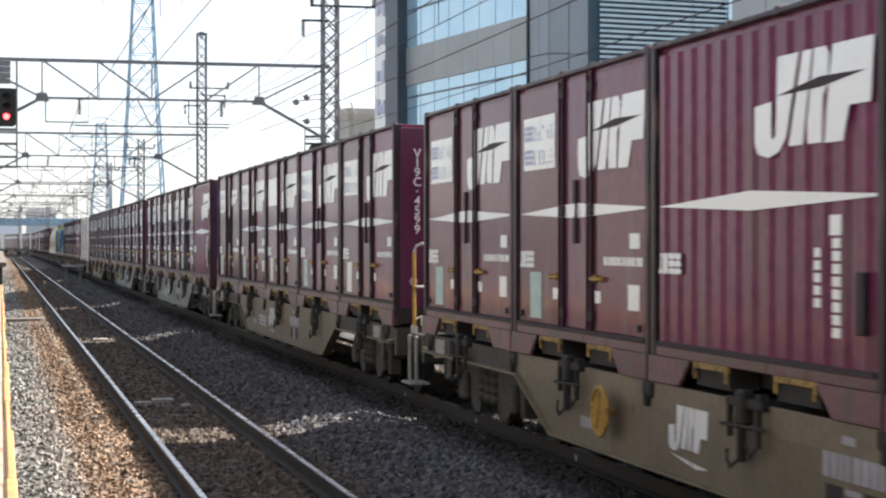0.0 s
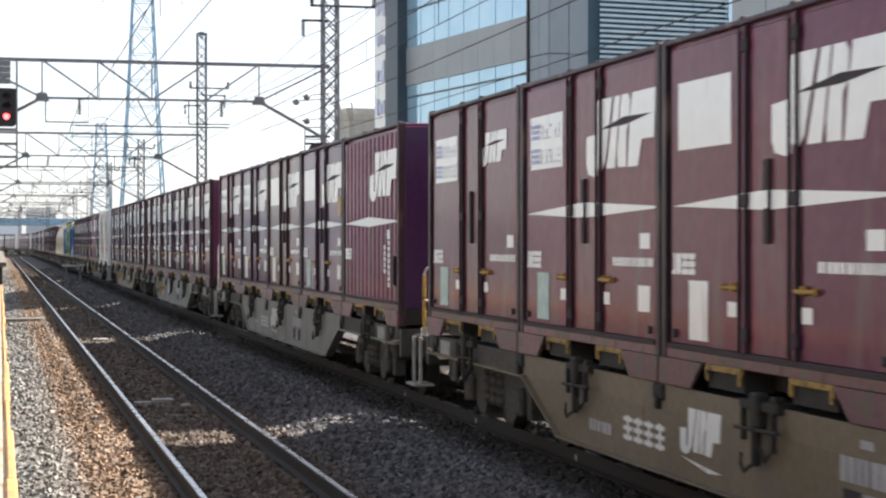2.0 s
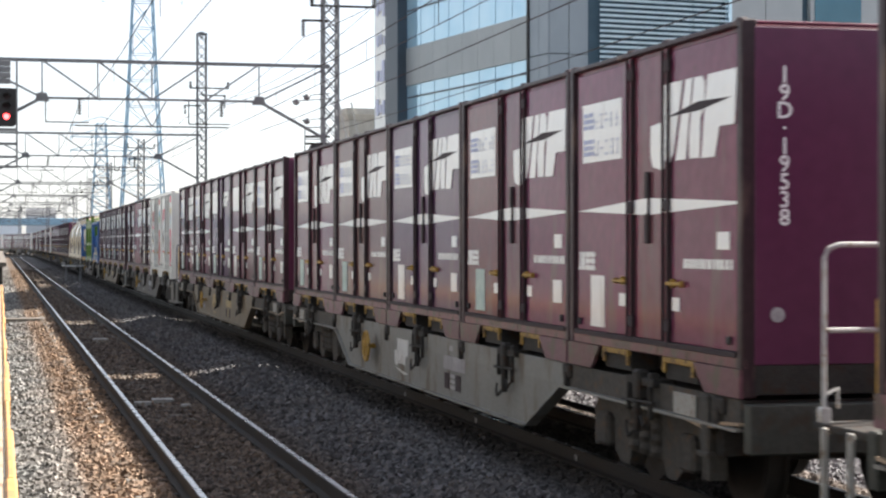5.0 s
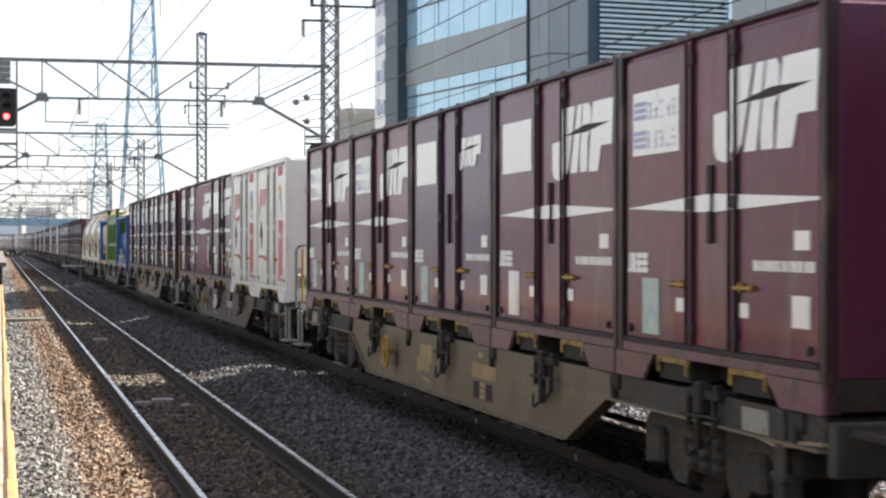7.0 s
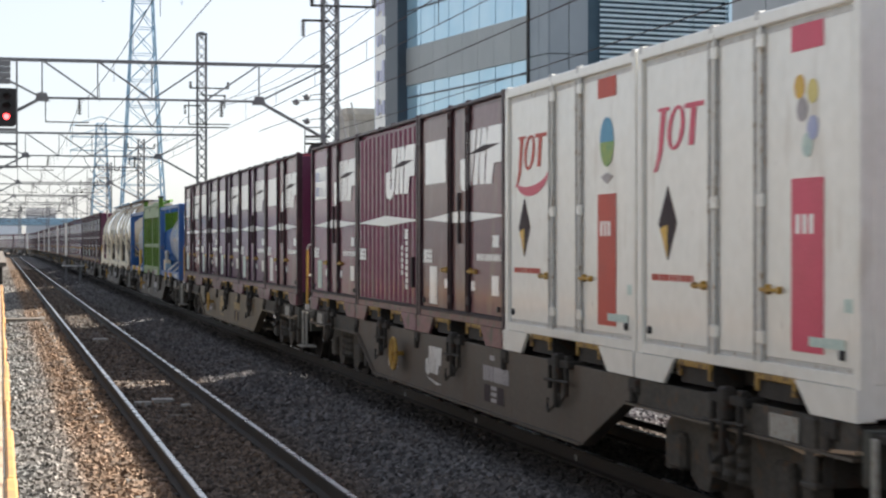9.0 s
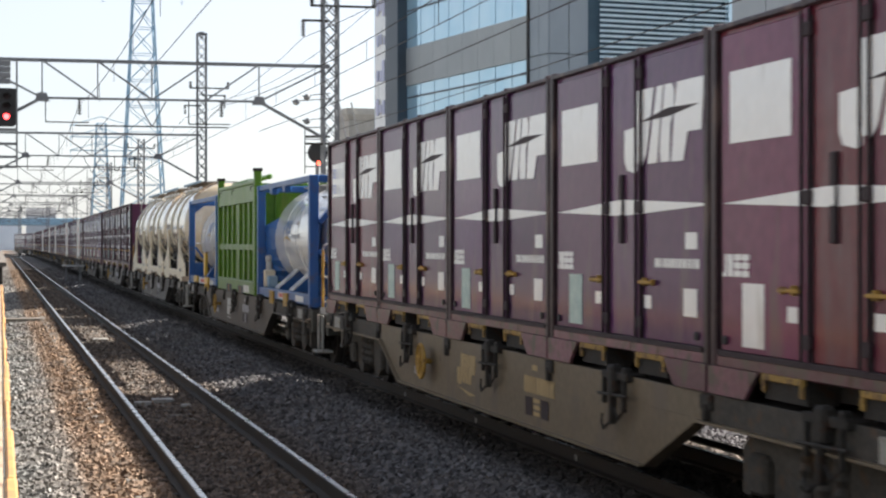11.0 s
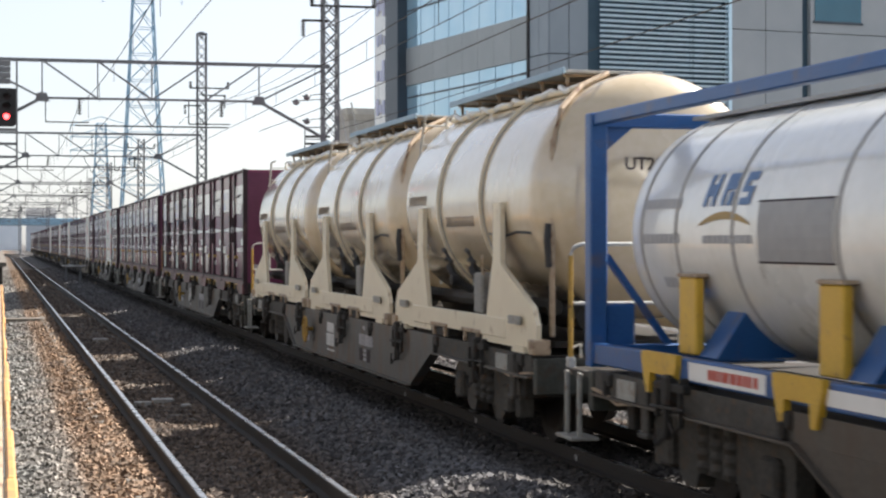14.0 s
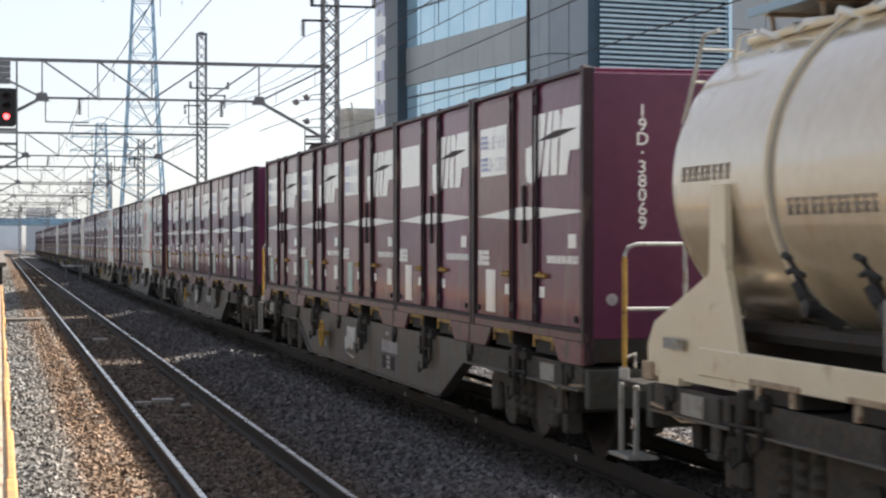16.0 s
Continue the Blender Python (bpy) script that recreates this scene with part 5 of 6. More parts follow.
    tube(lp, [(-0.9, -hy + 0.3, 2.30), (-0.7, -1.5, 2.36), (-0.8, 0.3, 2.32), (-0.7, 1.6, 2.37), (-0.9, hy - 0.3, 2.30)], 0.05, 8)
    part("tarpaulin_roll", lp, m, root, "rolled green tarpaulin along the rim")
    return root


def tank_beige(number="", pipe=True):
    """A beige powder tank on ivory saddles with a walkway on top."""
    rng = random.Random(9)
    root = thing("tank_container", "beige rust-streaked powder tank on ivory saddles with roof walkway", "tank container", "tanks on the train")
    r, zc, hl = 1.17, 1.47, 3.03
    prof = [(-hl, 0.02)] + [(-hl + 0.48 * (1 - abs(math.cos(a)) ** 0.75), r * math.sin(a) ** 0.65) for a in (math.pi / 2 * i / 14 for i in range(1, 15))]
    prof = prof + [(-p[0], p[1]) for p in reversed(prof)]
    part("tank", lathe(bmesh.new(), prof, 56, "Y", (0, 0, zc)), M["beige"], root, "beige tank shell", True)
    for y in (-0.92, 0.92):
        rg = part("tank_ring", lathe(bmesh.new(), [(y - 0.024, r - 0.01), (y - 0.020, r + 0.034), (y + 0.020, r + 0.034), (y + 0.024, r - 0.01)], 56, "Y", (0, 0, zc)), M["ivory"], root, "ivory ring band")
        # shadow edges of the ring, painted as a wider grey band
        part("ring_seal", lathe(bmesh.new(), [(y - 0.052, r - 0.01), (y - 0.048, r + 0.007), (y + 0.048, r + 0.007), (y + 0.052, r - 0.01)], 56, "Y", (0, 0, zc)), M["concrete"], rg, "grey band painted as the ring's shadow edge")
    for sx in (-1, 1):
        x = sx * (HALF - 0.03)
        part("base_rail", bx((x - 0.03, -2.0, 0.10), (x + 0.03, 2.0, 0.30), 0.01), M["ivory"], root)
        for y, s in ((-1.68, -1), (1.68, 1)):
            o = [(y - s * 0.55, 0.04), (y + s * 1.34, 0.04), (y + s * 1.36, 0.27), (y + s * 1.22, 0.44), (y + s * 0.17, 0.80), (y + s * 0.14, 0.84), (y + s * 0.12, 1.42), (y - s * 0.14, 1.42), (y - s * 0.16, 0.84), (y - s * 0.19, 0.80), (y - s * 0.40, 0.30), (y - s * 0.55, 0.30)]
            part("saddle", plate(bmesh.new(), x + 0.03, o, 0.05), M["ivory"], root, "ivory saddle leg")
            part("foot", bx((x - 0.05, y + s * 0.85 - 0.2, 0.0), (x + 0.05, y + s * 0.85 + 0.2, 0.06)), M["ivory"], root)
    for y in (-0.70, 0.70):
        # dark holes of the base rail drawn as solid dark blocks
        fp = part("fork_pocket", bx((-HALF + 0.02, y - 0.36, 0.005), (-HALF + 0.3, y + 0.36, 0.11)), M["iron"], root, "dark fork pocket")
        part("pocket_rim", bx((-HALF - 0.012, y - 0.38, 0.105), (-HALF + 0.05, y + 0.38, 0.145), 0.006), M["pipe"], fp, "rusty orange pocket rim")
        for d in (-0.26, 0.26):
            part("divider", bx((-HALF - 0.008, y + d - 0.035, 0.0), (-HALF + 0.04, y + d + 0.035, 0.105), 0.006), M["pipe"], fp)
    for y, s in ((-1.68, -1), (1.68, 1)):
        part("notice_strip", bx((-HALF - 0.028, y + s * 0.74 - 0.20, 0.26), (-HALF - 0.019, y + s * 0.74 + 0.20, 0.34), 0.002), M["placard"], root, "dull grey notice strip")
        part("corner_casting", bx((-HALF - 0.03, y + s * 1.30 - 0.09, 0.0), (-HALF + 0.14, y + s * 1.30 + 0.09, 0.14), 0.012), M["pipe"], root, "rusty corner casting")
    part("floor_frame", bx((-0.9, -2.6, 0.04), (0.9, 2.6, 0.10)), M["iron"], root)
    wz = zc + r + 0.03
    for k in range(5):
        x = -0.66 + k * 0.204
        part("walkway_plank", bx((x, -2.1, wz), (x + 0.20, 2.35, wz + 0.03), 0.004), M["walkway"], root, "grey steel walkway plank")
    part("walkway_edge", bx((-0.69, -2.15, wz - 0.015), (-0.655, 2.40, wz + 0.05), 0.006), M["edgeblue"], root, "pale blue edge strip of the walkway")
    for k in range(6):
        y = -1.95 + k * 0.83
        part("walkway_bracket", bx((-0.62, y - 0.02, wz - 0.025), (0.34, y + 0.02, wz - 0.001)), M["pipe"], root, "rusty walkway bracket")
        part("walkway_leg", bar(bmesh.new(), (-0.58, y, wz - 0.02), (-0.56, y, zc + 1.01), 0.03), M["pipe"], root)
    part("top_hatch", lathe(bmesh.new(), [(zc + r - 0.05, 0.26), (zc + r + 0.1, 0.26), (zc + r + 0.13, 0.2), (zc + r + 0.16, 0.02)], 18, "Z", (0.05, -2.3, -0.12)), M["steel"], root)
    pp = bmesh.new()
    tube(pp, [(-0.62, -2.5, zc + 1.03), (-0.62, 2.5, zc + 1.03)], 0.028, 8)
    part("top_pipe", pp, M["ivory"], root)
    rope = bmesh.new()
    tube(rope, [(-0.62 + 0.05 * math.sin(k * 1.9), -2.5 + k * 0.18, zc + 1.04 + 0.03 * math.sin(k * 2.7)) for k in range(29)], 0.03, 6)
    part("roof_hose", rope, M["tankwhite"], root, "pale hose lashed along the roof")
    ldr = bmesh.new()
    for x in (-0.94, -0.66):
        tube(ldr, [(x + 0.06, 2.45, zc + 1.10), (x, 2.60, zc + 1.08), (x + 0.02, 3.05, zc + 0.48), (x + 0.02, 3.02, zc - 0.95)], 0.018, 6)
    for k in range(7):
        y, z = (2.68 + k * 0.17, zc + 0.98 - k * 0.226) if k < 3 else (3.04, zc + 0.30 - (k - 3) * 0.27)
        tube(ldr, [(-0.93, y, z), (-0.65, y, z)], 0.014, 6)
    part("end_ladder", ldr, M["tube"], root, "pale ladder on the tank's end")
    ld = bmesh.new()
    tube(ld, [(-0.30, -2.35, zc + 1.18), (-0.62, -2.52, zc + 1.04), (-0.88, -2.72, zc + 0.80), (-0.99, -2.82, zc + 0.50), (-1.0, -2.84, zc - 0.4), (-1.0, -2.84, 0.16)], 0.028, 8)
    if pipe:
        part("drain_pipe", ld, M["pipe"], root, "rusty drain pipe down the side")
    for y, sc in ((0.55, 0.9), (-0.45, 1.1)):
        body = tube(bmesh.new(), [(-0.90, y - 0.16 * sc, 0.50), (-1.05, y - 0.10 * sc, 0.60), (-1.12, y - 0.04, 0.70), (-1.14, y, 0.78)], 0.05 * sc, 8)
        valve = part("valve", body, M["black"], root, "black discharge valve")
        part("valve_cap", lathe(bmesh.new(), [(-0.05, 0.02), (-0.04, 0.065 * sc), (0.04, 0.065 * sc), (0.05, 0.02)], 12, "X", (-1.12, y - 0.16 * sc, 0.62)), M["black"], valve)
        part("lever", tube(bmesh.new(), [(-1.12, y - 0.02, 0.74), (-1.15, y + 0.02, 0.86), (-1.17, y + 0.05, 0.93), (-1.18, y + 0.12, 0.95)], 0.024, 6), M["black"], valve)
        part("lever", tube(bmesh.new(), [(-1.13, y - 0.08, 0.82), (-1.16, y + 0.02, 0.86), (-1.16, y + 0.10, 0.84)], 0.020, 6), M["black"], valve)
    lp = bmesh.new()
    tube(lp, [(-0.9, -2.6, 0.42), (-0.9, 2.6, 0.42)], 0.08, 8)
    tube(lp, [(-0.6, -2.7, 0.32), (-0.6, 2.7, 0.32)], 0.12, 8)
    part("blow_pipe", lp, M["iron"], root, "dark blow pipes under the tank")
    part("valve_box", bx((-1.18, -0.95, 0.30), (-0.95, -0.65, 0.72), 0.02), M["concrete"], root, "grey valve box")
    hs = bmesh.new()
    tube(hs, [(-1.14, -0.85, 0.90), (-1.17, -0.95, 0.86), (-1.17, -0.97, 0.70)], 0.014, 6)
    part("hook_bar", hs, M["pipe"], root)
    wr = bmesh.new()
    tube(wr, [(-math.sqrt(max(0, (r + 0.012) ** 2 - (z - zc) ** 2)), y, z) for y, z in ((-1.10, 1.12), (-1.4, 1.09), (-1.75, 1.10), (-2.1, 1.13), (-2.45, 1.12))] + [(-1.03, -2.82, 1.10)], 0.013, 6)
    for y in (-1.25, -1.42, -1.60):
        box(wr, (-1.135, y - 0.03, 1.075), (-1.09, y + 0.03, 1.115), 0.006)
    tube(wr, [(-1.04, -2.84, 1.20), (-1.06, -2.86, 1.05), (-1.04, -2.86, 0.80)], 0.032, 8)
    if pipe:
        part("cable", wr, M["black"], root)
    for y0, z0, k in ((0.68, 1.20, 11), (2.45, 1.46, 8)):
        bm = bmesh.new()
        for i in range(k):
            y = y0 - i * 0.115
            w_ = rng.uniform(0.06, 0.085)
            for r_ in range(3):
                z = z0 + r_ * 0.042
                plate(bm, -math.sqrt(r * r - (z + 0.011 - zc) ** 2) + 0.003, rect(y - w_, z, y, z + 0.024), 0.008)
            plate(bm, -math.sqrt(r * r - (z0 + 0.053 - zc) ** 2) + 0.006, rect(y - w_ * 0.6, z0, y - w_ * 0.35, z0 + 0.106), 0.012)
        part("print", bm, M["darkprint"], root)
    if number:
        m4 = Matrix.Translation((-0.12, -hl - 0.003, zc + 0.28)) @ Matrix.Rotation(radians(90), 4, "X")
        writing("end_number", number, 0.165, M["seal"], m4, root)
    return root


# ---- overhead line ----
def lattice(bm, x, y, z0, z1, w, step, leg=0.06, lace=0.03):
    """A square lattice column."""
    h = w / 2
    for sx in (-1, 1):
        for sy in (-1, 1):
            bar(bm, (x + sx * h, y + sy * h, z0), (x + sx * h, y + sy * h, z1), leg)
    n = max(1, int((z1 - z0) / step))
    d = (z1 - z0) / n
    for i in range(n):
        za, zb = z0 + i * d, z0 + (i + 1) * d
        for sgn in (-1, 1):
            bar(bm, (x - h, y + sgn * h, za), (x + h, y + sgn * h, zb), lace)
            bar(bm, (x + h, y + sgn * h, za), (x - h, y + sgn * h, zb), lace)
            bar(bm, (x + sgn * h, y - h, za), (x + sgn * h, y + h, zb), lace)


def insulator(bm, p, q, rad=0.06):
    p, q = Vector(p), Vector(q)
    n = 6
    for i in range(n):
        c_ = p.lerp(q, (i + 0.5) / n)
        box(bm, c_ - Vector((rad, rad, 0.012)), c_ + Vector((rad, rad, 0.012)))
    bar(bm, p, q, rad * 0.6)


def gantry(y, top, arms):
    """A portal over both tracks: lattice columns, a trussed beam with knee braces, brackets for the wires."""
    root = thing("overhead_gantry", "grey lattice steel overhead-line portal across both tracks", "overhead gantry", "overhead-line portals")
    root.matrix_basis = along(0, y)
    st = M["steel"]
    xr, xl = 9.0, -0.9
    for x, t in ((xr, top), (xl, 7.6)):
        bm = bmesh.new()
        lattice(bm, x, 0, -0.6, t, 0.40, 0.42)
        part("column", bm, st, root)
        part("footing", bx((x - 0.4, -0.4, -1.0), (x + 0.4, 0.4, -0.3), 0.03), M["concrete"], root, "concrete footing")
    zt, zb = 6.92, 5.90
    part("top_chord", bar(bmesh.new(), (xl, 0, zt), (xr, 0, zt), 0.11, 0.09), st, root)
    nodes = [1.11, 2.59, 4.05, 5.52, 7.0]
    part("bottom_chord", bar(bmesh.new(), (nodes[0], 0, zb), (nodes[-1], 0, zb), 0.07, 0.06), st, root)
    for x in nodes:
        part("web_post", bar(bmesh.new(), (x, 0, zb), (x, 0, zt), 0.035), st, root)
    for a, c_ in ((0, 1), (1, 2), (4, 3), (3, 2)):
        part("web_bar", bar(bmesh.new(), (nodes[a], 0, zt), (nodes[c_], 0, zb), 0.045), st, root)
    for x in (3.65, 4.45):
        part("hanger", bar(bmesh.new(), (x, 0, zb), (4.05, 0, zb - 0.75), 0.03), st, root)
    for a, c_ in ((nodes[-1], xr - 0.2), (nodes[0], xl + 0.2)):
        part("knee_brace", bar(bmesh.new(), (a, 0, zb), (c_, 0, 4.92), 0.08), st, root)
        part("knee_brace", bar(bmesh.new(), (a, 0, zb), (c_, 0, zt - 0.1), 0.05), st, root)
        part("gusset", plate(bmesh.new(), 0, [(-0.2, -0.1), (0.2, -0.1), (0.12, 0.14), (-0.12, 0.14)], 0.03), st, root).matrix_basis = Matrix.Translation((a, 0, zb)) @ Matrix.Rotation(radians(90), 4, "Z")
    # wire supports
    for x in (NEAR_X, TRAIN_X):
        bm = bmesh.new()
        insulator(bm, (x, 0, zb), (x, 0, zb - 0.45))
        bar(bm, (x - 0.9, 0, 5.25), (x + 0.25, 0, 5.25), 0.03)
        bar(bm, (x - 0.9, 0, 5.25), (x - 0.9, 0, zb), 0.03)
        part("wire_support", bm, M["iron"], root)
    if arms == "near":
        sets = [(8.62, 8.45, 10.3, 0.35), (8.20, 8.20, 9.0, -0.45), (4.75, 8.3, 9.0, 0.0), (4.95, 8.3, 9.0, 0.0)]
    elif arms == "tall":
        sets = [(9.08, 8.45, 10.25, 0.3), (8.27, 8.2, 9.0, -0.4), (8.75, 9.0, 10.1, -0.6), (7.28, 3.3, 10.2, 0.0)]
    else:
        sets = [(8.2, 8.1, 9.9, 0.3), (7.5, 8.2, 9.0, -0.4)]
    for z, x0, x1, d in sets:
        bm = bmesh.new()
        bar(bm, (x0, 0, z), (x1, 0, z), 0.06)
        if d:
            for x in (x0 + 0.04, x1 - 0.04):
                if abs(x - 9.0) > 0.2:
                    insulator(bm, (x, 0, z), (x, 0, z + d))
        part("cross_arm", bm, M["iron"], root)
    if arms == "tall":
        part("column_cap", bx((8.88, -0.12, top - 0.1), (9.12, 0.12, top + 0.05)), M["steel"], root)
    return root


def strung(bm, x, run, z, sag, rad):
    """One cable over all spans, hanging a little in each."""
    pts = []
    for a, b_ in run:
        pa, pb = along(x, a).translation, along(x, b_).translation
        for i in range(10):
            k = i / 10
            pts.append(pa.lerp(pb, k) + Vector((0, 0, z - sag * 4 * k * (1 - k))))
    pts.append(along(x, run[-1][1]).translation + Vector((0, 0, z)))
    tube(bm, pts, rad, 5)


GANTRY_Y = [14.5, 50.5, 84.0, 121.0, 157.0, 193.0, 229.0, 265.0, 301.0, 337.0]


def build_overhead():
    for i, y in enumerate(GANTRY_Y[1:]):
        gantry(y, (9.6, 11.6, 8.8)[min(i, 2)], ("near", "tall", "far")[min(i, 2)])
    spans = list(zip(GANTRY_Y, GANTRY_Y[1:]))
    for x in (NEAR_X, TRAIN_X):
        w = thing("overhead_wire", "thin dark contact and messenger wires over the track", "overhead wire", "overhead wires")
        cw, mw = bmesh.new(), bmesh.new()
        run = [(-20.0, GANTRY_Y[0])] + spans
        strung(cw, x + (0.48 if x == NEAR_X else 0.0), run, 5.05, 0.03, 0.007)
        strung(mw, x, run, 5.75, 0.40, 0.008)
        part("contact_wire", cw, M["iron"], w)
        part("messenger_wire", mw, M["iron"], w)
        for a, b_ in run:
            pa, pb = along(x, a), along(x, b_)
            for i in range(1, 7):
                k = i / 7
                p = pa.translation.lerp(pb.translation, k)
                part("dropper", bar(bmesh.new(), (p.x, p.y, 5.03), (p.x, p.y, 5.75 - 0.4 * 4 * k * (1 - k)), 0.008), M["iron"], w)
    for x, z in ((7.0, 5.08), (9.2, 5.15), (10.25, 8.65), (8.24, 7.72)):
        bm = bmesh.new()
        strung(bm, x, [(-20.0, GANTRY_Y[0])] + (spans[:1] if z < 6 else spans), z, 0.10 if z < 6 else 0.45, 0.009)
        tagged(part("feeder_wire", bm, M["iron"]), "dark feeder cable strung between the portal columns", "feeder cable", "feeder cables")


def build_insulators():
    for x, z in ((8.03, 5.90), (8.33, 6.05), (8.33, 5.37)):
        t = thing("insulator", "dark ribbed insulator on the wires by the column", "insulator", "insulators by the column")
        t.matrix_basis = Matrix.Translation((x, 50.4, z))
        prof = [(-0.14, 0.02)] + [(-0.12 + 0.04 * k, 0.085 if k % 2 else 0.05) for k in range(7)] + [(0.14, 0.02)]
        part("ribbed_body", lathe(bmesh.new(), prof, 14, "Y"), M["steel"], t)
        part("tie_wire", tube(bmesh.new(), [(-0.14, 0, 0.02), (0.67 if x > 8.2 else 0.97, 0.1, 0.12)], 0.012, 5), M["iron"], t)


# ---- hanging signal over the near track ----
def glow(name, colour, strength):
    m = bpy.data.materials.new(name)
    m.use_nodes = True
    b = m.node_tree.nodes["Principled BSDF"]
    b.inputs["Base Color"].default_value = (*colour, 1)
    b.inputs["Emission Color"].default_value = (*colour, 1)
    b.inputs["Emission Strength"].default_value = strength
    b.inputs["Roughness"].default_value = 0.3
    return m


def build_signal():
    y = 50.2
    s = thing("railway_signal", "black hanging colour-light signal showing red, in a grey cage", "railway signal")
    s.matrix_basis = Matrix.Translation((0.0, y, -0.27))
    hd = bmesh.new()
    o = [(-0.24 + 0.0, 5.50), (-0.24, 6.22), (-0.10, 6.38), (0.30, 6.38), (0.46, 6.36), (0.46, 5.48), (0.36, 5.36), (-0.10, 5.36)]
    f = [hd.verts.new((x, -0.12, z)) for x, z in o]
    b_ = [hd.verts.new((x, 0.05, z)) for x, z in o]
    hd.faces.new(f)
    hd.faces.new(b_[::-1])
    for i in range(len(o)):
        j = (i + 1) % len(o)
        hd.faces.new((f[i], f[j], b_[j], b_[i]))
    part("signal_head", hd, M["black"], s, "black signal backplate")
    for z, lit in ((5.62, True), (5.88, False), (6.14, False)):
        bm = lathe(bmesh.new(), [(-0.135, 0.01), (-0.13, 0.075), (-0.125, 0.075)], 20, "Y", (0.17, 0, z))
        part("lens", bm, glow("red_lens", (1.0, 0.045, 0.045), 5.0) if lit else M["seal"], s, "lit red lens" if lit else "")
        hood = bmesh.new()
        pts = [(0.17 + 0.11 * math.cos(a), 0.11 * math.sin(a)) for a in (radians(-10 + 20 * i) for i in range(11))]
        for (a0, c0), (a1, c1) in zip(pts, pts[1:]):
            v = [hood.verts.new(p) for p in ((a0, -0.12, z + c0), (a1, -0.12, z + c1), (a1, -0.34, z + c1), (a0, -0.34, z + c0))]
            hood.faces.new(v)
        part("hood", hood, M["black"], s)
    bm = bmesh.new()
    for z in (6.50, 6.66, 6.82, 6.98):
        box(bm, (-0.16, -0.12, z), (0.28, 0.02, z + 0.14), 0.01)
    part("route_indicator", bm, M["steel"], s, "grey indicator box")
    cg = bmesh.new()
    for x in (-0.5, 0.44):
        for yy in (-0.25, 0.35):
            bar(cg, (x, yy, 4.28), (x, yy, 7.15), 0.045)
    for z in (4.28, 4.55, 4.90, 5.28):
        for yy in (-0.25, 0.35):
            bar(cg, (-0.5, yy, z), (0.44, yy, z), 0.04)
        for x in (-0.5, 0.44):
            bar(cg, (x, -0.25, z), (x, 0.35, z), 0.04)
    part("cage", cg, M["steel"], s, "grey maintenance cage")
    # round shunting signal on the far side
    d = thing("round_signal", "black round railway signal seen from behind on a post", "railway signal")
    d.matrix_basis = Matrix.Translation((9.0, 52.5, 0))
    part("disc", lathe(bmesh.new(), [(-0.02, 0.01), (-0.02, 0.29), (0.02, 0.30), (0.05, 0.01)], 32, "Y", (0, 0, 4.6)), M["black"], d)
    part("lens", lathe(bmesh.new(), [(-0.08, 0.01), (-0.08, 0.05), (-0.02, 0.06)], 12, "Y", (0.02, 0, 4.3)), glow("small_red_lens", (1.0, 0.10, 0.05), 2.0), d)
    part("post", tube(bmesh.new(), [(0, 0.08, -0.6), (0, 0.08, 4.9)], 0.06, 8), M["steel"], d)
    fr = bmesh.new()
    for x in (-0.35, 0.25):
        bar(fr, (x, 0.2, 4.0), (x, 0.2, 5.35), 0.03)
    for z in (4.2, 4.6, 5.0, 5.35):
        bar(fr, (-0.35, 0.2, z), (0.25, 0.2, z), 0.03)
    part("ladder", fr, M["steel"], d)


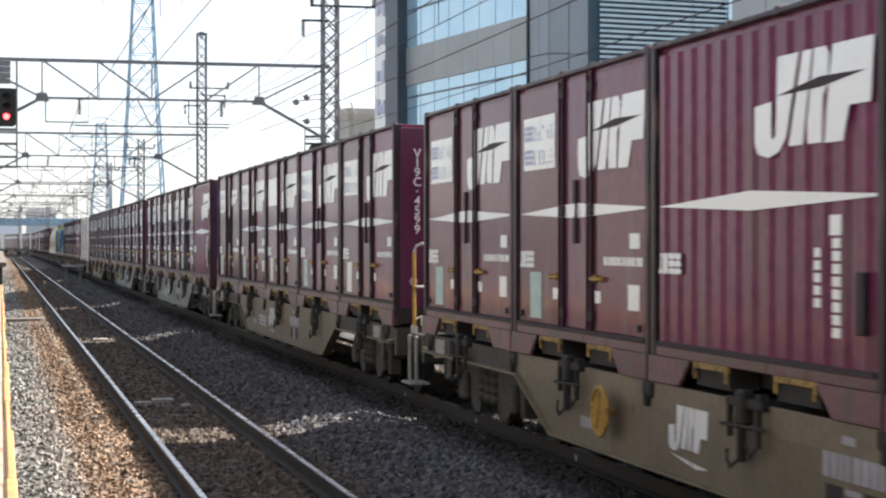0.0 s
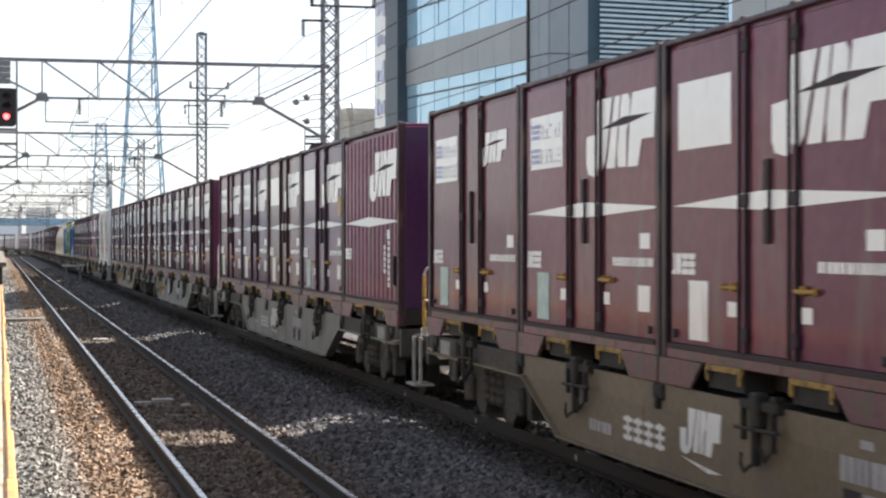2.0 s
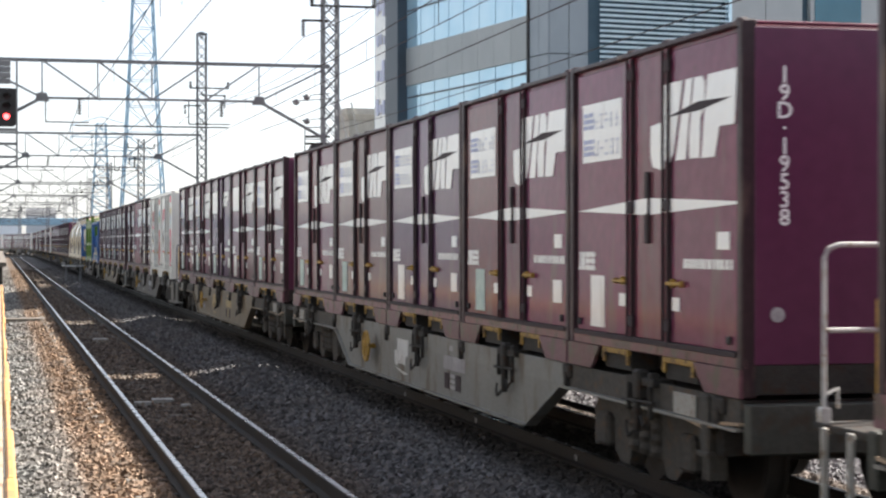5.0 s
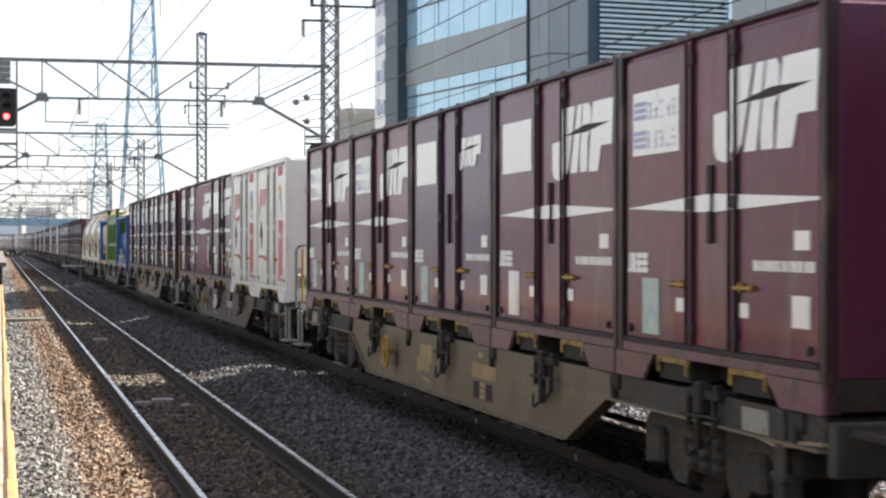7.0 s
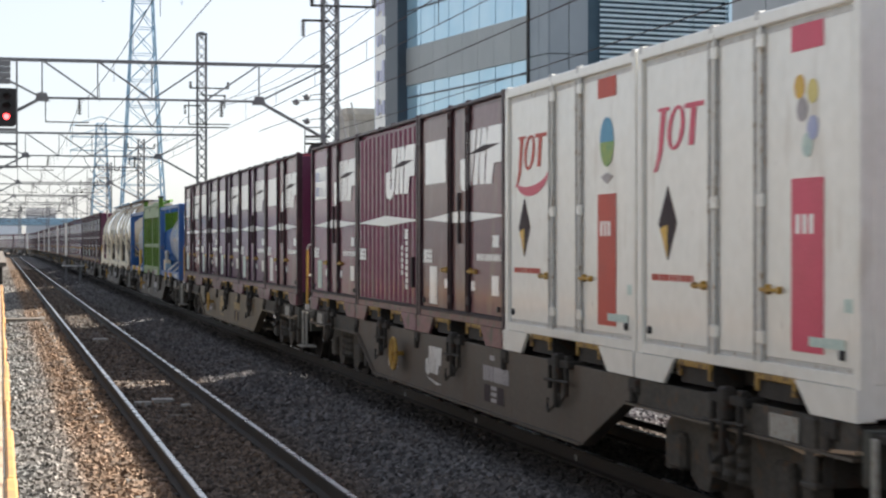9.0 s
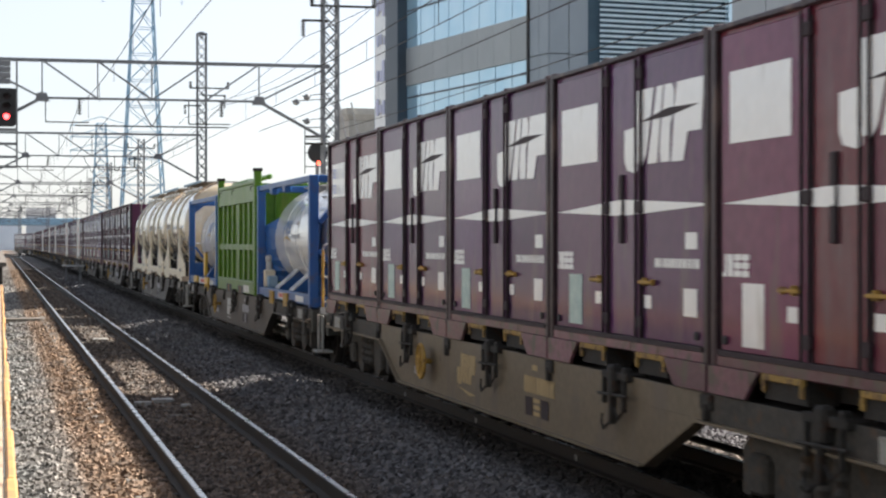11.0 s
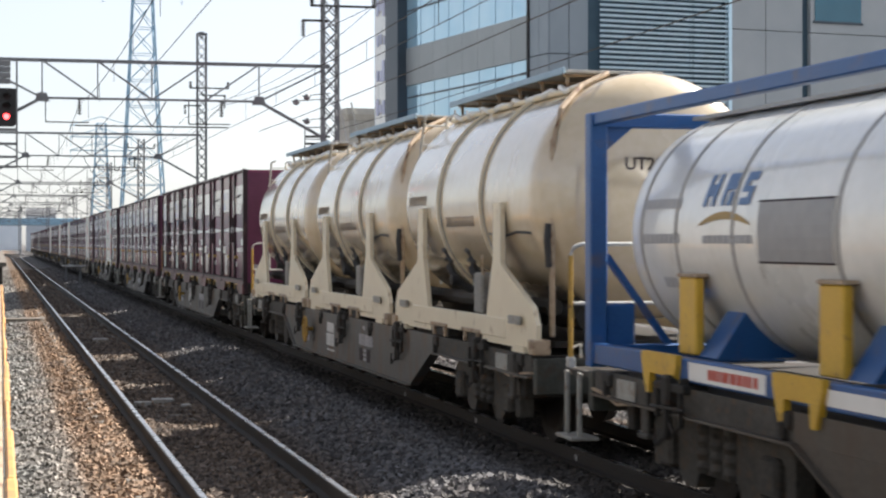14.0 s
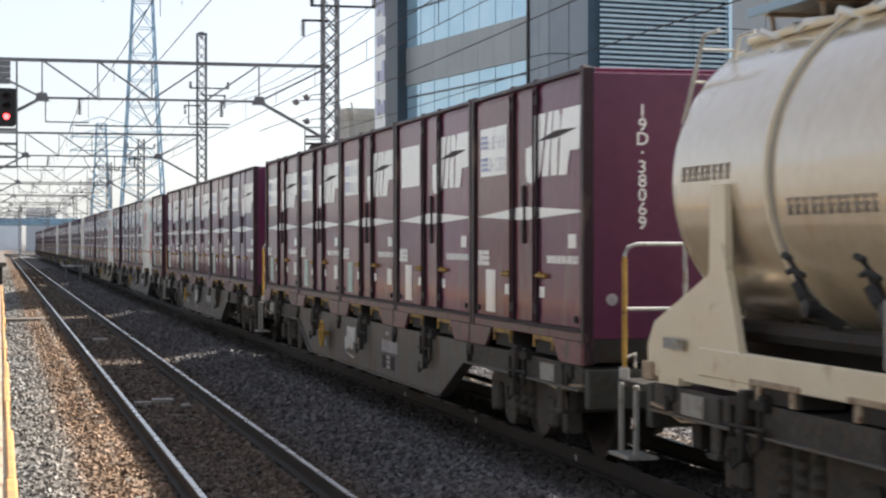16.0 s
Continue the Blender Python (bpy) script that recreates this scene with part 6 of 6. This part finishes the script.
# ---- platform ----
def build_platform():
    p = thing("platform", "station platform with a worn yellow-painted edge", "platform", kind="structure")
    part("slab", bx((-8.9, -8.0, 0.55), (-0.035, 48.0, 0.92), 0.01), surface("platform_paving", (0.135, 0.125, 0.108), (0.19, 0.175, 0.152), 0.85, scale=1.5, grain=30, bump=0.2), p)
    part("wall", bx((-8.8, -8.0, -0.6), (-0.12, 48.0, 0.55)), surface("sooty_concrete", (0.045, 0.040, 0.035), (0.085, 0.075, 0.064), 0.85, scale=1.5, grain=20, bump=0.3), p)
    y = -8.0
    i = 0
    rng = random.Random(4)
    while y < 47.8:
        ln = 1.9 if i % 2 else 2.2
        part("edge_block", bx((0.020 + rng.uniform(-0.004, 0.008), y, 0.80), (0.066 + rng.uniform(-0.014, 0.010), min(47.9, y + ln - 0.03), 0.925), 0.012), M["edge"], p, "yellow painted edge block")
        y += ln
        i += 1
    # dark gap behind the blocks, put in as a brown strip
    part("edge_channel", bx((-0.030, -8.0, 0.80), (0.012, 47.9, 0.905), 0.004), M["pipe"], p, "brown strip added for the dark gap behind the edge blocks")
    far = thing("platform", "far low platform of dusty brown concrete beside the near track", "platform", kind="structure")
    part("slab", bx((-5.0, 96.0, 0.75), (0.32, 240.0, 0.98), 0.01), M["sleeper"], far)
    part("wall", bx((-4.9, 96.2, -0.6), (0.12, 239.0, 0.75)), M["railside"], far)
    sl_ = thing("equipment_shelf", "small pale slab on two short posts beside the track", "track equipment")
    part("slab", bx((3.25, 99.6, 0.70), (4.40, 100.4, 0.78), 0.015), M["tube"], sl_)
    for x in (3.45, 4.2):
        part("post", bx((x - 0.06, 99.9, -0.3), (x + 0.06, 100.1, 0.70), 0.01), M["steel"], sl_)
    c_ = thing("cable_trough", "grey concrete cable trough crossing the ballast", "cable trough")
    part("cover", bx((0.10, 52.3, -0.36), (1.25, 53.0, -0.14), 0.02), M["sleeper"], c_)
    for x, yy, w, l_ in ((2.14, 24.9, 0.29, 0.25), (2.37, 24.0, 0.12, 0.14), (1.84, 24.5, 0.22, 0.16), (2.15, 40.9, 0.32, 0.3)):
        b_ = part("cover_plate", bx((x - w / 2, yy - l_ / 2, -0.20), (x + w / 2, yy + l_ / 2, -0.135), 0.006), M["placard"])
        tagged(b_, "small pale metal cover plate between the rails", "cover plate", "cover plates")


def build_side_wall():
    # out of view: added to cut sky reflections and bounce sun onto the train
    w = part("wall_west", bx((-9.4, -15.0, -1.0), (-9.0, 62.0, 5.2), 0.02), surface("pale_plaster", (0.19, 0.19, 0.185), (0.25, 0.25, 0.245), 0.85, scale=0.6, grain=8))
    tagged(w, "unseen plain pale wall added to block sky and bounce sun", "wall", kind="structure")


# ---- buildings ----
def glass_material():
    m = bpy.data.materials.new("blue_glass")
    m.use_nodes = True
    n, l = m.node_tree.nodes, m.node_tree.links
    b = n["Principled BSDF"]
    nz = n.new("ShaderNodeTexNoise")
    nz.inputs["Scale"].default_value = 0.5
    tc = n.new("ShaderNodeTexCoord")
    l.new(tc.outputs["Object"], nz.inputs["Vector"])
    mx = n.new("ShaderNodeMix")
    mx.data_type = "RGBA"
    mx.inputs["A"].default_value, mx.inputs["B"].default_value = (0.36, 0.64, 0.82, 1), (0.62, 0.83, 0.92, 1)
    l.new(nz.outputs["Fac"], mx.inputs["Factor"])
    l.new(mx.outputs["Result"], b.inputs["Base Color"])
    b.inputs["Roughness"].default_value = 0.06
    b.inputs["Metallic"].default_value = 0.35
    b.inputs["Specular IOR Level"].default_value = 0.9
    return m


def build_office():
    """An office block with glazed bands, grey cladding and a louvred bay, turned eight degrees from the line."""
    root = thing("office_building", "grey office building with blue glass bands and white louvres", "office building")
    D0 = 72.0
    f_ = 784 / math.tan(radians(13.65))

    def ground_point(px, d):
        a = (px - 784) / f_ * d
        return (a * math.cos(YAW) + d * math.sin(YAW), d * math.cos(YAW) - a * math.sin(YAW))
    cx, cy = ground_point(972, D0)
    turn = radians(8.4)
    root.matrix_basis = Matrix.Translation((cx, cy, 0)) @ Matrix.Rotation(turn, 4, "Z")
    # local: +y runs back along the glazed face (x = 0), +x runs along the louvred face (y = 0)
    clad = surface("grey_cladding", (0.240, 0.285, 0.318), (0.280, 0.326, 0.358), 0.4, metal=0.1, scale=0.25, grain=0.8, bump=0.0)
    span_ = surface("spandrel_cladding", (0.315, 0.345, 0.345), (0.37, 0.395, 0.39), 0.4, metal=0.1, scale=0.25, grain=0.8, bump=0.0, spread=0.05)
    dark = surface("dark_cladding", (0.040, 0.060, 0.082), (0.058, 0.082, 0.105), 0.4, scale=0.3, grain=0.8, bump=0.0)
    pale = surface("pale_cladding", (0.37, 0.40, 0.41), (0.43, 0.455, 0.46), 0.5, scale=0.3, grain=0.8, bump=0.0)
    glass = glass_material()
    top, back = 34.0, 17.5
    # teal colour carries the blue shade seen between the louvre blades
    part("core", bx((0.25, 0.25, -1), (26, back - 0.3, top)), surface("shade_teal_core", (0.040, 0.085, 0.120), (0.060, 0.115, 0.155), 0.6, bump=0), root)
    part("roof", bx((0.1, 0.1, top), (26.2, back, top + 0.4), 0.05), clad, root)
    P, z_sp, sp = 4.10, 9.42, 1.77          # storey height; underside and height of a spandrel
    # corner strip of panels, then bays of glass and spandrel
    g0, g1 = 1.95, 15.8
    for i in range(-3, 7):
        z0 = z_sp + P * i
        if z0 < top:
            n_ = 8 if i in (-1, 0) else 1
            for j in range(n_):
                a = g0 + (g1 - g0) * j / n_
                part("spandrel", bx((-0.02, a + 0.010, max(-1, z0)), (0.26, a + (g1 - g0) / n_ - 0.010, min(top, z0 + sp)), 0.01), span_, root)
        w0, w1 = max(-1, z0 + sp), min(top, z0 + P)
        if w1 > w0 + 0.2:
            wdw = part("window_band", bx((0.06, g0, w0), (0.12, g1, w1)), glass, root, "blue reflecting glass band")
            part("transom", bx((0.0, g0, w1 - 0.60), (0.08, g1, w1 - 0.53)), dark, wdw)
            for j in range(9):
                y = g0 + (g1 - g0) * j / 8
                part("mullion", bx((0.045, y - 0.010, w0), (0.07, y + 0.010, w1)), M["pylonblue"], wdw)
    part("dark_joint", bx((-0.10, 1.80, -1), (0.25, 1.95, top)), M["black"], root)
    for i in range(-2, 7):
        z0 = z_sp + 0.02 + P * i
        for a, b_ in ((0.0, 0.87), (0.90, 1.78)):
            part("corner_panel", bx((-0.04, a, max(-1, z0 - P + 0.03)), (0.25, b_, min(top, z0)), 0.008), clad, root)
        for a, b_ in ((0.0, 0.83), (0.86, 1.68)):
            part("front_panel", bx((a, -0.04, max(-1, z0 - P + 0.03)), (b_, 0.25, min(top, z0)), 0.008), clad, root)
    part("fin", bx((-0.45, g1, -1), (0.3, back, top + 0.6), 0.03), dark, root, "dark vertical fin")
    # recess and louvres
    lv = surface("louvre_white", (0.58, 0.77, 0.88), (0.68, 0.85, 0.93), 0.3, metal=0.4, scale=1, bump=0.02)
    me = finish("louvre_blade", bx((2.23, -0.03, 0.0), (8.1, 0.03, 0.098), 0.008), lv)
    z = 5.0
    while z < 15.2:
        o = new("louvre_blade", me)
        o.parent = root
        o.matrix_basis = Matrix.Translation((0, 0, z)) @ Matrix.Rotation(radians(14), 4, "X")
        z += 0.208
    part("louvre_edge", bx((8.1, -0.12, 4.0), (8.25, 0.2, top)), lv, root)
    for i in range(-2, 7):
        z0 = z_sp + 1.35 + P * i
        for a, b_ in ((8.3, 9.9), (9.93, 11.7), (12.1, 16.0), (16.03, 21.0), (21.03, 26.0)):
            part("front_panel", bx((a, -0.02, max(-1, z0 - P + 0.03)), (b_, 0.25, min(top, z0)), 0.008), pale, root)
    w_ = part("window_band", bx((12.3, -0.06, 11.3), (14.6, -0.02, 13.6)), surface("teal_window_glass", (0.03, 0.13, 0.19), (0.05, 0.18, 0.25), 0.08, scale=0.6, bump=0, spec=0.6), root, "dark teal glass window")
    part("window_frame", bx((12.2, -0.07, 11.2), (14.7, -0.02, 11.3)), dark, w_)
    # vertical lattice sign on the left edge
    sg = thing("vertical_sign", "tall white lattice sign with illegible lettering on the facade", "sign")
    sg.matrix_basis = root.matrix_basis.copy()
    bm = bmesh.new()
    for y in (back + 0.3, back + 2.0):
        bar(bm, (-0.2, y, 4.0), (-0.2, y, top), 0.09)
    zz = 4.0
    while zz < top:
        bar(bm, (-0.2, back + 0.3, zz), (-0.2, back + 2.0, zz), 0.05)
        bar(bm, (-0.2, back + 0.3, zz), (-0.2, back + 2.0, zz + 0.9), 0.035)
        zz += 0.9
    part("sign_frame", bm, M["pylonblue"], sg)
    bm = bmesh.new()
    rng = random.Random(12)
    zz = 5.0
    while zz < 24:
        for q in range(3):
            a = back + 0.5 + q * 0.42
            box(bm, (-0.32, a, zz + rng.uniform(0, 0.3)), (-0.28, a + rng.uniform(0.15, 0.36), zz + rng.uniform(0.5, 1.1)))
        zz += 1.6
    part("letter_print", bm, surface("pale_sign_print", (0.62, 0.66, 0.82), (0.72, 0.74, 0.86), 0.6, bump=0), sg)
    part("sign_face", bx((-0.26, back + 0.35, 4.5), (-0.23, back + 1.95, top - 0.5)), M["tankwhite"], sg)
    # pale concrete stair tower behind the line
    tw = thing("concrete_tower", "pale beige concrete stair tower with a tapered top", "tower")
    tx, ty = ground_point(634, 140.0)
    tw.matrix_basis = Matrix.Translation((tx, ty, 0)) @ Matrix.Rotation(turn, 4, "Z")
    bm = bmesh.new()
    box(bm, (-1.15, -1.15, -1), (1.15, 1.15, 11.3), 0.04)
    for z0, z1, h0, h1 in ((11.3, 11.75, 1.18, 1.42), (11.75, 12.2, 1.42, 1.42)):
        ring_lo = [bm.verts.new((a_ * h0, b_ * h0, z0)) for a_, b_ in ((-1, -1), (1, -1), (1, 1), (-1, 1))]
        ring_hi = [bm.verts.new((a_ * h1, b_ * h1, z1)) for a_, b_ in ((-1, -1), (1, -1), (1, 1), (-1, 1))]
        for i_ in range(4):
            bm.faces.new((ring_lo[i_], ring_lo[(i_ + 1) % 4], ring_hi[(i_ + 1) % 4], ring_hi[i_]))
        bm.faces.new(ring_hi)
    part("tower_wall", bm, surface("beige_concrete", (0.46, 0.44, 0.38), (0.58, 0.56, 0.50), 0.85, scale=0.4, grain=3, bump=0.0), tw)
    pr = bmesh.new()
    for x in (-0.9, 0.1):
        bar(pr, (x - 1.2, -1.5, 12.6), (x + 0.1, -1.5, 7.0), 0.10)
    part("pipe_brace", pr, M["tube"], tw)


def build_pylon(px_x, y, base, top_w, height, name="pylon"):
    root = thing("transmission_pylon", "tall pale blue-grey lattice power transmission pylon", "pylon", "pylons")
    root.matrix_basis = Matrix.Translation((px_x, y, -0.8))
    bm = bmesh.new()
    levels = 13
    hw = [base / 2 + (top_w / 2 - base / 2) * (1 - (1 - i / levels) ** 1.3) for i in range(levels + 1)]
    for i in range(levels):
        z0, z1 = height * i / levels, height * (i + 1) / levels
        a, b_ = hw[i], hw[i + 1]
        for s0, s1 in (((-1, -1), (1, -1)), ((1, -1), (1, 1)), ((1, 1), (-1, 1)), ((-1, 1), (-1, -1))):
            bar(bm, (s0[0] * a, s0[1] * a, z0), (s0[0] * b_, s0[1] * b_, z1), 0.21)
            bar(bm, (s0[0] * a, s0[1] * a, z0), (s1[0] * b_, s1[1] * b_, z1), 0.085)
            bar(bm, (s1[0] * a, s1[1] * a, z0), (s0[0] * b_, s0[1] * b_, z1), 0.085)
            bar(bm, (s0[0] * b_, s0[1] * b_, z1), (s1[0] * b_, s1[1] * b_, z1), 0.085)
    part("tower", bm, M["pylonblue"], root)
    for z in (0.80 * height, 0.90 * height, 0.985 * height):
        ar = bmesh.new()
        for s in (-1, 1):
            bar(ar, (0, -0.6, z), (s * 5.5, 0, z), 0.14)
            bar(ar, (0, 0.6, z), (s * 5.5, 0, z), 0.14)
            bar(ar, (0, 0, z + 1.6), (s * 5.5, 0, z), 0.12)
            insulator(ar, (s * 5.3, 0, z), (s * 5.3, 0, z - 1.6), 0.12)
        part("cross_arm", ar, M["pylonblue"], root)
    return root


def build_distance():
    br = thing("footbridge", "distant grey-blue road bridge over the railway", "bridge")
    br.matrix_basis = Matrix.Translation((-20, 430, 0))
    part("deck", bx((-70, -4, 6.0), (60, 4, 7.6), 0.1), M["pylonblue"], br)
    rl = bmesh.new()
    for i in range(44):
        box(rl, (-70 + i * 3, -4.0, 7.6), (-69.85 + i * 3, -3.9, 8.7))
    box(rl, (-70, -4.0, 8.6), (60, -3.9, 8.75))
    part("parapet", rl, M["steel"], br)
    for x in (-45, -18, 9, 36):
        part("pier", bx((x - 0.8, -1.5, -1), (x + 0.8, 1.5, 6.0), 0.1), M["concrete"], br)
    rng = random.Random(21)
    # distance haze is put into the pale blue-grey wall colour
    hm = surface("distant_walls", (0.45, 0.50, 0.56), (0.62, 0.66, 0.70), 0.8, scale=0.2, bump=0.0, spread=0.25)
    for i in range(26):
        x = -150 + i * 9 + rng.uniform(-2, 2)
        y = rng.uniform(480, 620)
        w, h = rng.uniform(6, 11), rng.uniform(5, 11)
        hs = thing("house", "distant house, its pale blue-grey colour standing for haze", "house", "houses beyond the bridge")
        hs.matrix_basis = Matrix.Translation((x, y, -1.2))
        part("wall", bx((-w / 2, -4, 0), (w / 2, 4, h)), hm, hs)
        rf = bmesh.new()
        v = [rf.verts.new(p) for p in ((-w / 2 - 0.4, -4.4, h), (w / 2 + 0.4, -4.4, h), (w / 2 + 0.4, 4.4, h), (-w / 2 - 0.4, 4.4, h), (-w / 2, 0, h + 2), (w / 2, 0, h + 2))]
        for q in ((0, 1, 5, 4), (2, 3, 4, 5), (1, 2, 5), (3, 0, 4), (0, 3, 2, 1)):
            rf.faces.new([v[j] for j in q])
        part("roof", rf, M["steel"], hs)
    # mirror and ladder on the far side of the line
    mi = thing("convex_mirror", "white oval mirror board on a thin post", "mirror")
    mi.matrix_basis = Matrix.Translation((12.25, 43.0, 0))
    bm = lathe(bmesh.new(), [(-0.02, 0.01), (-0.03, 0.3), (0.0, 0.32), (0.02, 0.30), (0.03, 0.01)], 28, "Y")
    for v in bm.verts:
        v.co.x *= 0.6
        v.co.z = v.co.z * 1.15 + 5.1
    part("mirror_face", bm, M["tankwhite"], mi)
    part("post", tube(bmesh.new(), [(0.05, 0.05, -0.7), (0.05, 0.05, 5.2)], 0.03, 8), M["steel"], mi)
    la = thing("fixed_ladder", "white steel ladder railing beyond the line", "ladder")
    la.matrix_basis = Matrix.Translation((11.4, 45.0, 0))
    bm = bmesh.new()
    for x in (-0.16, 0.16):
        tube(bm, [(x, 0, -0.7), (x, 0, 5.35)], 0.025, 6)
    for i in range(16):
        tube(bm, [(-0.16, 0, 0.2 + i * 0.32), (0.16, 0, 0.2 + i * 0.32)], 0.015, 6)
    part("ladder_frame", bm, M["tube"], la)


# ---- the train ----
PITCH, PERIOD = 3.758, 20.4
# seconds, metres from the camera to the forward edge of the second wagon's load
TRAIN = [(0.0, 22.07), (1.0, 11.77), (2.0, 1.44), (3.0, -8.93), (4.0, -19.36), (5.0, -29.83), (6.0, -40.37), (7.0, -50.98), (8.0, -61.64), (9.0, -72.37), (10.0, -83.16), (11.0, -94.00), (12.0, -104.88), (13.0, -115.81), (14.0, -126.76), (15.0, -137.72), (16.0, -148.68)]


def lead(t):
    """Smooth place of the train at t."""
    ts, ss = [r[0] for r in TRAIN], [r[1] for r in TRAIN]
    i = max(0, min(len(ts) - 2, sum(1 for x in ts if x <= t) - 1))

    def slope(k):
        a, b_ = max(0, k - 1), min(len(ts) - 1, k + 1)
        return (ss[b_] - ss[a]) / (ts[b_] - ts[a])
    h = ts[i + 1] - ts[i]
    q = (t - ts[i]) / h
    return ((2 * q ** 3 - 3 * q * q + 1) * ss[i] + (q ** 3 - 2 * q * q + q) * h * slope(i)
            + (-2 * q ** 3 + 3 * q * q) * ss[i + 1] + (q ** 3 - q * q) * h * slope(i + 1))


# loads from the forward end back: colour/style letters per wagon
def P_(colour="maroon", style="plain", **k):
    return (colour, style, tuple(sorted(k.items())))


PLAIN, PURP, FADE = P_(), P_("purple"), P_("faded")
BLANK, PBLANK, FBLANK = P_(panel="blank"), P_("purple", panel="blank"), P_("faded", panel="blank")
SMALL, FSMALL, PSMALL = P_(style="small"), P_("faded", "small"), P_("purple", "small")
RIB = P_("purple", "ribbed")
MRIB = P_("maroon", "ribbed")
WHITE, WHITE2 = P_("whitebox", "white", end="whitebox", panel="front", number="UR19A-"), P_("whitebox", "white", end="whitebox")
LOADS = [
    [PLAIN, BLANK, MRIB, PLAIN, PLAIN],
    [P_(number="V19C\u00b74599"), PLAIN, BLANK, PLAIN, SMALL],
    [P_("maroon", "ribbed", end="violet", number="19F|5068", inset=0.44, rise=0.19), P_("purple", panel="blank", oval=True), FBLANK, PURP, PLAIN],
    [P_("maroon", number="19D\u00b719538"), PLAIN, PURP, FADE, PLAIN],
    [PLAIN, BLANK, P_("purple", "small", panel="blank"), PLAIN, PLAIN],
    [WHITE, WHITE2, FBLANK, MRIB, PLAIN],
    [BLANK, PBLANK, PBLANK, PBLANK, PLAIN],
    ["blue", "green", "yellow"],
    ["beige", "beige", "beige_bare"],
    [P_(number="19D\u00b738069", inset=0.52), BLANK, PLAIN, PLAIN, PLAIN],
    [PURP, PLAIN, PLAIN, FADE, PLAIN],
    [FADE, WHITE2, PLAIN, FADE, PURP],
    [PLAIN, WHITE2, PLAIN, PLAIN, FADE],
    [PLAIN, FADE, PURP, WHITE2, PLAIN],
    [PURP, PLAIN, FADE, WHITE2, PLAIN],
    [PLAIN, FADE, PLAIN, PLAIN, PLAIN],
    [WHITE2, PURP, PLAIN, FADE, PLAIN],
    [PLAIN, PLAIN, FADE, PURP, FADE],
    [FADE, PLAIN, PLAIN, WHITE2, PLAIN],
    [PLAIN, PURP, FADE, PLAIN, PLAIN],
    [PLAIN, PLAIN, FADE, PLAIN, FADE],
]
SHIFT = [0, 0, -0.05, 0.2, -0.3, 0.25, 0, -0.12, 0, 0] + [0] * 11     # where each wagon's load stands off the even spacing
RIDERS = []      # (thing, metres behind the second wagon's forward edge, height)


def build_train():
    made = {}

    def get(key):
        if key not in made:
            if key[0] in ("brown", "grey", "dark", "pale"):
                made[key] = wagon(*key)
            elif key == "blue":
                made[key] = tank_blue()
            elif key == "yellow":
                made[key] = tank_blue(True)
            elif key == "green":
                made[key] = green_bin()
            elif key == "beige":
                made[key] = tank_beige("UT20A")
            elif key == "beige_bare":
                made[key] = tank_beige("", False)
            else:
                made[key] = container(key[0], key[1], **dict(key[2]))
            return made[key]
        return copy_thing(made[key], Matrix.Identity(4))
    for k, loads in enumerate(LOADS):
        front = (k - 1) * PERIOD + SHIFT[k]
        total = 4 * PITCH + LEN
        tone = "brown" if k in (0, 1, 4, 6, 12, 15, 18) else "dark" if k in (5, 7) else "pale" if k in (2, 3) else "grey"
        RIDERS.append((get((tone, {1: "low", 2: "split", 3: "none"}.get(k, "tall"), k == 5, "goldprint" if k in (4, 6) else "card" if k in (7, 8) else "white")), front + total / 2, 0.0))
        if len(loads) == 5:
            for i, key in enumerate(loads):
                if k > 9:
                    key = P_(key[0], key[1], lite=True, **dict(key[2]))
                RIDERS.append((get(key), front + i * PITCH + LEN / 2, DECK))
        else:
            for i, key in enumerate(loads):
                RIDERS.append((get(key), front + total / 2 + {"blue": -6.25, "green": 0.13, "yellow": 6.55}.get(key, (i - 1) * 6.45), DECK))


def motions():
    times = [i * 0.5 for i in range(33)]
    at_ = [lead(t) for t in times]
    for ob, back, z in RIDERS:
        walk(ob, [(t, along(TRAIN_X, s + back) @ Matrix.Translation((0, 0, z))) for t, s in zip(times, at_)])
    fine = [i / FPS for i in range(481)]
    spin = [Matrix.Rotation((lead(0.0) - lead(t)) / WHEEL_R, 4, "X") for t in fine]
    for ob, back, z in RIDERS:
        for w in ob.children_recursive:
            if w.name.startswith("wheelset") and back < 9 * PERIOD:
                walk(w, [(t, Matrix.Translation(w.location) @ r) for t, r in zip(fine, spin)])


build_ground()
build_track(NEAR_X, "empty ballasted track with rusty rails and concrete sleepers")
build_track(TRAIN_X, "ballasted track under the freight train")
build_platform()
build_side_wall()
build_overhead()
build_insulators()
build_signal()
build_office()
build_pylon(18.8, 250.0, 6.6, 2.0, 46.0)
build_pylon(17.5, 330.0, 4.6, 1.6, 24.0)
build_distance()
build_train()
build_stones()
motions()
